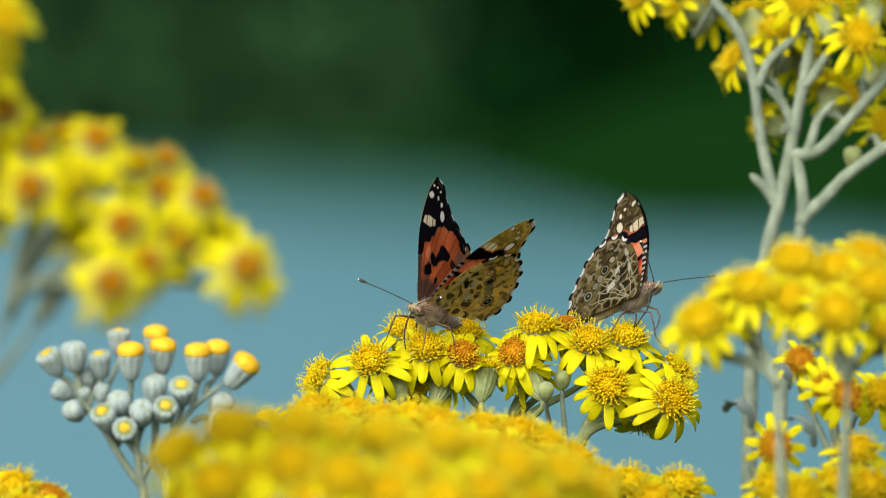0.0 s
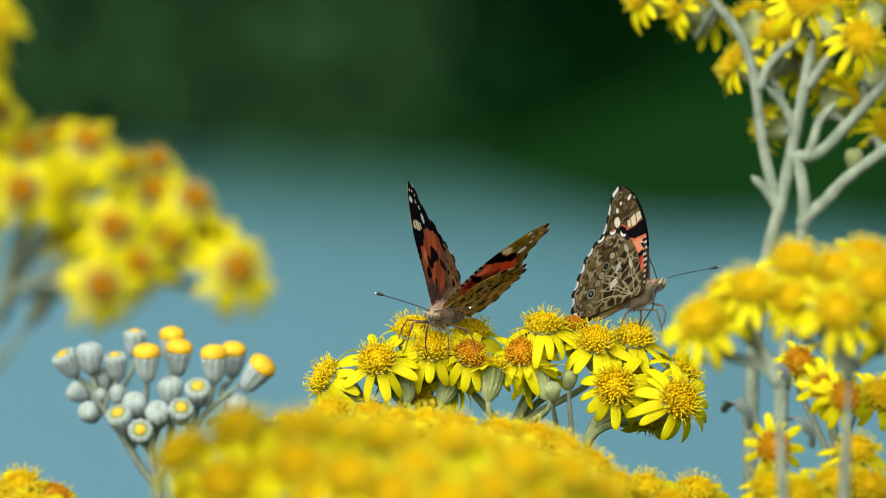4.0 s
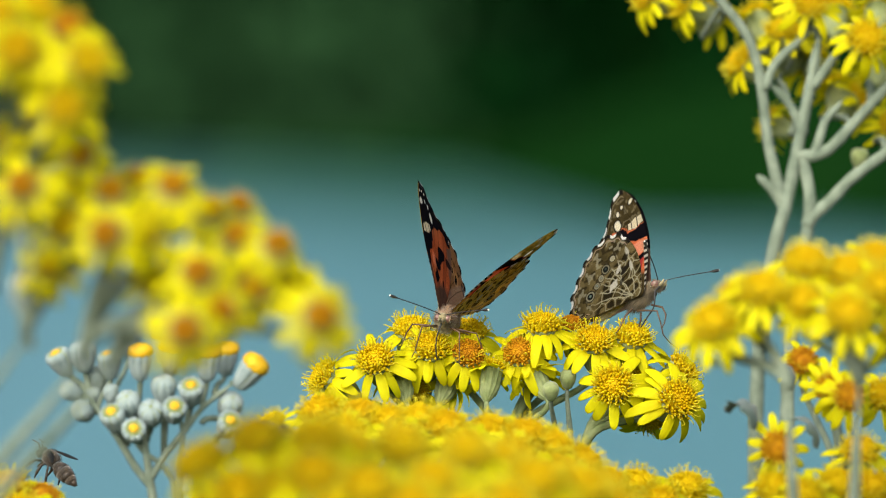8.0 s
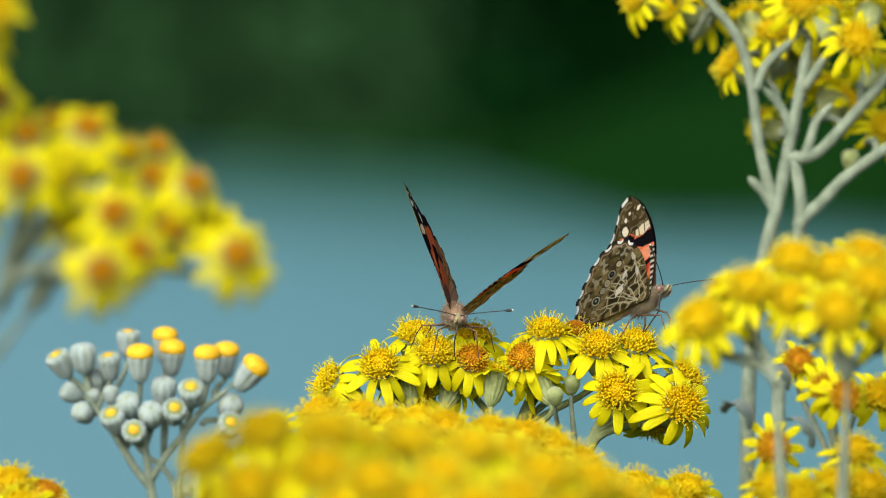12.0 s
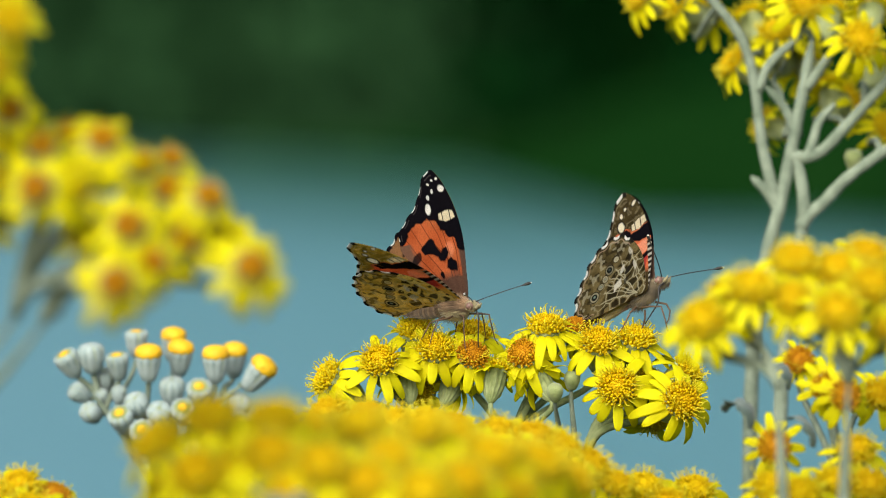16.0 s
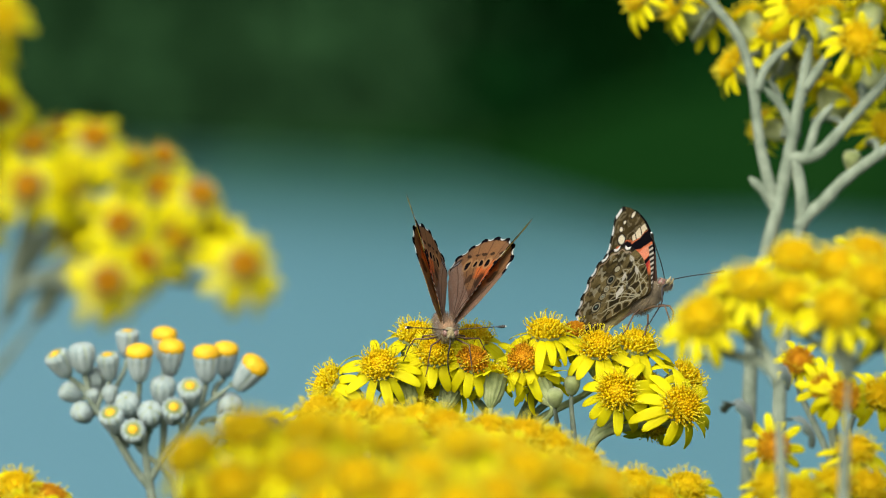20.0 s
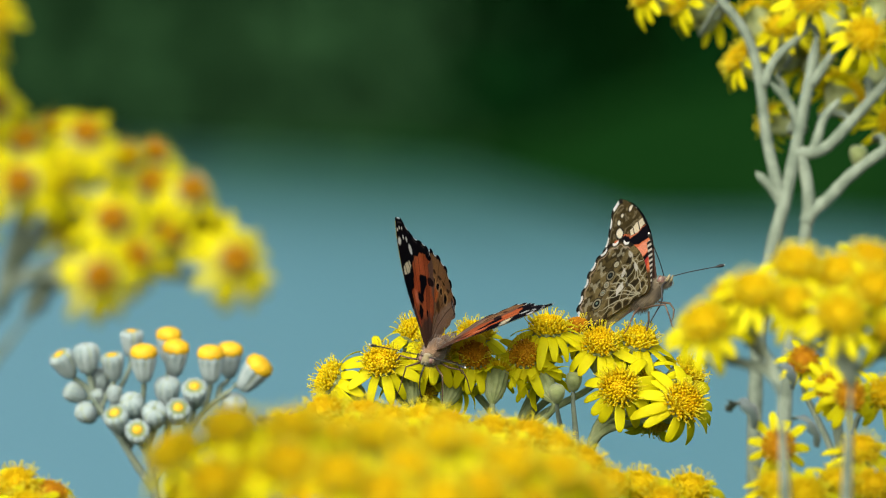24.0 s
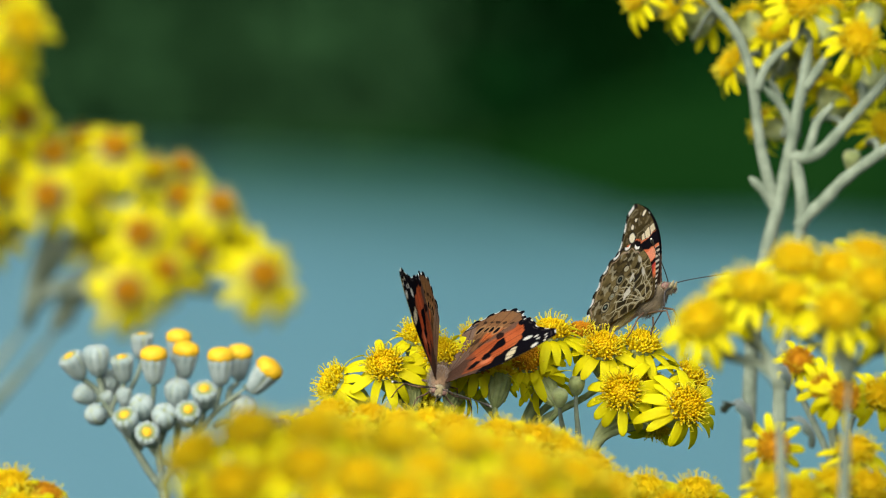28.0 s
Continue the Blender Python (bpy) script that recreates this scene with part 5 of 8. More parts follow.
        if closed:
            legs = [((1.4, -0.6, -4.0), (2.1, 2.3, -5.6), (1.4, 5.1, -6.9), (0.1, 4.5, -9.1), (-1.1, 3.7, -11.3), (-3.4, 3.3, -12.5), (-5.4, 3.3, -12.9)) if s > 0 else ((-1.2, 1.2, -2.6), (-2.2, 3.4, -4.0), (-2.4, 4.0, -6.0), (-2.0, 3.6, -8.2), (-1.6, 3.2, -9.0), (-1.4, 3.6, -9.4)),
                    ((s * 1.3, -2.2, -2.8), (s * 2.2, -3.4, -4.0), (s * 2.4, -4.6, -5.4), (s * 2.6, -5.6, -6.6), (s * 2.8, -6.4, -7.2), (s * 2.8, -6.9, -7.4))]
        else:
            legs = [((s * 1.3, 2.0, -1.9), (s * 2.8, 4.6, -2.2), (s * 4.2, 5.8, -2.6), (s * 4.6, 5.8, -5.2), (s * 5.0, 6.0, -8.2), (s * 5.4, 6.5, -9.6)),
                    ((s * 1.4, 0.2, -2.0), (s * 4.2, 1.6, -2.2), (s * 7.2, 0.9, -2.4), (s * 8.4, 0.2, -4.6), (s * 9.0, -0.4, -6.8), (s * 9.4, -0.6, -7.8)),
                    ((s * 1.4, -1.8, -2.0), (s * 3.4, -3.0, -2.6), (s * 4.6, -4.0, -3.0), (s * 5.2, -5.4, -5.2), (s * 5.8, -6.6, -7.0), (s * 6.0, -7.2, -7.8))]
        for points in legs:
            n = len(points)
            rad = [(0.25 - 0.17 * i / (n - 1)) * MM for i in range(n)]
            lv, lf = tube_data([Vector(p) * MM for p in points], rad, 7)
            attach("leg", mesh_of("leg", lv, lf, M_LIMB), b)
    tube("tongue", smooth_line([Vector(p) * MM for p in tongue]), (0.22 * MM, 0.13 * MM), M_FEELER, b, 7, "thin dark uncoiled tongue")
    wings = []
    for left in (False, True):
        s = -1 if left else 1
        fore = attach("forewing", WINGS["fore", left, "grey" if closed else "golden"], b, pose(s * 1.0 * MM, 1.6 * MM, 1.3 * MM), "orange, black and white upper side")
        attach("hindwing", WINGS["hind", left, "grey" if closed else "golden"], fore, pose(0, 0, 0, 0, 0, s * 3.9), "marbled brown underside with eyespots")
        wings.append(fore)
    return b, wings


butterfly_a, wings_a = butterfly("butterfly", 21, "orange and black butterfly with open wings on yellow flowers", [(0, 5.9, -1.2), (0.2, 6.6, -2.4), (0.5, 6.5, -4.7), (0.4, 6.0, -7.1), (-0.1, 5.2, -9.4)])
butterfly_b, wings_b = butterfly("butterfly", 22, "butterfly with closed marbled brown wings on yellow flowers", [(0.4, 5.9, -0.9), (1.6, 5.6, -2.2), (2.0, 5.4, -4.1), (1.6, 4.6, -5.6), (1.3, 2.3, -6.7), (1.2, -0.4, -8.2)], 1.03, True)


# ---- bees ----
def bee(name, seed, label, spread):
    """Body along +y. thing > thorax, head, abdomen segments, wings, legs, antennae."""
    rng = random.Random(seed)
    b = thing(name, (0, 0, 0), label, "bee", "bees")
    b.scale = (1.0, 1.0, 1.0)
    v, f = fuzzy([(0.5, -2.0), (1.6, -1.4), (2.0, 0), (1.7, 1.3), (0.8, 2.0)], 0.95, rng, 420, 0.7)
    attach("thorax", mesh_of("thorax", v, f, M_BEE_BAND), b)
    v, f = fuzzy([(0.4, -0.9), (1.35, -0.3), (1.3, 0.4), (0.6, 0.9)], 1.0, rng, 120, 0.4)
    head = attach("head", mesh_of("head", v, f, M_BEE), b, pose(0, 2.7 * MM, -0.4 * MM))
    for i in range(6):
        z0, z1 = -1.9 - i * 1.15, -1.9 - (i + 1) * 1.15
        r0, r1 = (1.0, 1.75, 1.95, 1.8, 1.5, 1.0, 0.2)[i], (1.0, 1.75, 1.95, 1.8, 1.5, 1.0, 0.2)[i + 1]
        v, f = fuzzy([(r1 * 0.98, z1), ((r0 + r1) / 2 * 1.06, (z0 + z1) / 2), (r0, z0 + 0.15)], 0.92, rng, 60, 0.35)
        attach("segment", mesh_of("segment", v, f, M_BEE if i % 2 else M_BEE_BAND), b, pose(0, 0, -0.2 * MM, 5, 0, 0))
    for s in (-1, 1):
        ev, ef = lathe_data([(0.05 * MM, -0.9 * MM), (0.5 * MM, -0.5 * MM), (0.62 * MM, 0), (0.5 * MM, 0.5 * MM), (0.05 * MM, 0.9 * MM)], 12)
        attach("eye", mesh_of("eye", ev, ef, M_BEE), head, pose(s * 1.1 * MM, 0.1 * MM, 0))
        tube("antenna", [Vector(p) * MM for p in ((s * 0.4, 3.4, 0.2), (s * 0.9, 4.1, 1.2), (s * 1.3, 5.6, 1.0))], (0.16 * MM, 0.13 * MM), M_BEE, b, 6)
        for y0, y1 in ((1.0, 2.6), (0.0, -0.2), (-1.0, -3.0)):
            tube("leg", [Vector(p) * MM for p in ((s * 1.2, y0, -1.4), (s * 2.6, (y0 + y1) / 2, -1.6), (s * 2.9, y1, -3.4), (s * 2.6, y1 * 1.2, -5.0))], [0.26 * MM, 0.30 * MM, 0.36 * MM, 0.14 * MM], M_BEE, b, 6)
        wv, wf = [], []
        for i in range(9):
            t = i / 8
            w = 1.5 * math.sin(math.pi * (0.1 + 0.8 * t)) + 0.15
            for z in (0.0, -0.03):
                wv += [Vector((t * 5.6, -w * 0.6, z)) * MM, Vector((t * 5.6, w * 0.4, z)) * MM]
        for i in range(8):
            o = i * 4
            wf += [(o, o + 4, o + 5, o + 1), (o + 2, o + 3, o + 7, o + 6), (o, o + 2, o + 6, o + 4), (o + 1, o + 5, o + 7, o + 3)]
        attach("wing", mesh_of("wing", wv, wf, M_BEE_WING), b, pose(s * 0.9 * MM, 0.4 * MM, 1.7 * MM, 0, 0, -90 - spread if s > 0 else -90 + spread) , "smoky clear wing")
    return b


flying_bee = bee("bee", 31, "dark bee flying past grey-white buds", -50)
feeding_bee = bee("bee", 32, "dark brown banded bee feeding on yellow flowers", -25)


# ---- what moves ----
def lean(base, dx, dz, height=0.72):
    """A plant's pose when its top is carried dx sideways and dz up, millimetres; it leans from its foot."""
    return pose(base[0], base[1], base[2] + dz * MM, 0, math.degrees(math.atan2(dx * MM, height)), 0)


def wing_pose(left, open_angle, sweep, side=1.0, up=1.3, twist=0.0):
    """A forewing's pose on its body: open_angle above the body's level, swept forward, front edge twisted up."""
    s = -1 if left else 1
    return pose(s * side * MM, 1.6 * MM, up * MM) @ pose(0, 0, 0, 0, -s * open_angle, 0) @ pose(0, 0, 0, 0, 0, s * sweep) @ pose(0, 0, 0, twist, 0, 0)


def motions():
    walk(daisies_c, [
        (0, lean(DAISIES_C_BASE, -1.15, -0.09)),
        (0.5, lean(DAISIES_C_BASE, -1.44, -0.29)),
        (1, lean(DAISIES_C_BASE, -0.86, -0.29)),
        (1.5, lean(DAISIES_C_BASE, -0.39, -0.38)),
        (2, lean(DAISIES_C_BASE, 0.57, -0.57)),
        (2.5, lean(DAISIES_C_BASE, 0.19, -0.76)),
        (3, lean(DAISIES_C_BASE, 0.19, -0.38)),
        (3.5, lean(DAISIES_C_BASE, 0.00, 0.10)),
        (5.5, lean(DAISIES_C_BASE, 3.44, -1.15)),
        (6, lean(DAISIES_C_BASE, 3.82, -1.34)),
        (6.5, lean(DAISIES_C_BASE, 3.35, -1.34)),
        (7, lean(DAISIES_C_BASE, 2.77, -1.52)),
        (7.5, lean(DAISIES_C_BASE, 2.00, -1.15)),
        (8, lean(DAISIES_C_BASE, 0.00, -0.00)),
        (8.5, lean(DAISIES_C_BASE, -1.54, 0.57)),
        (9, lean(DAISIES_C_BASE, -1.91, 0.67)),
        (9.5, lean(DAISIES_C_BASE, -2.20, 0.48)),
        (10, lean(DAISIES_C_BASE, -1.34, -0.19)),
        (10.5, lean(DAISIES_C_BASE, -0.57, -0.38)),
        (11, lean(DAISIES_C_BASE, -0.19, -0.57)),
        (11.5, lean(DAISIES_C_BASE, 0.76, -0.76)),
        (12, lean(DAISIES_C_BASE, 0.95, -1.15)),
        (12.5, lean(DAISIES_C_BASE, 0.57, -0.86)),
        (14.5, lean(DAISIES_C_BASE, 0.47, -0.57)),
        (15, lean(DAISIES_C_BASE, 1.72, -0.86)),
        (15.5, lean(DAISIES_C_BASE, 1.24, -1.15)),
        (16, lean(DAISIES_C_BASE, 0.95, -0.29)),
        (16.5, lean(DAISIES_C_BASE, 0.57, -0.09)),
        (17, lean(DAISIES_C_BASE, 1.24, -0.86)),
        (17.5, lean(DAISIES_C_BASE, 2.58, -1.34)),
        (18, lean(DAISIES_C_BASE, 2.29, -1.34)),
        (18.5, lean(DAISIES_C_BASE, 1.52, -0.76)),
        (19, lean(DAISIES_C_BASE, 0.37, -0.47)),
        (19.5, lean(DAISIES_C_BASE, -0.19, -0.29)),
        (20, lean(DAISIES_C_BASE, 0.95, -1.34)),
        (20.5, lean(DAISIES_C_BASE, 2.00, -1.52)),
        (21, lean(DAISIES_C_BASE, 2.20, -1.43)),
        (21.5, lean(DAISIES_C_BASE, 1.91, -1.24)),
        (23.5, lean(DAISIES_C_BASE, 2.29, -0.57)),
        (24, lean(DAISIES_C_BASE, 1.34, -0.47)),
        (24.5, lean(DAISIES_C_BASE, -0.39, -0.38)),
        (25, lean(DAISIES_C_BASE, -2.39, 0.19)),
        (25.5, lean(DAISIES_C_BASE, -2.11, 0.96)),
        (26, lean(DAISIES_C_BASE, -0.39, 0.57)),
        (26.5, lean(DAISIES_C_BASE, 0.57, 0.19)),
        (27, lean(DAISIES_C_BASE, 0.37, -0.67)),
        (27.5, lean(DAISIES_C_BASE, 0.28, -1.14)),
        (28, lean(DAISIES_C_BASE, 2.00, -1.34)),
    ])
    walk(daisies_f, [
        (0, lean(DAISIES_F_BASE, -0.31, -0.46)),
        (0.5, lean(DAISIES_F_BASE, -0.31, -0.61)),
        (1, lean(DAISIES_F_BASE, 0.30, -0.77)),
        (1.5, lean(DAISIES_F_BASE, 0.61, -0.92)),
        (2, lean(DAISIES_F_BASE, 1.38, -1.07)),
        (2.5, lean(DAISIES_F_BASE, 1.68, -1.22)),
        (3, lean(DAISIES_F_BASE, 2.14, -1.07)),
        (3.5, lean(DAISIES_F_BASE, 1.68, -0.77)),
        (5.5, lean(DAISIES_F_BASE, -1.84, -0.00)),
        (6, lean(DAISIES_F_BASE, -2.15, -0.15)),
        (6.5, lean(DAISIES_F_BASE, -1.69, -0.77)),
        (7, lean(DAISIES_F_BASE, -1.84, -1.22)),
        (7.5, lean(DAISIES_F_BASE, 2.14, -2.14)),
        (8, lean(DAISIES_F_BASE, 3.98, -2.45)),
        (8.5, lean(DAISIES_F_BASE, 5.04, -2.76)),
        (9, lean(DAISIES_F_BASE, 5.65, -2.76)),
        (9.5, lean(DAISIES_F_BASE, 6.42, -2.76)),
        (10, lean(DAISIES_F_BASE, 10.86, -3.52)),
        (10.5, lean(DAISIES_F_BASE, 10.55, -3.06)),
        (11, lean(DAISIES_F_BASE, 9.48, -2.76)),
        (11.5, lean(DAISIES_F_BASE, 8.10, -2.14)),
        (12, lean(DAISIES_F_BASE, 5.50, -1.53)),
        (12.5, lean(DAISIES_F_BASE, 3.21, -0.77)),
        (14.5, lean(DAISIES_F_BASE, -6.27, 1.84)),
        (15, lean(DAISIES_F_BASE, -6.73, 2.14)),
        (15.5, lean(DAISIES_F_BASE, -6.12, 1.99)),
        (16, lean(DAISIES_F_BASE, -4.29, 1.53)),
        (16.5, lean(DAISIES_F_BASE, -2.61, 0.92)),
        (17, lean(DAISIES_F_BASE, 0.00, -0.00)),
        (17.5, lean(DAISIES_F_BASE, 2.29, -0.92)),
        (18, lean(DAISIES_F_BASE, 3.98, -1.68)),
        (18.5, lean(DAISIES_F_BASE, 4.89, -1.99)),
        (19, lean(DAISIES_F_BASE, 4.74, -1.99)),
        (19.5, lean(DAISIES_F_BASE, 3.67, -1.53)),
        (20, lean(DAISIES_F_BASE, 2.29, -1.07)),
        (20.5, lean(DAISIES_F_BASE, 0.30, -0.31)),
        (21, lean(DAISIES_F_BASE, -1.69, 0.77)),
        (21.5, lean(DAISIES_F_BASE, -3.06, 0.92)),
        (23.5, lean(DAISIES_F_BASE, -2.30, 0.46)),
        (24, lean(DAISIES_F_BASE, -0.92, -0.31)),
        (24.5, lean(DAISIES_F_BASE, 0.61, -0.77)),
        (25, lean(DAISIES_F_BASE, 1.68, -1.22)),
        (25.5, lean(DAISIES_F_BASE, 2.45, -1.53)),
        (26, lean(DAISIES_F_BASE, 3.21, -1.68)),
        (26.5, lean(DAISIES_F_BASE, 3.52, -1.68)),
        (27, lean(DAISIES_F_BASE, 3.67, -1.38)),
        (27.5, lean(DAISIES_F_BASE, 3.37, -1.38)),
        (28, lean(DAISIES_F_BASE, 2.75, -0.92)),
    ])
    walk(daisies_m, [
        (0, lean(DAISIES_M_BASE, -1.58, 0.35)),
        (0.5, lean(DAISIES_M_BASE, -1.81, 0.29)),
        (1, lean(DAISIES_M_BASE, -1.41, 0.29)),
        (1.5, lean(DAISIES_M_BASE, -1.06, 0.06)),
        (2, lean(DAISIES_M_BASE, -0.35, -0.06)),
        (2.5, lean(DAISIES_M_BASE, -0.18, -0.24)),
        (3, lean(DAISIES_M_BASE, 0.64, -0.42)),
        (3.5, lean(DAISIES_M_BASE, 1.29, -0.64)),
        (5.5, lean(DAISIES_M_BASE, 3.74, -1.34)),
        (6, lean(DAISIES_M_BASE, 3.69, -1.40)),
        (6.5, lean(DAISIES_M_BASE, 3.34, -1.22)),
        (7, lean(DAISIES_M_BASE, 2.40, -0.88)),
        (7.5, lean(DAISIES_M_BASE, 1.29, -0.59)),
        (8, lean(DAISIES_M_BASE, 0.00, -0.00)),
        (8.5, lean(DAISIES_M_BASE, -1.34, 0.41)),
        (9, lean(DAISIES_M_BASE, -1.46, 0.59)),
        (9.5, lean(DAISIES_M_BASE, -1.46, 0.42)),
        (10, lean(DAISIES_M_BASE, -1.17, 0.24)),
        (10.5, lean(DAISIES_M_BASE, -0.76, 0.12)),
        (11, lean(DAISIES_M_BASE, -0.24, -0.23)),
        (11.5, lean(DAISIES_M_BASE, 0.18, -0.24)),
        (12, lean(DAISIES_M_BASE, 0.00, -0.35)),
        (12.5, lean(DAISIES_M_BASE, 0.12, -0.35)),
        (14.5, lean(DAISIES_M_BASE, -0.82, 0.12)),
        (15, lean(DAISIES_M_BASE, 0.12, -0.06)),
        (15.5, lean(DAISIES_M_BASE, 0.88, -0.42)),
        (16, lean(DAISIES_M_BASE, 1.58, -0.59)),
        (16.5, lean(DAISIES_M_BASE, 1.52, -0.59)),
        (17, lean(DAISIES_M_BASE, 1.41, -0.70)),
        (17.5, lean(DAISIES_M_BASE, 1.12, -0.47)),
        (18, lean(DAISIES_M_BASE, 0.77, -0.35)),
        (18.5, lean(DAISIES_M_BASE, 0.70, -0.24)),
        (19, lean(DAISIES_M_BASE, 0.47, -0.29)),
        (19.5, lean(DAISIES_M_BASE, 0.00, -0.23)),
        (20, lean(DAISIES_M_BASE, -0.18, -0.11)),
        (20.5, lean(DAISIES_M_BASE, 0.24, -0.46)),
        (21, lean(DAISIES_M_BASE, 1.00, -0.59)),
        (21.5, lean(DAISIES_M_BASE, 1.58, -1.00)),
        (23.5, lean(DAISIES_M_BASE, 1.46, -0.59)),
        (24, lean(DAISIES_M_BASE, 0.59, -0.29)),
        (24.5, lean(DAISIES_M_BASE, -0.11, -0.00)),
        (25, lean(DAISIES_M_BASE, -1.00, 0.42)),
        (25.5, lean(DAISIES_M_BASE, -1.94, 0.64)),
        (26, lean(DAISIES_M_BASE, -2.05, 0.70)),
        (26.5, lean(DAISIES_M_BASE, -1.29, 0.42)),
        (27, lean(DAISIES_M_BASE, 0.00, -0.12)),
        (27.5, lean(DAISIES_M_BASE, 1.17, -0.82)),
        (28, lean(DAISIES_M_BASE, 2.11, -1.05)),
    ])
    walk(daisies_l, [
        (0, lean(DAISIES_L_BASE, -13.31, 7.81)),
        (0.5, lean(DAISIES_L_BASE, -12.10, 7.34)),
        (1, lean(DAISIES_L_BASE, -10.65, 7.25)),
        (1.5, lean(DAISIES_L_BASE, -10.41, 6.69)),
        (2, lean(DAISIES_L_BASE, -10.41, 6.69)),
        (2.5, lean(DAISIES_L_BASE, -11.21, 6.69)),
        (3, lean(DAISIES_L_BASE, -12.10, 7.01)),
        (3.5, lean(DAISIES_L_BASE, -14.28, 7.49)),
        (5.5, lean(DAISIES_L_BASE, -15.32, 6.45)),
        (6, lean(DAISIES_L_BASE, -13.31, 5.64)),
        (6.5, lean(DAISIES_L_BASE, -9.85, 4.59)),
        (7, lean(DAISIES_L_BASE, -6.63, 2.90)),
        (7.5, lean(DAISIES_L_BASE, -3.08, 1.37)),
        (8, lean(DAISIES_L_BASE, -0.50, -0.00)),
        (8.5, lean(DAISIES_L_BASE, 0.95, -0.65)),
        (9, lean(DAISIES_L_BASE, 0.31, -0.16)),
        (9.5, lean(DAISIES_L_BASE, -2.27, 1.21)),
        (10, lean(DAISIES_L_BASE, -4.85, 3.06)),
        (10.5, lean(DAISIES_L_BASE, -7.75, 5.00)),
        (11, lean(DAISIES_L_BASE, -11.13, 7.41)),
        (11.5, lean(DAISIES_L_BASE, -12.99, 8.70)),
        (12, lean(DAISIES_L_BASE, -14.84, 9.84)),
        (12.5, lean(DAISIES_L_BASE, -15.49, 10.64)),
        (14.5, lean(DAISIES_L_BASE, -12.91, 8.86)),
        (15, lean(DAISIES_L_BASE, -12.10, 8.06)),
        (15.5, lean(DAISIES_L_BASE, -11.86, 7.81)),
        (16, lean(DAISIES_L_BASE, -12.42, 7.81)),
        (16.5, lean(DAISIES_L_BASE, -12.91, 7.98)),
        (17, lean(DAISIES_L_BASE, -13.39, 8.14)),
        (17.5, lean(DAISIES_L_BASE, -14.20, 8.70)),
        (18, lean(DAISIES_L_BASE, -14.84, 8.78)),
        (18.5, lean(DAISIES_L_BASE, -14.84, 8.70)),
        (19, lean(DAISIES_L_BASE, -14.84, 8.70)),
        (19.5, lean(DAISIES_L_BASE, -14.36, 8.62)),
        (20, lean(DAISIES_L_BASE, -13.80, 8.06)),
        (20.5, lean(DAISIES_L_BASE, -13.23, 7.81)),
        (21, lean(DAISIES_L_BASE, -11.94, 7.34)),
        (21.5, lean(DAISIES_L_BASE, -11.30, 6.77)),
        (23.5, lean(DAISIES_L_BASE, -13.63, 8.14)),
        (24, lean(DAISIES_L_BASE, -15.16, 8.87)),
        (24.5, lean(DAISIES_L_BASE, -16.05, 9.02)),
        (25, lean(DAISIES_L_BASE, -16.05, 9.19)),
        (25.5, lean(DAISIES_L_BASE, -15.49, 8.86)),
        (26, lean(DAISIES_L_BASE, -14.60, 8.22)),
        (26.5, lean(DAISIES_L_BASE, -13.15, 7.49)),
        (27, lean(DAISIES_L_BASE, -11.62, 6.93)),
        (27.5, lean(DAISIES_L_BASE, -10.73, 6.53)),
        (28, lean(DAISIES_L_BASE, -10.33, 6.45)),
    ])
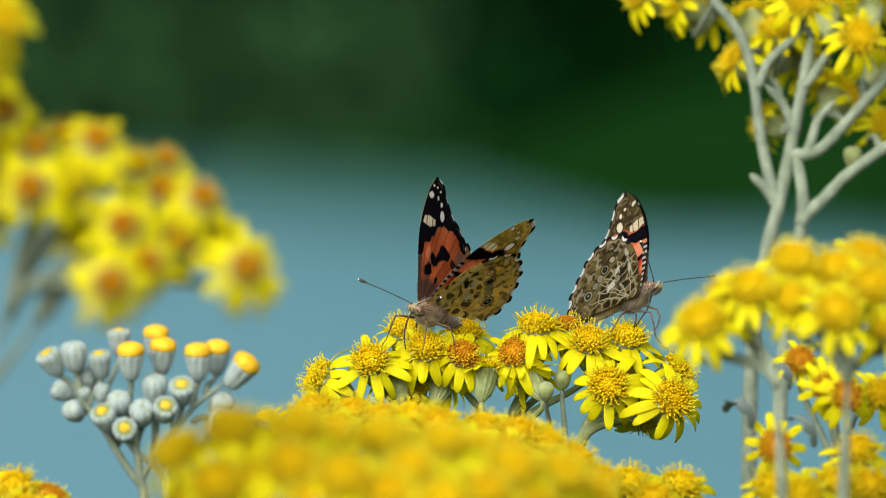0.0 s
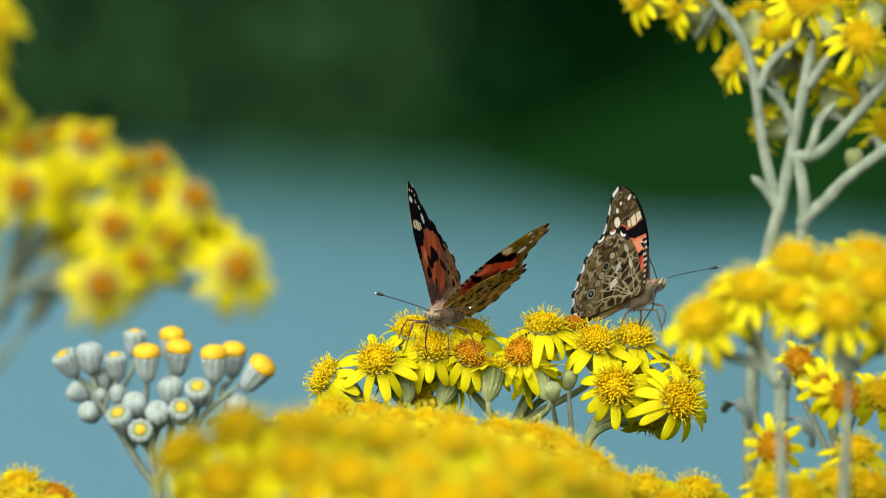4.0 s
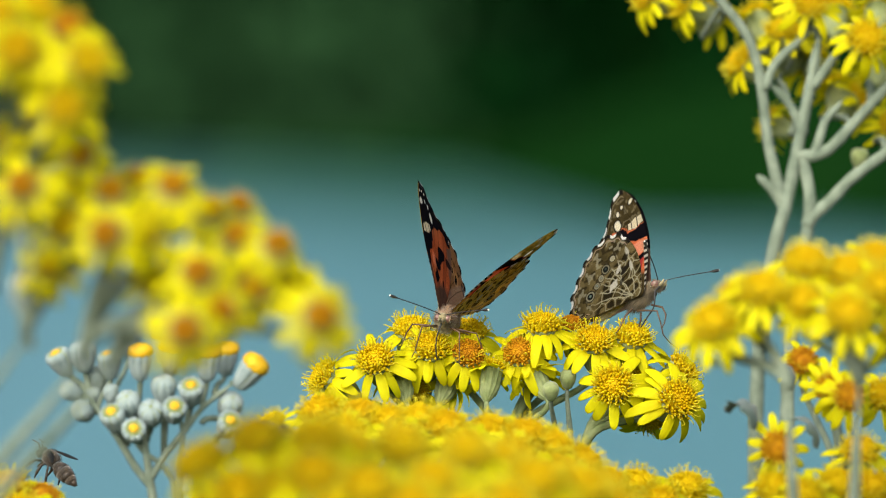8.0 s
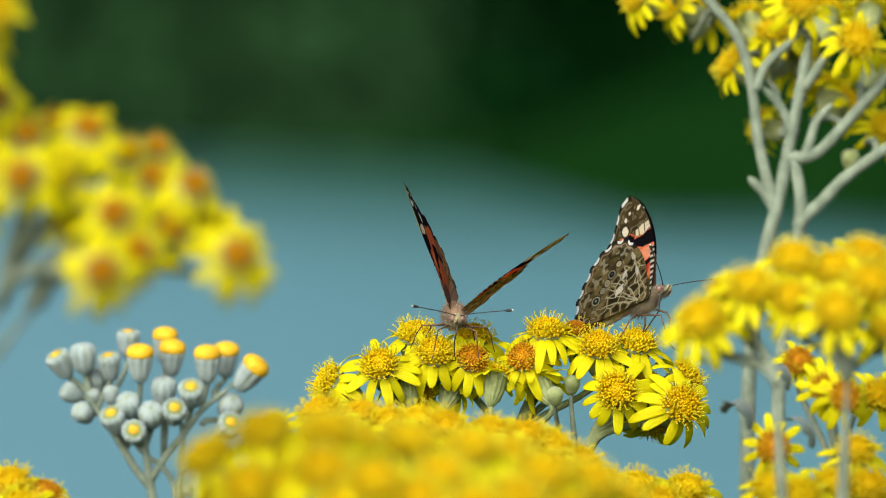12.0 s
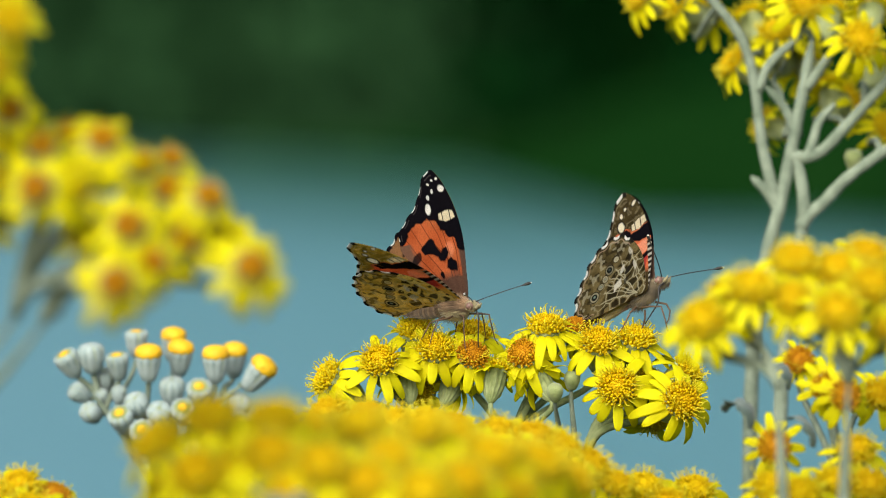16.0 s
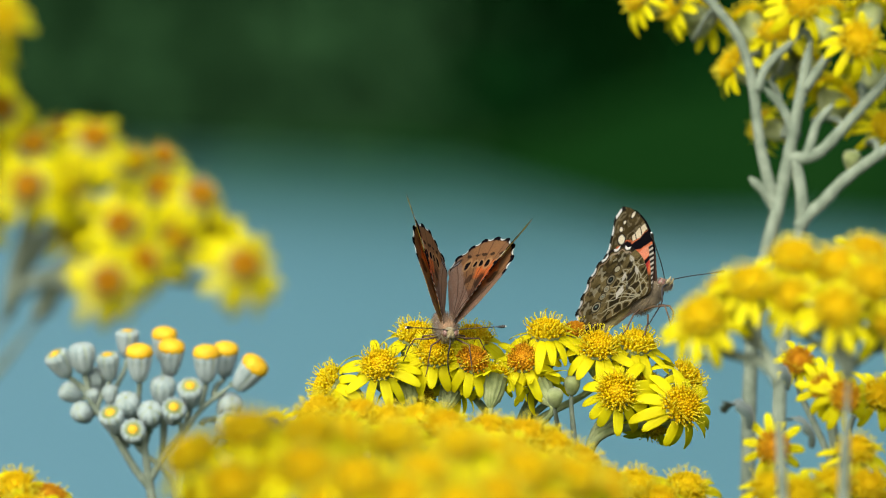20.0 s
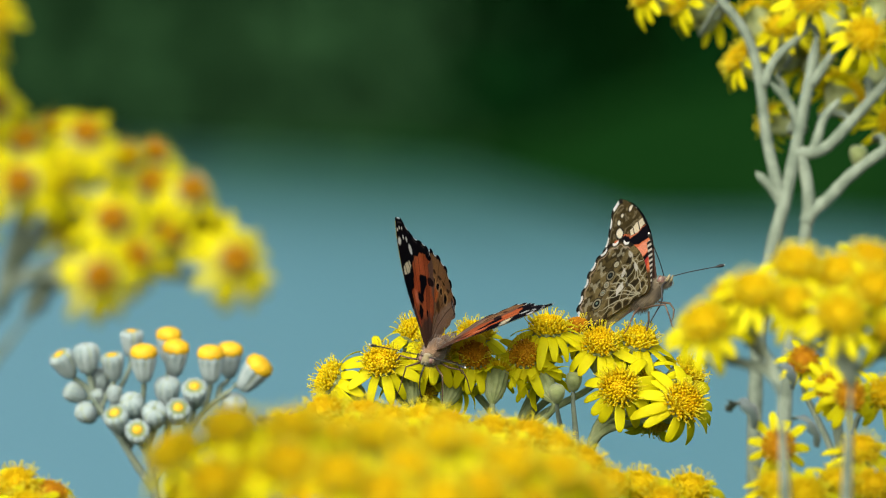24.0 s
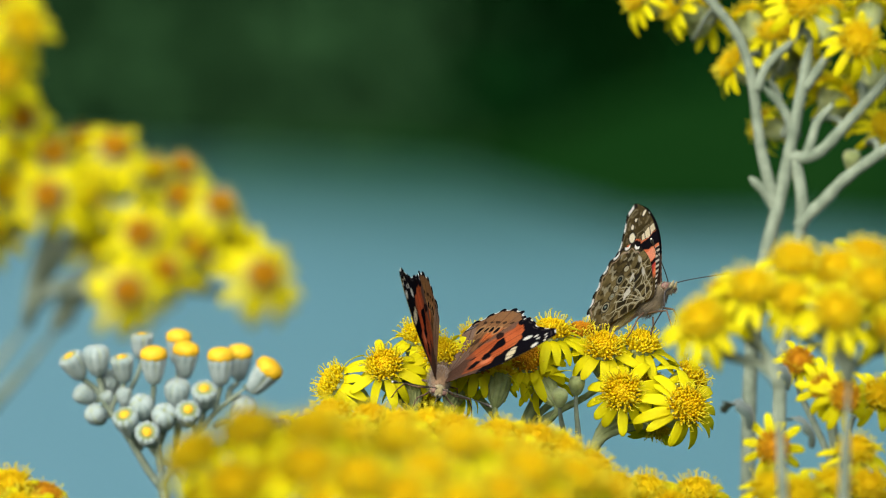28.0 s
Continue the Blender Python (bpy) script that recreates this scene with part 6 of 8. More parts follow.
    walk(daisies_t, [
        (0, lean(DAISIES_T_BASE, -16.42, 7.03)),
        (0.5, lean(DAISIES_T_BASE, -15.12, 6.60)),
        (1, lean(DAISIES_T_BASE, -13.56, 6.53)),
        (1.5, lean(DAISIES_T_BASE, -13.29, 6.02)),
        (2, lean(DAISIES_T_BASE, -13.29, 6.02)),
        (2.5, lean(DAISIES_T_BASE, -14.15, 6.02)),
        (3, lean(DAISIES_T_BASE, -15.12, 6.31)),
        (3.5, lean(DAISIES_T_BASE, -17.47, 6.74)),
        (5.5, lean(DAISIES_T_BASE, -18.59, 5.81)),
        (6, lean(DAISIES_T_BASE, -16.42, 5.08)),
        (6.5, lean(DAISIES_T_BASE, -12.68, 4.13)),
        (7, lean(DAISIES_T_BASE, -9.22, 2.60)),
        (7.5, lean(DAISIES_T_BASE, -5.38, 1.24)),
        (8, lean(DAISIES_T_BASE, -2.60, 0.00)),
        (8.5, lean(DAISIES_T_BASE, -1.03, -0.59)),
        (9, lean(DAISIES_T_BASE, -1.73, -0.14)),
        (9.5, lean(DAISIES_T_BASE, -4.51, 1.09)),
        (10, lean(DAISIES_T_BASE, -7.29, 2.75)),
        (10.5, lean(DAISIES_T_BASE, -10.43, 4.50)),
        (11, lean(DAISIES_T_BASE, -14.07, 6.67)),
        (11.5, lean(DAISIES_T_BASE, -16.08, 7.82)),
        (12, lean(DAISIES_T_BASE, -18.07, 8.86)),
        (12.5, lean(DAISIES_T_BASE, -18.78, 9.58)),
        (14.5, lean(DAISIES_T_BASE, -15.99, 7.97)),
        (15, lean(DAISIES_T_BASE, -15.12, 7.25)),
        (15.5, lean(DAISIES_T_BASE, -14.86, 7.03)),
        (16, lean(DAISIES_T_BASE, -15.47, 7.03)),
        (16.5, lean(DAISIES_T_BASE, -15.99, 7.19)),
        (17, lean(DAISIES_T_BASE, -16.51, 7.33)),
        (17.5, lean(DAISIES_T_BASE, -17.38, 7.82)),
        (18, lean(DAISIES_T_BASE, -18.07, 7.90)),
        (18.5, lean(DAISIES_T_BASE, -18.07, 7.82)),
        (19, lean(DAISIES_T_BASE, -18.07, 7.82)),
        (19.5, lean(DAISIES_T_BASE, -17.56, 7.75)),
        (20, lean(DAISIES_T_BASE, -16.95, 7.25)),
        (20.5, lean(DAISIES_T_BASE, -16.34, 7.03)),
        (21, lean(DAISIES_T_BASE, -14.94, 6.60)),
        (21.5, lean(DAISIES_T_BASE, -14.25, 6.10)),
        (23.5, lean(DAISIES_T_BASE, -16.77, 7.33)),
        (24, lean(DAISIES_T_BASE, -18.42, 7.98)),
        (24.5, lean(DAISIES_T_BASE, -19.37, 8.11)),
        (25, lean(DAISIES_T_BASE, -19.37, 8.27)),
        (25.5, lean(DAISIES_T_BASE, -18.78, 7.97)),
        (26, lean(DAISIES_T_BASE, -17.81, 7.40)),
        (26.5, lean(DAISIES_T_BASE, -16.25, 6.74)),
        (27, lean(DAISIES_T_BASE, -14.60, 6.24)),
        (27.5, lean(DAISIES_T_BASE, -13.64, 5.88)),
        (28, lean(DAISIES_T_BASE, -13.21, 5.81)),
    ])
    walk(daisies_r, [
        (0, lean(DAISIES_R_BASE, -2.30, 0.42)),
        (0.5, lean(DAISIES_R_BASE, -2.30, 0.34)),
        (1, lean(DAISIES_R_BASE, -1.79, 0.51)),
        (1.5, lean(DAISIES_R_BASE, -1.97, 0.51)),
        (2, lean(DAISIES_R_BASE, -2.05, 0.85)),
        (2.5, lean(DAISIES_R_BASE, -2.90, 1.20)),
        (3, lean(DAISIES_R_BASE, -3.33, 1.28)),
        (3.5, lean(DAISIES_R_BASE, -2.98, 1.03)),
        (5.5, lean(DAISIES_R_BASE, 0.26, -0.68)),
        (6, lean(DAISIES_R_BASE, -0.08, -0.68)),
        (6.5, lean(DAISIES_R_BASE, -0.08, -0.42)),
        (7, lean(DAISIES_R_BASE, 0.08, -0.17)),
        (7.5, lean(DAISIES_R_BASE, -0.26, -0.00)),
        (8, lean(DAISIES_R_BASE, 0.00, -0.00)),
        (8.5, lean(DAISIES_R_BASE, -0.76, -0.00)),
        (9, lean(DAISIES_R_BASE, -1.11, 0.17)),
        (9.5, lean(DAISIES_R_BASE, -1.19, 0.26)),
        (10, lean(DAISIES_R_BASE, -0.77, 0.43)),
        (10.5, lean(DAISIES_R_BASE, -0.26, 0.60)),
        (11, lean(DAISIES_R_BASE, -0.85, 0.77)),
        (11.5, lean(DAISIES_R_BASE, -1.54, 0.69)),
        (12, lean(DAISIES_R_BASE, -2.39, 0.60)),
        (12.5, lean(DAISIES_R_BASE, -2.47, 0.69)),
        (14.5, lean(DAISIES_R_BASE, -2.39, 1.03)),
        (15, lean(DAISIES_R_BASE, -2.90, 1.03)),
        (15.5, lean(DAISIES_R_BASE, -2.90, 0.85)),
        (16, lean(DAISIES_R_BASE, -2.13, 0.42)),
        (16.5, lean(DAISIES_R_BASE, -1.28, 0.34)),
        (17, lean(DAISIES_R_BASE, -1.11, 0.34)),
        (17.5, lean(DAISIES_R_BASE, -1.45, 0.34)),
        (18, lean(DAISIES_R_BASE, -1.97, 0.09)),
        (18.5, lean(DAISIES_R_BASE, -1.88, 0.09)),
        (19, lean(DAISIES_R_BASE, -1.37, -0.00)),
        (19.5, lean(DAISIES_R_BASE, -1.62, 0.42)),
        (20, lean(DAISIES_R_BASE, -2.22, 1.03)),
        (20.5, lean(DAISIES_R_BASE, -2.90, 1.37)),
        (21, lean(DAISIES_R_BASE, -3.16, 1.45)),
        (21.5, lean(DAISIES_R_BASE, -2.56, 1.03)),
        (23.5, lean(DAISIES_R_BASE, -1.45, -0.26)),
        (24, lean(DAISIES_R_BASE, -1.62, -0.26)),
        (24.5, lean(DAISIES_R_BASE, -1.28, -0.17)),
        (25, lean(DAISIES_R_BASE, -0.94, -0.00)),
        (25.5, lean(DAISIES_R_BASE, -1.45, 0.51)),
        (26, lean(DAISIES_R_BASE, -2.90, 1.11)),
        (26.5, lean(DAISIES_R_BASE, -4.10, 1.62)),
        (27, lean(DAISIES_R_BASE, -4.26, 1.62)),
        (27.5, lean(DAISIES_R_BASE, -3.24, 1.03)),
        (28, lean(DAISIES_R_BASE, -2.13, 0.51)),
    ])
    walk(daisies_q, [
        (0, lean(DAISIES_Q_BASE, -0.54, 0.17)),
        (0.5, lean(DAISIES_Q_BASE, -0.73, -0.00)),
        (1, lean(DAISIES_Q_BASE, -0.54, -0.00)),
        (1.5, lean(DAISIES_Q_BASE, -0.73, -0.00)),
        (2, lean(DAISIES_Q_BASE, -0.73, -0.00)),
        (2.5, lean(DAISIES_Q_BASE, -1.26, -0.00)),
        (3, lean(DAISIES_Q_BASE, -1.09, -0.00)),
        (3.5, lean(DAISIES_Q_BASE, -1.09, -0.00)),
        (5.5, lean(DAISIES_Q_BASE, 0.36, 0.36)),
        (6, lean(DAISIES_Q_BASE, 0.36, 0.17)),
        (6.5, lean(DAISIES_Q_BASE, 0.72, -0.00)),
        (7, lean(DAISIES_Q_BASE, 0.54, -0.00)),
        (7.5, lean(DAISIES_Q_BASE, 0.36, -0.00)),
        (8, lean(DAISIES_Q_BASE, 0.00, -0.00)),
        (8.5, lean(DAISIES_Q_BASE, -0.37, 0.17)),
        (9, lean(DAISIES_Q_BASE, -0.37, 0.17)),
        (9.5, lean(DAISIES_Q_BASE, -0.37, 0.17)),
        (10, lean(DAISIES_Q_BASE, -0.37, 0.17)),
        (10.5, lean(DAISIES_Q_BASE, -0.37, 0.17)),
        (11, lean(DAISIES_Q_BASE, -0.54, -0.00)),
        (11.5, lean(DAISIES_Q_BASE, -0.73, 0.17)),
        (12, lean(DAISIES_Q_BASE, -0.92, -0.00)),
        (12.5, lean(DAISIES_Q_BASE, -0.92, -0.00)),
        (14.5, lean(DAISIES_Q_BASE, -0.92, 0.17)),
        (15, lean(DAISIES_Q_BASE, -0.92, 0.17)),
        (15.5, lean(DAISIES_Q_BASE, -0.92, 0.17)),
        (16, lean(DAISIES_Q_BASE, -0.73, 0.17)),
        (16.5, lean(DAISIES_Q_BASE, -0.37, 0.36)),
        (17, lean(DAISIES_Q_BASE, -0.37, 0.36)),
        (17.5, lean(DAISIES_Q_BASE, 0.00, 0.36)),
        (18, lean(DAISIES_Q_BASE, 0.17, 0.36)),
        (18.5, lean(DAISIES_Q_BASE, 0.17, 0.36)),
        (19, lean(DAISIES_Q_BASE, -0.19, 0.36)),
        (19.5, lean(DAISIES_Q_BASE, -0.54, 0.17)),
        (20, lean(DAISIES_Q_BASE, -0.92, -0.00)),
        (20.5, lean(DAISIES_Q_BASE, -1.09, -0.00)),
        (21, lean(DAISIES_Q_BASE, -0.92, -0.19)),
        (21.5, lean(DAISIES_Q_BASE, -0.92, -0.19)),
        (23.5, lean(DAISIES_Q_BASE, 0.36, 0.36)),
        (24, lean(DAISIES_Q_BASE, 0.17, 0.17)),
        (24.5, lean(DAISIES_Q_BASE, -0.37, 0.17)),
        (25, lean(DAISIES_Q_BASE, -0.73, 0.17)),
        (25.5, lean(DAISIES_Q_BASE, -1.09, 0.17)),
        (26, lean(DAISIES_Q_BASE, -1.45, -0.00)),
        (26.5, lean(DAISIES_Q_BASE, -1.45, -0.00)),
        (27, lean(DAISIES_Q_BASE, -1.45, -0.00)),
        (27.5, lean(DAISIES_Q_BASE, -1.26, -0.00)),
        (28, lean(DAISIES_Q_BASE, -0.92, -0.00)),
    ])
    walk(daisies_s, [
        (0, lean(DAISIES_S_BASE, -1.61, 0.30)),
        (0.5, lean(DAISIES_S_BASE, -1.41, -0.00)),
        (1, lean(DAISIES_S_BASE, -1.21, -0.20)),
        (1.5, lean(DAISIES_S_BASE, -1.21, -0.70)),
        (2, lean(DAISIES_S_BASE, -1.21, -0.70)),
        (2.5, lean(DAISIES_S_BASE, -2.22, -0.80)),
        (3, lean(DAISIES_S_BASE, -2.01, -0.70)),
        (3.5, lean(DAISIES_S_BASE, -1.61, -0.50)),
        (5.5, lean(DAISIES_S_BASE, -0.41, 0.70)),
        (6, lean(DAISIES_S_BASE, 0.20, 0.60)),
        (6.5, lean(DAISIES_S_BASE, 0.70, 0.30)),
        (7, lean(DAISIES_S_BASE, 0.50, -0.00)),
        (7.5, lean(DAISIES_S_BASE, -0.01, -0.30)),
        (8, lean(DAISIES_S_BASE, 0.00, -0.00)),
        (8.5, lean(DAISIES_S_BASE, -0.71, -0.00)),
        (9, lean(DAISIES_S_BASE, -1.11, -0.10)),
        (9.5, lean(DAISIES_S_BASE, -1.01, -0.20)),
        (10, lean(DAISIES_S_BASE, -0.71, -0.30)),
        (10.5, lean(DAISIES_S_BASE, -0.91, -0.10)),
        (11, lean(DAISIES_S_BASE, -1.30, -0.10)),
        (11.5, lean(DAISIES_S_BASE, -1.81, -0.10)),
        (12, lean(DAISIES_S_BASE, -2.11, -0.41)),
        (12.5, lean(DAISIES_S_BASE, -1.30, -0.50)),
        (14.5, lean(DAISIES_S_BASE, -2.01, -0.30)),
        (15, lean(DAISIES_S_BASE, -1.91, -0.20)),
        (15.5, lean(DAISIES_S_BASE, -1.71, -0.30)),
        (16, lean(DAISIES_S_BASE, -1.41, -0.30)),
        (16.5, lean(DAISIES_S_BASE, -1.30, 0.10)),
        (17, lean(DAISIES_S_BASE, -1.01, 0.50)),
        (17.5, lean(DAISIES_S_BASE, -0.71, 0.90)),
        (18, lean(DAISIES_S_BASE, -0.50, 0.90)),
        (18.5, lean(DAISIES_S_BASE, -0.10, 0.80)),
        (19, lean(DAISIES_S_BASE, -0.21, 0.40)),
        (19.5, lean(DAISIES_S_BASE, -1.11, 0.10)),
        (20, lean(DAISIES_S_BASE, -1.81, -0.50)),
        (20.5, lean(DAISIES_S_BASE, -1.71, -0.90)),
        (21, lean(DAISIES_S_BASE, -1.61, -1.11)),
        (21.5, lean(DAISIES_S_BASE, -1.71, -0.70)),
        (23.5, lean(DAISIES_S_BASE, -0.01, 1.01)),
        (24, lean(DAISIES_S_BASE, -0.31, 0.70)),
        (24.5, lean(DAISIES_S_BASE, -0.71, 0.30)),
        (25, lean(DAISIES_S_BASE, -1.61, -0.10)),
        (25.5, lean(DAISIES_S_BASE, -2.41, -0.30)),
        (26, lean(DAISIES_S_BASE, -2.51, -0.80)),
        (26.5, lean(DAISIES_S_BASE, -2.51, -1.01)),
        (27, lean(DAISIES_S_BASE, -2.31, -1.01)),
        (27.5, lean(DAISIES_S_BASE, -2.22, -0.80)),
        (28, lean(DAISIES_S_BASE, -1.81, -0.41)),
    ])
    walk(buds_w, [
        (0, lean(BUDS_W_BASE, -2.20, 0.10)),
        (0.5, lean(BUDS_W_BASE, -2.20, -0.19)),
        (1, lean(BUDS_W_BASE, -1.43, -0.29)),
        (1.5, lean(BUDS_W_BASE, -1.15, -0.39)),
        (2, lean(BUDS_W_BASE, -0.28, -0.39)),
        (2.5, lean(BUDS_W_BASE, 0.10, -0.48)),
        (3, lean(BUDS_W_BASE, 0.48, -0.38)),
        (3.5, lean(BUDS_W_BASE, 0.96, -0.29)),
        (5.5, lean(BUDS_W_BASE, 3.92, -0.67)),
        (6, lean(BUDS_W_BASE, 4.40, -0.86)),
        (6.5, lean(BUDS_W_BASE, 4.59, -1.05)),
        (7, lean(BUDS_W_BASE, 2.87, -0.48)),
        (7.5, lean(BUDS_W_BASE, 0.57, -0.29)),
        (8, lean(BUDS_W_BASE, 0.00, -0.00)),
        (8.5, lean(BUDS_W_BASE, -0.67, -0.00)),
        (9, lean(BUDS_W_BASE, -1.44, 0.09)),
        (9.5, lean(BUDS_W_BASE, -2.10, 0.09)),
        (10, lean(BUDS_W_BASE, -1.34, -0.09)),
        (10.5, lean(BUDS_W_BASE, 0.01, -0.29)),
        (11, lean(BUDS_W_BASE, -0.38, -0.48)),
        (11.5, lean(BUDS_W_BASE, -0.37, -0.29)),
        (12, lean(BUDS_W_BASE, 0.00, -0.39)),
        (12.5, lean(BUDS_W_BASE, 0.39, -0.39)),
        (14.5, lean(BUDS_W_BASE, -0.86, -0.00)),
        (15, lean(BUDS_W_BASE, -0.37, -0.00)),
        (15.5, lean(BUDS_W_BASE, 0.67, -0.19)),
        (16, lean(BUDS_W_BASE, 2.01, -0.39)),
        (16.5, lean(BUDS_W_BASE, 2.11, -0.29)),
        (17, lean(BUDS_W_BASE, 1.06, -0.29)),
        (17.5, lean(BUDS_W_BASE, 0.57, -0.00)),
        (18, lean(BUDS_W_BASE, 0.77, -0.19)),
        (18.5, lean(BUDS_W_BASE, 0.96, -0.19)),
        (19, lean(BUDS_W_BASE, 0.48, -0.39)),
        (19.5, lean(BUDS_W_BASE, 0.00, -0.39)),
        (20, lean(BUDS_W_BASE, -0.19, -0.29)),
        (20.5, lean(BUDS_W_BASE, -0.09, -0.38)),
        (21, lean(BUDS_W_BASE, 0.48, -0.29)),
        (21.5, lean(BUDS_W_BASE, 1.63, -0.57)),
        (23.5, lean(BUDS_W_BASE, 1.91, -0.39)),
        (24, lean(BUDS_W_BASE, 0.87, -0.39)),
        (24.5, lean(BUDS_W_BASE, -0.76, -0.00)),
        (25, lean(BUDS_W_BASE, -1.72, 0.19)),
        (25.5, lean(BUDS_W_BASE, -1.72, 0.39)),
        (26, lean(BUDS_W_BASE, -2.20, 0.47)),
        (26.5, lean(BUDS_W_BASE, -2.38, 0.38)),
        (27, lean(BUDS_W_BASE, -0.95, 0.10)),
        (27.5, lean(BUDS_W_BASE, 1.92, -0.67)),
        (28, lean(BUDS_W_BASE, 3.25, -0.86)),
    ])
    walk(daisies_k, [
        (0, lean(DAISIES_K_BASE, 0.96, -0.24)),
        (3.5, lean(DAISIES_K_BASE, 2.39, -0.24)),
        (5.5, lean(DAISIES_K_BASE, 0.60, 0.24)),
        (7, lean(DAISIES_K_BASE, -1.20, 0.00)),
        (8.5, lean(DAISIES_K_BASE, 0.00, -0.24)),
        (9.5, lean(DAISIES_K_BASE, 0.00, -0.00)),
        (10, lean(DAISIES_K_BASE, -0.73, 0.55)),
        (10.5, lean(DAISIES_K_BASE, 0.37, -0.00)),
        (11, lean(DAISIES_K_BASE, -0.55, 0.73)),
        (11.5, lean(DAISIES_K_BASE, -0.18, 0.73)),
        (12, lean(DAISIES_K_BASE, 0.18, 0.55)),
        (12.5, lean(DAISIES_K_BASE, 0.92, 0.37)),
        (14.5, lean(DAISIES_K_BASE, 3.11, -0.73)),
        (15, lean(DAISIES_K_BASE, 2.93, -0.55)),
        (15.5, lean(DAISIES_K_BASE, 2.38, -0.18)),
        (16, lean(DAISIES_K_BASE, 2.19, -0.00)),
        (16.5, lean(DAISIES_K_BASE, 1.45, 0.55)),
        (17, lean(DAISIES_K_BASE, 0.92, 0.73)),
        (17.5, lean(DAISIES_K_BASE, 0.00, 1.10)),
        (18, lean(DAISIES_K_BASE, -0.18, 0.73)),
        (18.5, lean(DAISIES_K_BASE, 0.18, 0.55)),
        (19, lean(DAISIES_K_BASE, 0.92, -0.18)),
        (19.5, lean(DAISIES_K_BASE, 1.10, -0.36)),
        (20, lean(DAISIES_K_BASE, 1.28, -0.36)),
        (20.5, lean(DAISIES_K_BASE, 1.45, -0.55)),
        (21, lean(DAISIES_K_BASE, 2.00, -0.36)),
        (21.5, lean(DAISIES_K_BASE, 2.56, -0.55)),
        (23.5, lean(DAISIES_K_BASE, 2.19, -0.00)),
        (24, lean(DAISIES_K_BASE, 1.45, 0.37)),
        (24.5, lean(DAISIES_K_BASE, 0.00, 0.92)),
        (25, lean(DAISIES_K_BASE, -2.19, 1.65)),
        (25.5, lean(DAISIES_K_BASE, -3.66, 2.38)),
        (26, lean(DAISIES_K_BASE, -4.03, 2.38)),
        (26.5, lean(DAISIES_K_BASE, -3.66, 2.02)),
        (27, lean(DAISIES_K_BASE, -2.56, 1.65)),
        (27.5, lean(DAISIES_K_BASE, -1.65, 0.92)),
        (28, lean(DAISIES_K_BASE, 0.18, -0.00)),
    ])
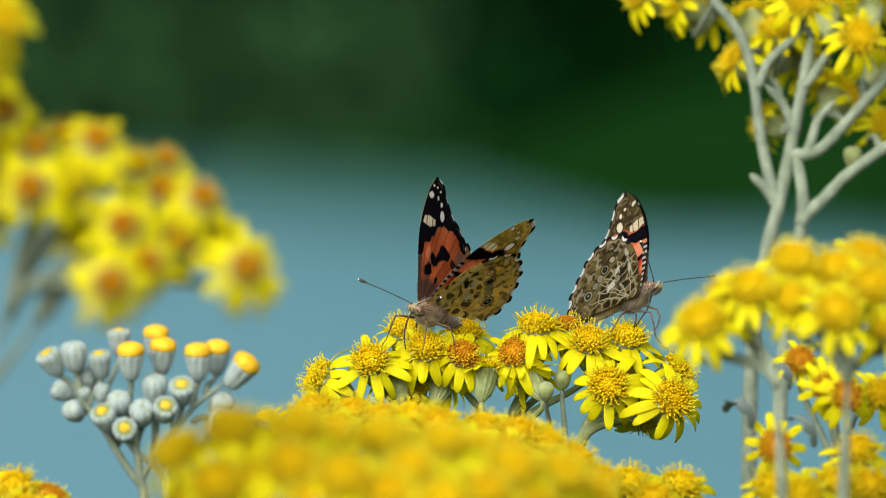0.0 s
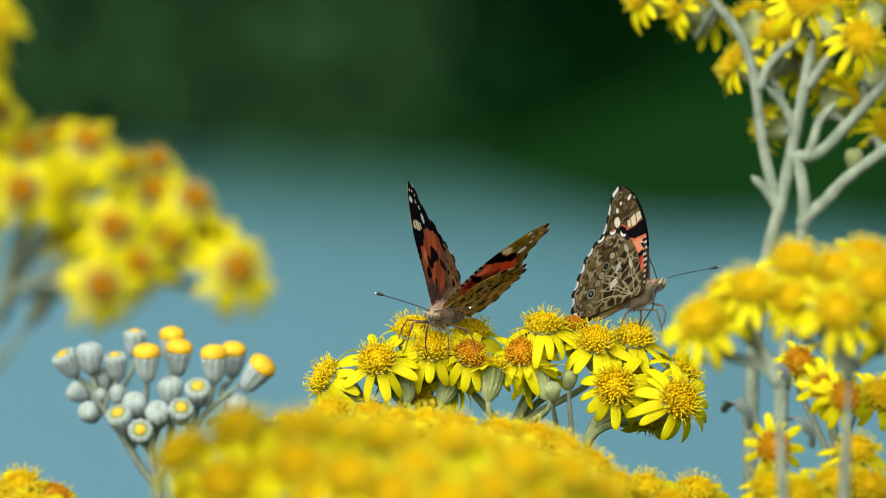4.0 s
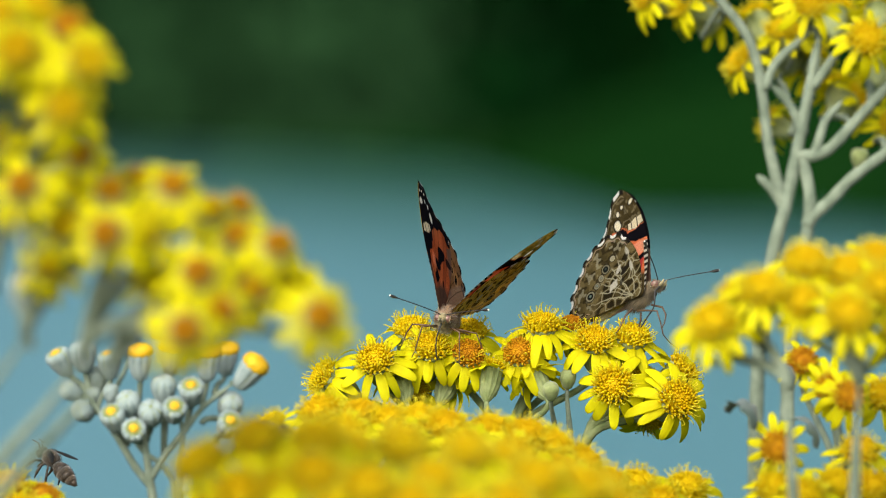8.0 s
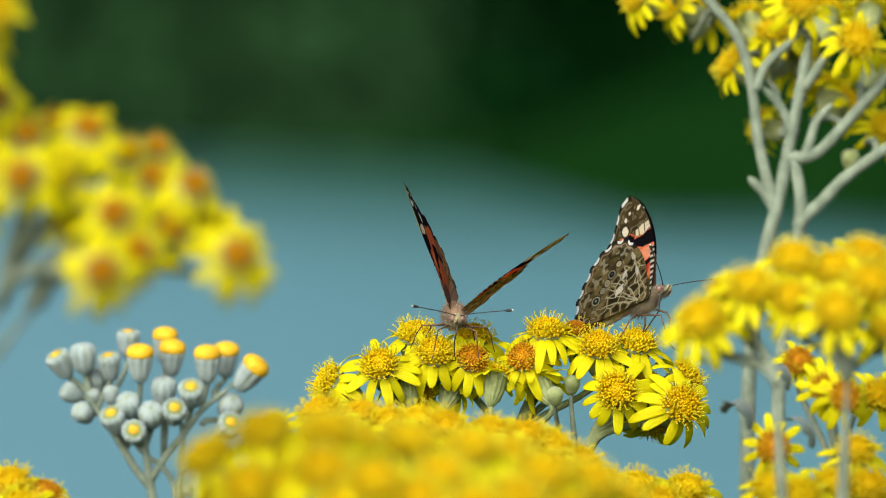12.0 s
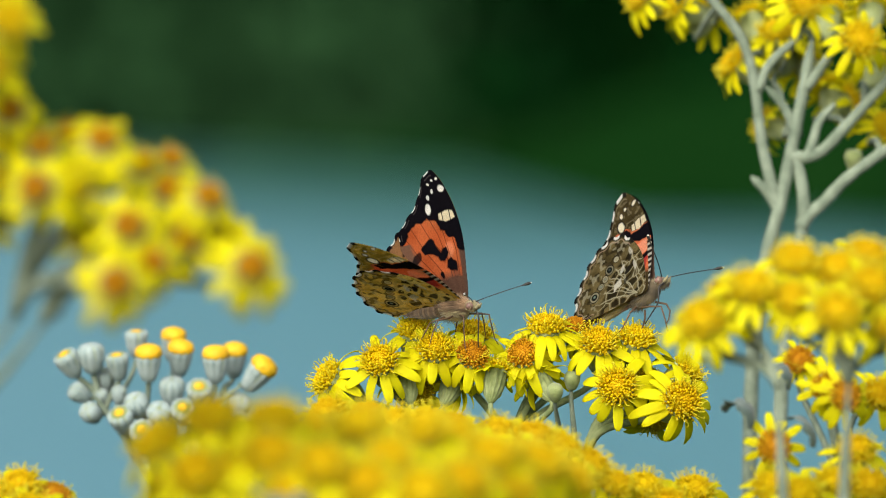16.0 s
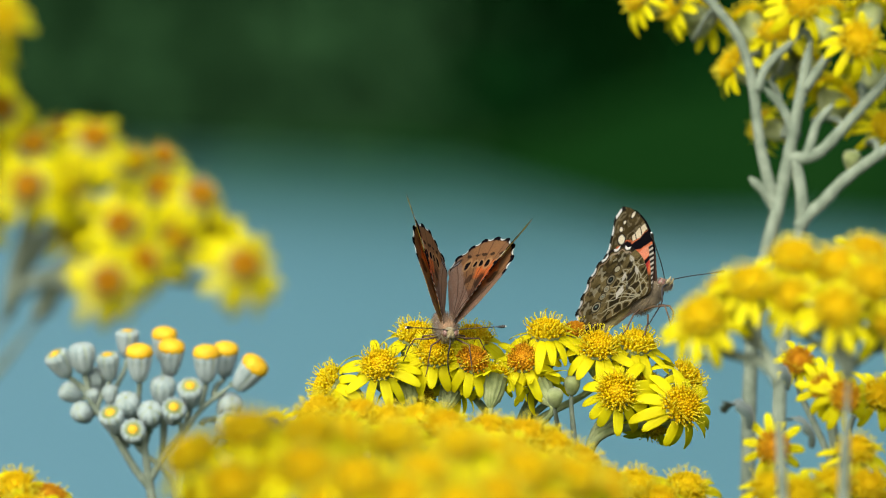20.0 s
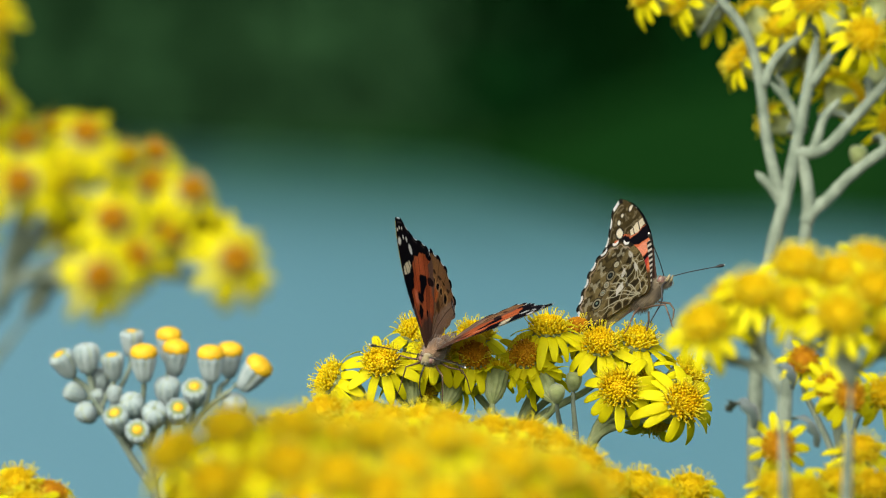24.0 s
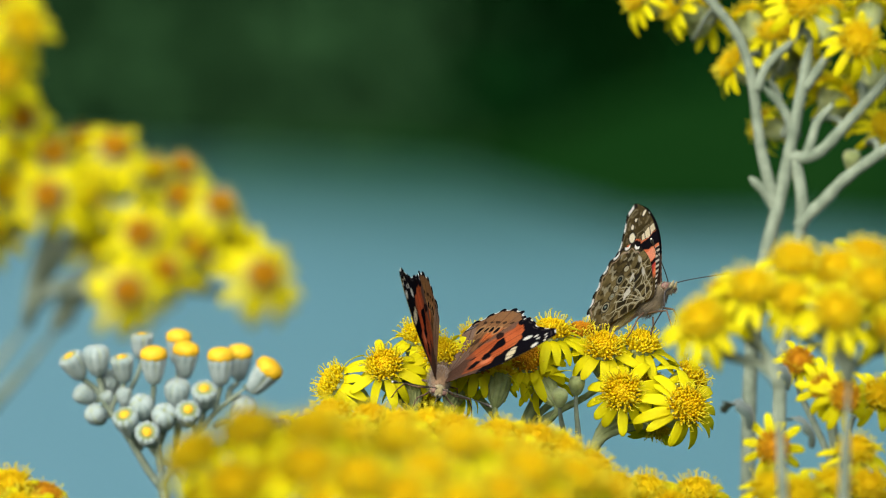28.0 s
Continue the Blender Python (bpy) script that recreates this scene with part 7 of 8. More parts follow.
    walk(butterfly_a, [
        (0, pose(-0.0034, 1.3941, 0.7132, 11.1, -8.4, 146.0)),
        (0.5, pose(-0.0035, 1.3941, 0.7128, 10.1, -7.9, 145.2)),
        (1, pose(-0.0034, 1.3941, 0.7130, 11.4, -7.2, 145.9)),
        (1.5, pose(-0.0031, 1.3941, 0.7129, 8.2, -7.4, 145.0)),
        (2, pose(-0.0017, 1.3941, 0.7129, 7.0, -6.9, 146.1)),
        (2.5, pose(-0.0021, 1.3941, 0.7126, 7.0, -6.5, 150.7)),
        (3, pose(-0.0016, 1.3941, 0.7129, 7.1, -6.1, 155.9)),
        (3.5, pose(-0.0013, 1.3941, 0.7129, 4.4, -6.6, 158.8)),
        (5.5, pose(0.0031, 1.3941, 0.7111, -3.4, -8.6, 164.3)),
        (6, pose(0.0038, 1.3941, 0.7108, -5.5, -8.9, 165.6)),
        (6.5, pose(0.0043, 1.3941, 0.7104, -1.4, -9.6, 168.7)),
        (7, pose(0.0030, 1.3941, 0.7111, -0.8, -10.8, 171.1)),
        (7.5, pose(0.0020, 1.3941, 0.7115, 2.1, -9.1, 169.8)),
        (8, pose(0.0008, 1.3941, 0.7117, 4.1, -7.5, 170.1)),
        (8.5, pose(-0.0006, 1.3941, 0.7118, 5.3, -6.0, 171.1)),
        (9, pose(-0.0018, 1.3941, 0.7115, 4.5, -4.8, 172.4)),
        (9.5, pose(-0.0014, 1.3941, 0.7122, 6.8, -3.9, 177.3)),
        (10, pose(-0.0002, 1.3941, 0.7119, 4.9, -2.9, 178.4)),
        (10.5, pose(0.0005, 1.3941, 0.7119, 3.0, -3.3, 182.7)),
        (11, pose(0.0010, 1.3941, 0.7112, -2.0, -4.0, 187.8)),
        (11.5, pose(0.0021, 1.3941, 0.7117, -5.0, -3.5, 186.6)),
        (12, pose(0.0026, 1.3941, 0.7123, -3.9, -2.8, 186.7)),
        (12.5, pose(0.0020, 1.3941, 0.7131, -3.2, -2.1, 188.9)),
        (14.5, pose(0.0033, 1.3941, 0.7145, 7.3, 1.0, 222.4)),
        (15, pose(0.0040, 1.3941, 0.7143, 7.8, 1.6, 229.5)),
        (15.5, pose(0.0035, 1.3941, 0.7146, 8.0, 2.8, 228.0)),
        (16, pose(0.0028, 1.3941, 0.7143, 5.2, 4.0, 227.9)),
        (16.5, pose(0.0012, 1.3941, 0.7148, 6.1, 2.7, 221.5)),
        (17, pose(0.0023, 1.3941, 0.7145, 6.1, 1.4, 215.8)),
        (17.5, pose(0.0032, 1.3941, 0.7144, 6.0, 0.9, 216.0)),
        (18, pose(0.0023, 1.3941, 0.7151, 5.6, 0.7, 214.0)),
        (18.2, pose(-0.0001, 1.3941, 0.7165, 5.3, 0.9, 212.1)),
        (18.5, pose(-0.0008, 1.3941, 0.7145, -0.5, 1.3, 204.9)),
        (18.8, pose(-0.0005, 1.3941, 0.7131, -5.3, 1.8, 200.1)),
        (19, pose(-0.0010, 1.3941, 0.7129, -2.1, 2.2, 199.9)),
        (19.5, pose(-0.0016, 1.3932, 0.7132, -13.4, 1.2, 198.1)),
        (19.8, pose(0.0018, 1.3927, 0.7094, -8.3, 0.1, 189.6)),
        (20, pose(0.0008, 1.3923, 0.7098, -10.4, 0, 188.6)),
        (20.3, pose(-0.0003, 1.3918, 0.7092, -5.7, -3.1, 181.4)),
        (20.5, pose(-0.0005, 1.3914, 0.7089, -0.9, -5.3, 180.1)),
        (20.7, pose(0.0020, 1.3911, 0.7079, -0.5, -7.0, 163.4)),
        (21, pose(0.0003, 1.3905, 0.7077, 4.4, -10.3, 155.6)),
        (21.5, pose(-0.0010, 1.3896, 0.7058, 1.2, -10.6, 158.3)),
        (23.5, pose(-0.0008, 1.3861, 0.7063, -13.2, -12.8, 165.0)),
        (23.8, pose(-0.0018, 1.3861, 0.7056, -14.7, -12.4, 164.4)),
        (24.1, pose(-0.0021, 1.3861, 0.7047, -15.0, -11.7, 165.0)),
        (24.4, pose(-0.0034, 1.3861, 0.7058, -16.7, -10.9, 166.5)),
        (24.7, pose(-0.0051, 1.3861, 0.7059, -19.8, -8.0, 165.8)),
        (25, pose(-0.0067, 1.3861, 0.7037, -23.0, -4.9, 165.8)),
        (25.1, pose(-0.0064, 1.3861, 0.7027, -28.1, -3.5, 167.1)),
        (25.2, pose(-0.0065, 1.3861, 0.7012, -36.0, -7.4, 171.8)),
        (25.3, pose(-0.0071, 1.3861, 0.6972, -42.4, -10.3, 180.5)),
        (25.4, pose(-0.0053, 1.3861, 0.6980, -51.5, -14.6, 182.0)),
        (25.6, pose(-0.0053, 1.3861, 0.6972, -48.6, -14.0, 178.0)),
        (25.9, pose(-0.0030, 1.3861, 0.6993, -30.4, -17.7, 181.6)),
        (26, pose(-0.0034, 1.3861, 0.6994, -25.8, -19.3, 181.6)),
        (26.2, pose(-0.0027, 1.3861, 0.6994, -25.0, -17.8, 179.9)),
        (26.4, pose(-0.0027, 1.3861, 0.6999, -24.9, -16.7, 175.1)),
        (26.6, pose(-0.0024, 1.3861, 0.6995, -22.1, -14.7, 179.0)),
        (26.8, pose(-0.0035, 1.3861, 0.6995, -21.0, -13.1, 179.7)),
        (27.1, pose(-0.0027, 1.3861, 0.6994, -20.9, -10.9, 176.2)),
        (27.5, pose(-0.0023, 1.3861, 0.6986, -21.7, -12.0, 181.8)),
        (28, pose(-0.0007, 1.3861, 0.6986, -23.5, -14.2, 183.9)),
    ])
    walk(wings_a[0], [
        (0, wing_pose(False, 74.4, -3.2, twist=-3.3)), (0.5, wing_pose(False, 82.9, -4.8, twist=-3.5)), (1, wing_pose(False, 71.5, -7.0, twist=-3.7)),
        (1.5, wing_pose(False, 82.9, -9.5, twist=-1.4)), (2, wing_pose(False, 59.9, -13.4, twist=0.9)), (2.5, wing_pose(False, 55.2, -11.3, twist=1.0)),
        (3, wing_pose(False, 53.3, -10.6, twist=1.0)), (3.5, wing_pose(False, 58.4, -7.7, twist=0.4)), (5.5, wing_pose(False, 70.7, -3.2, twist=-2.1)),
        (6, wing_pose(False, 70.5, -2.5, twist=-2.7)), (6.5, wing_pose(False, 46.9, -1.1, twist=-5.0)), (7, wing_pose(False, 65.1, 0.7, twist=-7.5)),
        (7.5, wing_pose(False, 72.6, 0.1, twist=-7.4)), (8, wing_pose(False, 68.6, -0.3, twist=-7.4)), (8.5, wing_pose(False, 61.3, -1.0, twist=-7.1)),
        (9, wing_pose(False, 55.6, -2.1, twist=-6.7)), (9.5, wing_pose(False, 51.0, -2.6, twist=-2.9)), (10, wing_pose(False, 44.4, -2.5, twist=1.0)),
        (10.5, wing_pose(False, 40.5, -1.2, twist=-7.1)), (11, wing_pose(False, 72.8, -0.2, twist=-15.1)), (11.5, wing_pose(False, 68.8, 0.2, twist=-13.0)),
        (12, wing_pose(False, 65.2, -2.5, twist=-10.8)), (12.5, wing_pose(False, 55.3, -2.2, twist=-8.8)), (14.5, wing_pose(False, 24.1, -6.2, twist=-0.7)),
        (15, wing_pose(False, 19.3, -6.1, twist=1.4)), (15.5, wing_pose(False, 21.0, -6.4, twist=3.2)), (16, wing_pose(False, 33.5, -4.2, twist=4.9)),
        (16.5, wing_pose(False, 24.9, -6.1, twist=4.7)), (17, wing_pose(False, 17.6, -6.8, twist=4.4)), (17.5, wing_pose(False, 27.6, -7.8, twist=5.1)),
        (18, wing_pose(False, 23.6, -10.4, twist=5.8)), (18.2, wing_pose(False, 21.6, -7.0, twist=4.9)), (18.5, wing_pose(False, 52.7, -0.1, twist=3.5)),
        (18.8, wing_pose(False, 56.3, 6.2, twist=2.1)), (19, wing_pose(False, 53.5, 6.7, twist=1.2)), (19.5, wing_pose(False, 61.9, 12.3, twist=-7.6)),
        (19.8, wing_pose(False, 74.0, 6.0, twist=-6.5)), (20, wing_pose(False, 72.3, 4.2, twist=-4.6)), (20.3, wing_pose(False, 81.0, 1.5, twist=-8.5)),
        (20.5, wing_pose(False, 90.3, 1.7, twist=-9.1)), (20.7, wing_pose(False, 85.1, 7.7, twist=-6.2)), (21, wing_pose(False, 95.8, 9.1, twist=-2.0)),
        (21.5, wing_pose(False, 81.1, 9.2, twist=-1.9)), (23.5, wing_pose(False, 71.3, 10.4, twist=-1.5)), (23.8, wing_pose(False, 73.0, 11.0, twist=-0.7)),
        (24.1, wing_pose(False, 63.7, 7.7, twist=0.1)), (24.4, wing_pose(False, 58.8, 9.8, twist=0.9)), (24.7, wing_pose(False, 62.6, 13.4, twist=-0.6)),
        (25, wing_pose(False, 65.1, 16.7, twist=-2.0)), (25.1, wing_pose(False, 67.5, 21.9, twist=-2.5)), (25.2, wing_pose(False, 58.7, 23.4, twist=-4.0)),
        (25.3, wing_pose(False, 46.8, 19.8, twist=-5.4)), (25.4, wing_pose(False, 31.3, 23.6, twist=-6.9)), (25.6, wing_pose(False, 36.8, 22.4, twist=-6.2)),
        (25.9, wing_pose(False, 30.1, 23.1, twist=-9.4)), (26, wing_pose(False, 36.9, 27.0, twist=-10.5)), (26.2, wing_pose(False, 42.3, 25.5, twist=-8.9)),
        (26.4, wing_pose(False, 46.0, 24.6, twist=-7.2)), (26.6, wing_pose(False, 53.6, 22.7, twist=-5.6)), (26.8, wing_pose(False, 61.3, 21.9, twist=-4.0)),
        (27.1, wing_pose(False, 62.6, 22.3, twist=-1.5)), (27.5, wing_pose(False, 53.0, 22.2, twist=-2.4)), (28, wing_pose(False, 59.2, 20.7, twist=-3.6)),
    ])
    walk(wings_a[1], [
        (0, wing_pose(True, 54.0, -3.0, twist=5.1)), (0.5, wing_pose(True, 61.9, -4.9, twist=3.4)), (1, wing_pose(True, 63.9, -6.8, twist=1.7)),
        (1.5, wing_pose(True, 55.0, -9.5, twist=2.8)), (2, wing_pose(True, 52.8, -11.4, twist=3.9)), (2.5, wing_pose(True, 48.5, -10.5, twist=4.4)),
        (3, wing_pose(True, 48.3, -7.9, twist=4.9)), (3.5, wing_pose(True, 49.2, -7.4, twist=6.7)), (5.5, wing_pose(True, 50.6, -2.7, twist=14.3)),
        (6, wing_pose(True, 56.4, -1.4, twist=16.1)), (6.5, wing_pose(True, 42.1, 0, twist=14.7)), (7, wing_pose(True, 41.3, 2.9, twist=13.2)),
        (7.5, wing_pose(True, 54.4, 0.8, twist=8.7)), (8, wing_pose(True, 47.3, -0.1, twist=4.2)), (8.5, wing_pose(True, 51.3, 0.2, twist=2.5)),
        (9, wing_pose(True, 44.2, 3.0, twist=0.8)), (9.5, wing_pose(True, 42.0, -2.0, twist=5.3)), (10, wing_pose(True, 38.4, -1.9, twist=9.9)),
        (10.5, wing_pose(True, 36.2, 0.1, twist=11.0)), (11, wing_pose(True, 45.5, 6.0, twist=12.1)), (11.5, wing_pose(True, 43.1, 1.6, twist=13.2)),
        (12, wing_pose(True, 38.3, -1.6, twist=14.2)), (12.5, wing_pose(True, 48.5, -0.7, twist=10.9)), (14.5, wing_pose(True, 80.9, -6.4, twist=-2.6)),
        (15, wing_pose(True, 83.2, -5.8, twist=-6.0)), (15.5, wing_pose(True, 76.1, -6.5, twist=-4.7)), (16, wing_pose(True, 85.7, -4.8, twist=-3.5)),
        (16.5, wing_pose(True, 80.1, -6.4, twist=-5.0)), (17, wing_pose(True, 77.2, -7.9, twist=-6.5)), (17.5, wing_pose(True, 69.8, -8.3, twist=-1.9)),
        (18, wing_pose(True, 52.8, -8.3, twist=2.8)), (18.2, wing_pose(True, 41.2, -6.9, twist=1.6)), (18.5, wing_pose(True, 58.8, 0.9, twist=-0.2)),
        (18.8, wing_pose(True, 59.6, 6.5, twist=-2.0)), (19, wing_pose(True, 54.4, 6.8, twist=-3.2)), (19.5, wing_pose(True, 34.4, 7.0, twist=-7.1)),
        (19.8, wing_pose(True, 44.0, -4.5, twist=7.0)), (20, wing_pose(True, 50.7, -10.4, twist=15.6)), (20.3, wing_pose(True, 49.5, -6.0, twist=7.0)),
        (20.5, wing_pose(True, 42.7, -1.0, twist=-3.6)), (20.7, wing_pose(True, 40.9, 9.4, twist=-0.7)), (21, wing_pose(True, 44.9, 9.9, twist=3.8)),
        (21.5, wing_pose(True, 45.6, 8.8, twist=3.4)), (23.5, wing_pose(True, 35.7, 11.5, twist=2.0)), (23.8, wing_pose(True, 34.2, 12.4, twist=2.6)),
        (24.1, wing_pose(True, 34.7, 10.8, twist=3.2)), (24.4, wing_pose(True, 37.7, 13.4, twist=3.8)), (24.7, wing_pose(True, 31.8, 16.5, twist=4.5)),
        (25, wing_pose(True, 31.7, 20.7, twist=5.3)), (25.1, wing_pose(True, 30.7, 27.4, twist=5.5)), (25.2, wing_pose(True, 21.5, 24.4, twist=1.3)),
        (25.3, wing_pose(True, 17.2, 17.7, twist=-2.9)), (25.4, wing_pose(True, 17.2, 20.0, twist=-7.1)), (25.6, wing_pose(True, 34.8, 19.1, twist=-3.0)),
        (25.9, wing_pose(True, 33.9, 21.8, twist=-5.1)), (26, wing_pose(True, 32.1, 23.9, twist=-5.8)), (26.2, wing_pose(True, 37.5, 25.1, twist=-5.3)),
        (26.4, wing_pose(True, 44.2, 26.7, twist=-4.7)), (26.6, wing_pose(True, 40.7, 22.5, twist=-4.1)), (26.8, wing_pose(True, 38.3, 20.7, twist=-3.6)),
        (27.1, wing_pose(True, 38.1, 22.7, twist=-2.8)), (27.5, wing_pose(True, 41.2, 21.4, twist=-1.0)), (28, wing_pose(True, 47.5, 25.4, twist=1.1)),
    ])
    walk(wings_a[0].children[0], [
        (0, pose(0, 0, 0, 0, 0, 3.0)), (0.5, pose(0, 0, 0, 0, 0, 3.0)), (1, pose(0, 0, 0, 0, 0, 3.0)), (1.5, pose(0, 0, 0, 0, 0, 3.0)), (2, pose(0, 0, 0, 0, 0, 3.0)), (2.5, pose(0, 0, 0, 0, 0, 3.0)),
        (3, pose(0, 0, 0, 0, 0, 3.0)), (3.5, pose(0, 0, 0, 0, 0, 2.4)), (5.5, pose(0, 0, 0, 0, 0, 0)), (6, pose(0, 0, 0, 0, 0, -0.6)), (6.5, pose(0, 0, 0, 0, 0, -1.1)), (7, pose(0, 0, 0, 0, 0, -2.1)),
        (7.5, pose(0, 0, 0, 0, 0, 0.5)), (8, pose(0, 0, 0, 0, 0, 2.3)), (8.5, pose(0, 0, 0, 0, 0, 4.7)), (9, pose(0, 0, 0, 0, 0, 6.3)), (9.5, pose(0, 0, 0, 0, 0, 6.6)), (10, pose(0, 0, 0, 0, 0, 6.1)),
        (10.5, pose(0, 0, 0, 0, 0, 3.5)), (11, pose(0, 0, 0, 0, 0, -0.5)), (11.5, pose(0, 0, 0, 0, 0, -1.9)), (12, pose(0, 0, 0, 0, 0, -4.4)), (12.5, pose(0, 0, 0, 0, 0, -4.5)), (14.5, pose(0, 0, 0, 0, 0, -4.9)),
        (15, pose(0, 0, 0, 0, 0, -5.0)), (15.5, pose(0, 0, 0, 0, 0, -5.0)), (16, pose(0, 0, 0, 0, 0, -5.0)), (16.5, pose(0, 0, 0, 0, 0, -5.0)), (17, pose(0, 0, 0, 0, 0, -5.0)), (17.5, pose(0, 0, 0, 0, 0, -5.0)),
        (18, pose(0, 0, 0, 0, 0, -5.0)), (18.2, pose(0, 0, 0, 0, 0, -2.9)), (18.5, pose(0, 0, 0, 0, 0, 0.4)), (18.8, pose(0, 0, 0, 0, 0, 3.6)), (19, pose(0, 0, 0, 0, 0, 5.6)), (19.5, pose(0, 0, 0, -10, 0, 4)),
        (19.8, pose(0, 0, 0, -12, 7, 5)), (20, pose(0, 0, 0, -12.2, 9, 6.6)), (20.3, pose(0, 0, 0, -6, 4, 9)), (20.5, pose(0, 0, 0, 0, 0, 12.1)), (20.7, pose(0, 0, 0, 0, 0, 10.6)), (21, pose(0, 0, 0, 0, 0, 8.7)),
        (21.5, pose(0, 0, 0, 0, 0, 4.6)), (23.5, pose(0, 0, 0, 0, 0, -11.5)), (23.8, pose(0, 0, 0, 0, 0, -10.5)), (24.1, pose(0, 0, 0, 0, 0, -10.1)), (24.4, pose(0, 0, 0, 0, 0, -9.7)), (24.7, pose(0, 0, 0, 0, 0, -12.3)),
        (25, pose(0, 0, 0, 0, 0, -15.0)), (25.1, pose(0, 0, 0, 0, 0, -15.3)), (25.2, pose(0, 0, 0, 0, 0, -16.1)), (25.3, pose(0, 0, 0, 0, 0, -16.3)), (25.4, pose(0, 0, 0, 0, 0, -16.9)), (25.6, pose(0, 0, 0, 0, 0, -15.3)),
        (25.9, pose(0, 0, 0, 0, 0, -15.5)), (26, pose(0, 0, 0, 0, 0, -15.6)), (26.2, pose(0, 0, 0, 0, 0, -15.2)), (26.4, pose(0, 0, 0, 0, 0, -14.6)), (26.6, pose(0, 0, 0, 0, 0, -14.1)), (26.8, pose(0, 0, 0, 0, 0, -13.6)),
        (27.1, pose(0, 0, 0, 0, 0, -12.4)), (27.5, pose(0, 0, 0, 0, 0, -13.0)), (28, pose(0, 0, 0, 0, 0, -12.2)),
    ])
    walk(wings_a[1].children[0], [
        (0, pose(0, 0, 0, 0, 0, -3.0)), (0.5, pose(0, 0, 0, -4, -6, -1)), (1, pose(0, 0, 0, -7, -9, 1)), (1.5, pose(0, 0, 0, -6.5, -8, 1.5)), (2, pose(0, 0, 0, -6, -7, 2)), (2.5, pose(0, 0, 0, -6, -7, 2)),
        (3, pose(0, 0, 0, -6, -7, 2)), (3.5, pose(0, 0, 0, -6, -7, 2.5)), (5.5, pose(0, 0, 0, -5, -4, 4)), (6, pose(0, 0, 0, -5, -4, 4)), (6.5, pose(0, 0, 0, -4, -2.5, 2.5)), (7, pose(0, 0, 0, -3, -1, 1)),
        (7.5, pose(0, 0, 0, -1.5, 0, -1)), (8, pose(0, 0, 0, 0, 0, -4.2)), (8.5, pose(0, 0, 0, 0, 0, -6.4)), (9, pose(0, 0, 0, 0, 0, -9.5)), (9.5, pose(0, 0, 0, 0, 0, -8.2)), (10, pose(0, 0, 0, 0, 0, -7.7)),
        (10.5, pose(0, 0, 0, 0, 0, -6.2)), (11, pose(0, 0, 0, 0, 0, -6.0)), (11.5, pose(0, 0, 0, 0, 0, -0.3)), (12, pose(0, 0, 0, 0, 0, 4.4)), (12.5, pose(0, 0, 0, 0, 0, 4.5)), (14.5, pose(0, 0, 0, 0, 0, 4.9)),
        (15, pose(0, 0, 0, 0, 0, 5.0)), (15.5, pose(0, 0, 0, 0, 0, 5.0)), (16, pose(0, 0, 0, 0, 0, 5.0)), (16.5, pose(0, 0, 0, 0, 0, 5.0)), (17, pose(0, 0, 0, 0, 0, 5.0)), (17.5, pose(0, 0, 0, 0, 0, 5.0)),
        (18, pose(0, 0, 0, 0, 0, 5.0)), (18.2, pose(0, 0, 0, 0, 0, 2.8)), (18.5, pose(0, 0, 0, 0, 0, -0.5)), (18.8, pose(0, 0, 0, 0, 0, -3.8)), (19, pose(0, 0, 0, 0, 0, -6.1)), (19.5, pose(0, 0, 0, 0, 0, -12.9)),
        (19.8, pose(0, 0, 0, -13, -8, -18)), (20, pose(0, 0, 0, -24.8, -14.9, -22.4)), (20.3, pose(0, 0, 0, -12, -7, -18)), (20.5, pose(0, 0, 0, 0, 0, -13.6)), (20.7, pose(0, 0, 0, 0, 0, -11.1)), (21, pose(0, 0, 0, 0, 0, -7.1)),
        (21.5, pose(0, 0, 0, 0, 0, -4.2)), (23.5, pose(0, 0, 0, 0, 0, 7.8)), (23.8, pose(0, 0, 0, 0, 0, 8.8)), (24.1, pose(0, 0, 0, 0, 0, 9.2)), (24.4, pose(0, 0, 0, 0, 0, 9.6)), (24.7, pose(0, 0, 0, 0, 0, 13.3)),
        (25, pose(0, 0, 0, 0, 0, 17.0)), (25.1, pose(0, 0, 0, 0, 0, 18.8)), (25.2, pose(0, 0, 0, 0, 0, 17.3)), (25.3, pose(0, 0, 0, 0, 0, 16.2)), (25.4, pose(0, 0, 0, 0, 0, 14.9)), (25.6, pose(0, 0, 0, 0, 0, 11.3)),
        (25.9, pose(0, 0, 0, 0, 0, 15.2)), (26, pose(0, 0, 0, 0, 0, 16.5)), (26.2, pose(0, 0, 0, 0, 0, 15.9)), (26.4, pose(0, 0, 0, 0, 0, 15.5)), (26.6, pose(0, 0, 0, 0, 0, 15.1)), (26.8, pose(0, 0, 0, 0, 0, 14.7)),
        (27.1, pose(0, 0, 0, 0, 0, 14.4)), (27.5, pose(0, 0, 0, 0, 0, 15.6)), (28, pose(0, 0, 0, 0, 0, 18.5)),
    ])
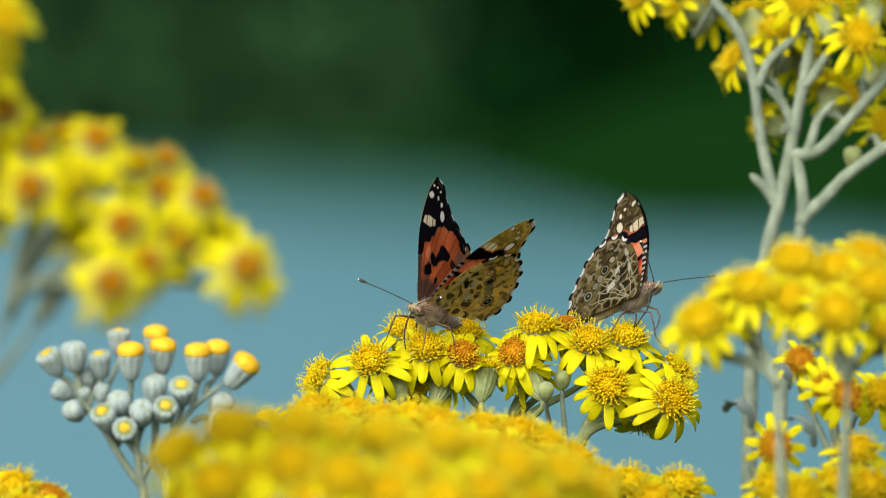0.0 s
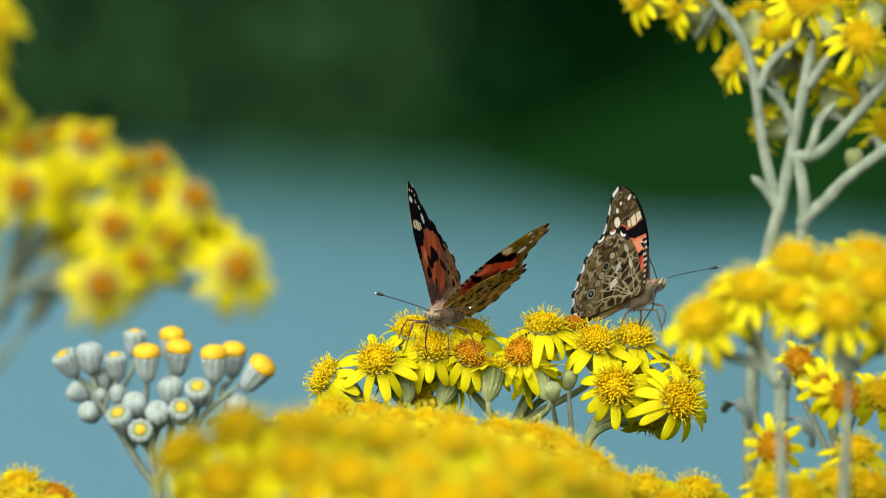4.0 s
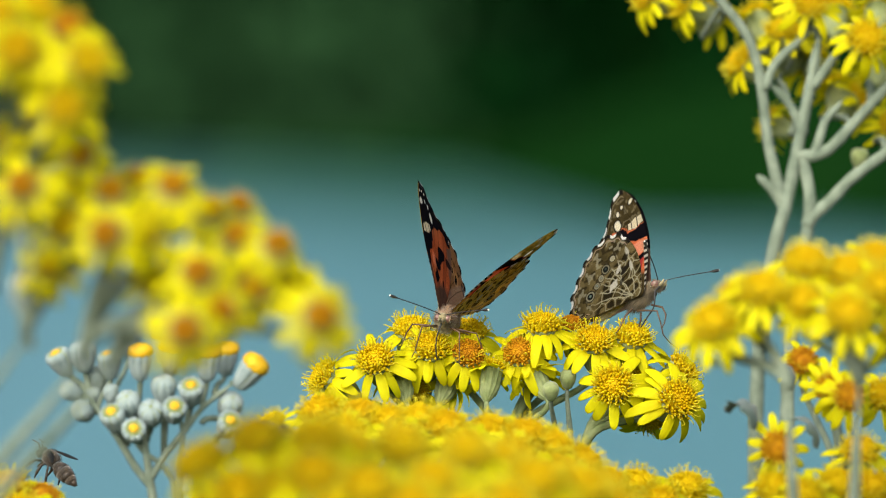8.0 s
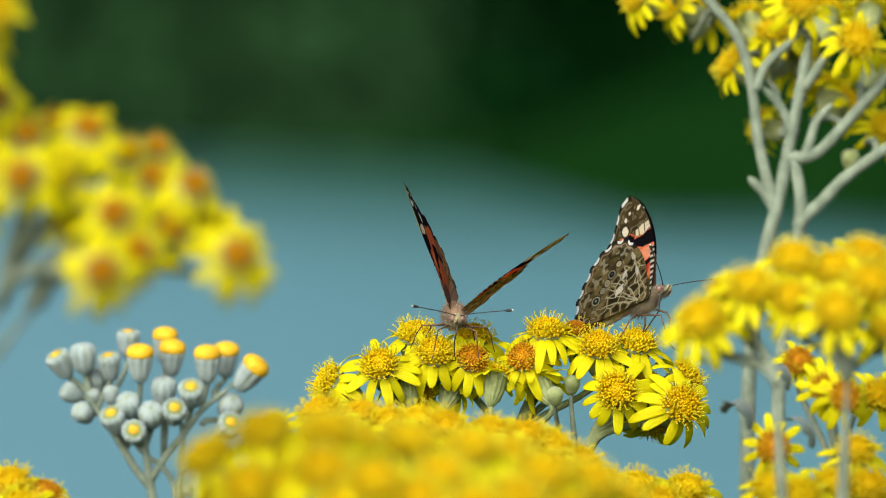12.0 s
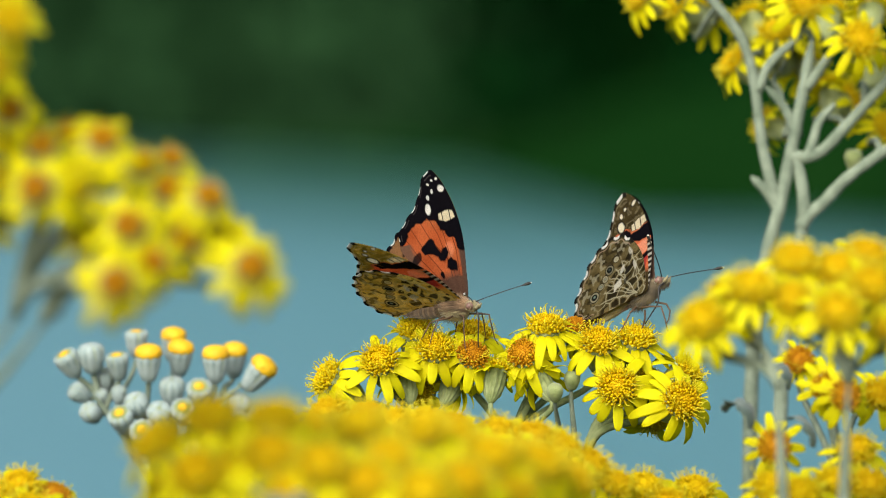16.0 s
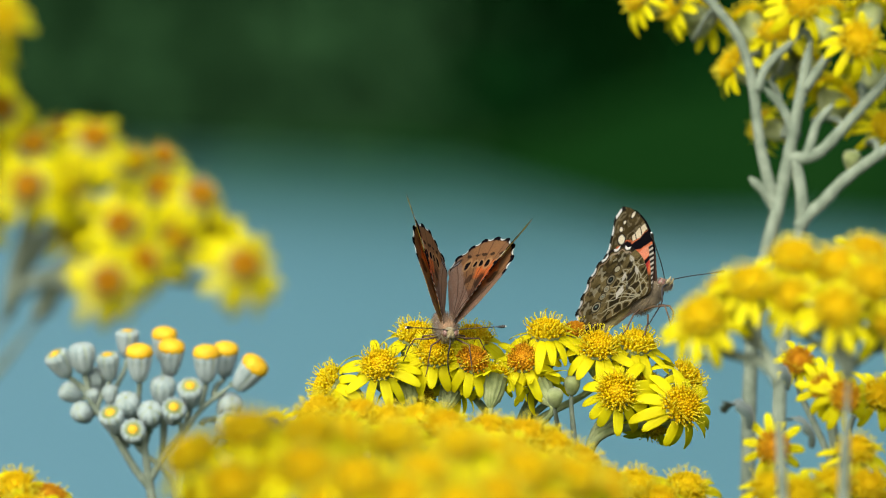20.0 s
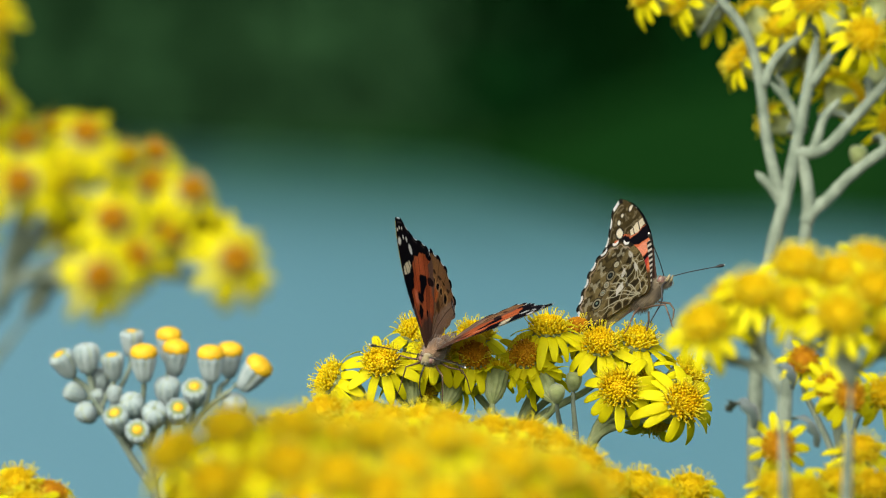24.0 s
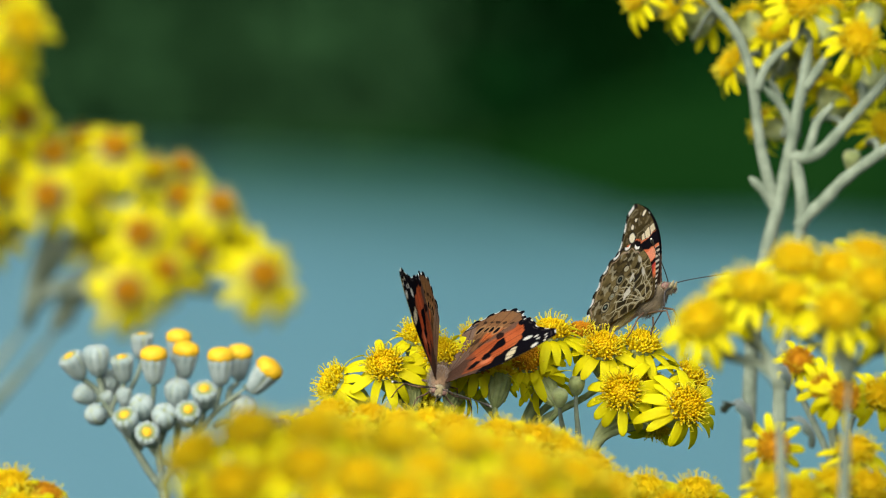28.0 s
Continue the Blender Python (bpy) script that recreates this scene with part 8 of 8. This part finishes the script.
    walk(butterfly_b, [
        (0, pose(0.0431, 1.3981, 0.7162, 28.4, -21.3, 216.2)),
        (0.5, pose(0.0425, 1.3981, 0.7160, 28.2, -20.8, 215.6)),
        (1, pose(0.0431, 1.3981, 0.7162, 28.0, -18.1, 216.2)),
        (1.5, pose(0.0438, 1.3981, 0.7158, 27.3, -20.2, 216.4)),
        (2, pose(0.0444, 1.3981, 0.7159, 27.4, -17.6, 216.6)),
        (2.5, pose(0.0442, 1.3981, 0.7160, 28.0, -18.2, 217.2)),
        (3, pose(0.0438, 1.3981, 0.7164, 28.1, -17.2, 217.4)),
        (3.5, pose(0.0435, 1.3981, 0.7170, 28.0, -15.7, 217.5)),
        (5.5, pose(0.0475, 1.3981, 0.7157, 28.8, -17.9, 217.5)),
        (6, pose(0.0481, 1.3981, 0.7153, 28.3, -19.4, 215.9)),
        (6.5, pose(0.0474, 1.3981, 0.7155, 28.1, -17.2, 218.3)),
        (7, pose(0.0470, 1.3981, 0.7153, 28.6, -19.2, 217.6)),
        (7.5, pose(0.0463, 1.3981, 0.7154, 28.9, -21.2, 216.4)),
        (8, pose(0.0440, 1.3981, 0.7165, 29.3, -18.2, 218.4)),
        (8.5, pose(0.0423, 1.3981, 0.7170, 29.6, -17.3, 218.1)),
        (9, pose(0.0419, 1.3981, 0.7171, 29.3, -17.2, 217.5)),
        (9.5, pose(0.0414, 1.3981, 0.7170, 28.9, -15.6, 219.1)),
        (10, pose(0.0425, 1.3981, 0.7165, 29.6, -16.4, 219.4)),
        (10.5, pose(0.0431, 1.3981, 0.7163, 29.5, -17.1, 218.7)),
        (11, pose(0.0436, 1.3981, 0.7160, 28.7, -17.0, 219.1)),
        (11.5, pose(0.0447, 1.3981, 0.7158, 28.9, -18.5, 218.4)),
        (12, pose(0.0451, 1.3981, 0.7154, 29.4, -20.3, 217.5)),
        (12.5, pose(0.0446, 1.3981, 0.7159, 29.8, -18.1, 218.8)),
        (14.5, pose(0.0447, 1.3981, 0.7164, 31.2, -22.1, 217.1)),
        (15, pose(0.0461, 1.3981, 0.7164, 31.2, -21.0, 218.2)),
        (15.5, pose(0.0458, 1.3981, 0.7162, 32.2, -23.0, 217.1)),
        (16, pose(0.0449, 1.3981, 0.7170, 32.4, -20.0, 217.3)),
        (16.5, pose(0.0448, 1.3981, 0.7171, 32.9, -20.8, 216.8)),
        (17, pose(0.0459, 1.3981, 0.7164, 34.1, -23.4, 214.8)),
        (17.5, pose(0.0473, 1.3981, 0.7159, 35.2, -24.0, 214.7)),
        (18, pose(0.0475, 1.3981, 0.7160, 37.5, -25.7, 213.7)),
        (18.5, pose(0.0464, 1.3981, 0.7163, 40.3, -26.4, 213.6)),
        (19, pose(0.0448, 1.3981, 0.7168, 39.1, -24.5, 215.3)),
        (19.5, pose(0.0437, 1.3981, 0.7172, 39.1, -21.7, 216.5)),
        (20, pose(0.0455, 1.3981, 0.7162, 38.4, -23.8, 216.6)),
        (20.5, pose(0.0469, 1.3981, 0.7157, 39.8, -27.2, 214.8)),
        (21, pose(0.0472, 1.3981, 0.7157, 39.9, -26.8, 214.2)),
        (21.5, pose(0.0464, 1.3981, 0.7164, 40.0, -24.2, 215.1)),
        (23.5, pose(0.0467, 1.3981, 0.7168, 37.0, -20.6, 216.2)),
        (24, pose(0.0455, 1.3981, 0.7168, 36.8, -19.8, 217.0)),
        (24.5, pose(0.0435, 1.3981, 0.7171, 37.1, -19.4, 217.8)),
        (25, pose(0.0414, 1.3981, 0.7177, 38.3, -19.5, 218.0)),
        (25.5, pose(0.0416, 1.3981, 0.7184, 37.7, -18.9, 217.6)),
        (26, pose(0.0439, 1.3981, 0.7175, 35.7, -20.5, 215.3)),
        (26.5, pose(0.0446, 1.3981, 0.7174, 35.4, -17.7, 216.5)),
        (27, pose(0.0444, 1.3981, 0.7169, 35.8, -18.3, 216.0)),
        (27.5, pose(0.0448, 1.3981, 0.7162, 37.1, -22.1, 213.4)),
        (28, pose(0.0466, 1.3981, 0.7156, 35.7, -21.0, 212.5)),
    ])
    walk(wings_b[0], [(0, wing_pose(False, 95.5, -0.3, 2.2, -1.0)), (28, wing_pose(False, 95.5, -0.3, 2.2, -1.0))])
    walk(wings_b[1], [(0, wing_pose(True, 84.5, -0.3, -0.5, -1.0)), (28, wing_pose(True, 84.5, -0.3, -0.5, -1.0))])
    walk(flying_bee, [
        (0, pose(-0.0677, 1.3645, 0.6601, -10, 0, 60)),
        (5.2, pose(-0.0683, 1.3651, 0.6699, -10, 0, 60)),
        (5.5, pose(-0.0708, 1.3853, 0.6731, -10, 0, 60)),
        (5.7, pose(-0.0692, 1.3853, 0.6749, -10, 0, 60)),
        (6, pose(-0.0678, 1.3854, 0.6765, -10, 0, 60)),
        (6.2, pose(-0.0683, 1.3855, 0.6773, -10, 0, 60)),
        (6.5, pose(-0.0688, 1.3855, 0.6773, -10, 0, 60)),
        (6.8, pose(-0.0721, 1.3855, 0.6769, -10, 0, 60)),
        (7, pose(-0.0758, 1.3854, 0.6766, -10, 0, 60)),
        (7.2, pose(-0.0779, 1.3854, 0.6757, -10, 0, 60)),
        (7.5, pose(-0.0825, 1.3855, 0.6774, -10, 0, 60)),
        (7.8, pose(-0.0841, 1.3856, 0.6790, 35, 0, 60)),
        (8, pose(-0.0860, 1.3857, 0.6814, 35, 0, 60)),
        (8.3, pose(-0.0875, 1.3858, 0.6827, 35, 0, 60)),
        (8.6, pose(-0.0900, 1.3858, 0.6830, 35, 0, 60)),
        (9, pose(-0.0929, 1.3857, 0.6808, 15, 0, 60)),
        (9.3, pose(-0.0942, 1.3856, 0.6798, 15, 0, 60)),
        (9.6, pose(-0.0966, 1.3855, 0.6782, 15, 0, 60)),
        (10.2, pose(-0.1046, 1.3851, 0.6692, 15, 0, 70)),
        (12, pose(-0.1354, 1.3951, 0.6695, 15, 0, 80)),
        (28, pose(-0.1728, 1.3951, 0.6695, 15, 0, 80)),
    ])
    walk(feeding_bee, [
        (0, pose(-0.0346, 1.3277, 0.6915, -25, 10, -60)),
        (0.5, pose(-0.0346, 1.3277, 0.6912, -25, 10, -60)),
        (1, pose(-0.0342, 1.3277, 0.6910, -25, 10, -60)),
        (1.5, pose(-0.0338, 1.3277, 0.6909, -25, 10, -60)),
        (2, pose(-0.0331, 1.3277, 0.6909, -25, 10, -60)),
        (2.5, pose(-0.0331, 1.3277, 0.6910, -25, 10, -60)),
        (3, pose(-0.0324, 1.3277, 0.6912, -25, 10, -60)),
        (3.5, pose(-0.0317, 1.3277, 0.6914, -25, 10, -60)),
        (5.5, pose(-0.0291, 1.3277, 0.6909, -25, 10, -60)),
        (6, pose(-0.0291, 1.3277, 0.6905, -25, 10, -60)),
        (6.5, pose(-0.0294, 1.3277, 0.6907, -25, 10, -60)),
        (7, pose(-0.0305, 1.3277, 0.6909, -25, 10, -60)),
        (7.5, pose(-0.0316, 1.3277, 0.6912, -25, 10, -60)),
        (8, pose(-0.0331, 1.3277, 0.6915, -25, 10, -60)),
        (8.5, pose(-0.0379, 1.3278, 0.6947, -25, 10, -60)),
        (9, pose(-0.0379, 1.3278, 0.6947, -25, 10, -60)),
        (9.5, pose(-0.0379, 1.3278, 0.6944, -25, 10, -60)),
        (10, pose(-0.0376, 1.3278, 0.6940, -25, 10, -60)),
        (10.5, pose(-0.0370, 1.3278, 0.6940, -25, 10, -60)),
        (11, pose(-0.0366, 1.3278, 0.6938, -25, 10, -60)),
        (11.5, pose(-0.0353, 1.3278, 0.6931, -25, 10, -60)),
        (12, pose(-0.0344, 1.3278, 0.6921, -25, 10, -60)),
        (12.5, pose(-0.0332, 1.3278, 0.6921, -25, 10, -60)),
        (14.5, pose(-0.0330, 1.3278, 0.6925, -25, 10, -60)),
        (15, pose(-0.0321, 1.3278, 0.6925, -25, 10, -60)),
        (15.5, pose(-0.0317, 1.3278, 0.6923, -25, 10, -60)),
        (16, pose(-0.0309, 1.3278, 0.6923, -25, 10, -60)),
        (16.5, pose(-0.0309, 1.3278, 0.6925, -25, 10, -60)),
        (17, pose(-0.0311, 1.3278, 0.6925, -25, 10, -60)),
        (17.5, pose(-0.0313, 1.3278, 0.6927, -25, 10, -60)),
        (18, pose(-0.0317, 1.3278, 0.6925, -25, 10, -60)),
        (18.5, pose(-0.0315, 1.3278, 0.6923, -25, 10, -60)),
        (19, pose(-0.0317, 1.3278, 0.6921, -25, 10, -60)),
        (19.5, pose(-0.0324, 1.3277, 0.6920, -25, 10, -60)),
        (20, pose(-0.0326, 1.3278, 0.6921, -25, 10, -60)),
        (20.5, pose(-0.0324, 1.3278, 0.6921, -25, 10, -60)),
        (21, pose(-0.0315, 1.3278, 0.6923, -25, 10, -60)),
        (21.5, pose(-0.0309, 1.3278, 0.6923, -25, 10, -60)),
        (23.5, pose(-0.0309, 1.3278, 0.6923, -25, 10, -60)),
        (24, pose(-0.0317, 1.3278, 0.6923, -25, 10, -60)),
        (24.5, pose(-0.0327, 1.3278, 0.6925, -25, 10, -60)),
        (25, pose(-0.0332, 1.3278, 0.6927, -25, 10, -60)),
        (25.5, pose(-0.0343, 1.3278, 0.6931, -25, 10, -60)),
        (26, pose(-0.0343, 1.3278, 0.6932, -25, 10, -60)),
        (26.5, pose(-0.0339, 1.3278, 0.6932, -25, 10, -60)),
        (27, pose(-0.0328, 1.3278, 0.6929, -25, 10, -60)),
        (27.5, pose(-0.0311, 1.3278, 0.6921, -25, 10, -60)),
        (28, pose(-0.0301, 1.3277, 0.6918, -25, 10, -60)),
    ])


motions()
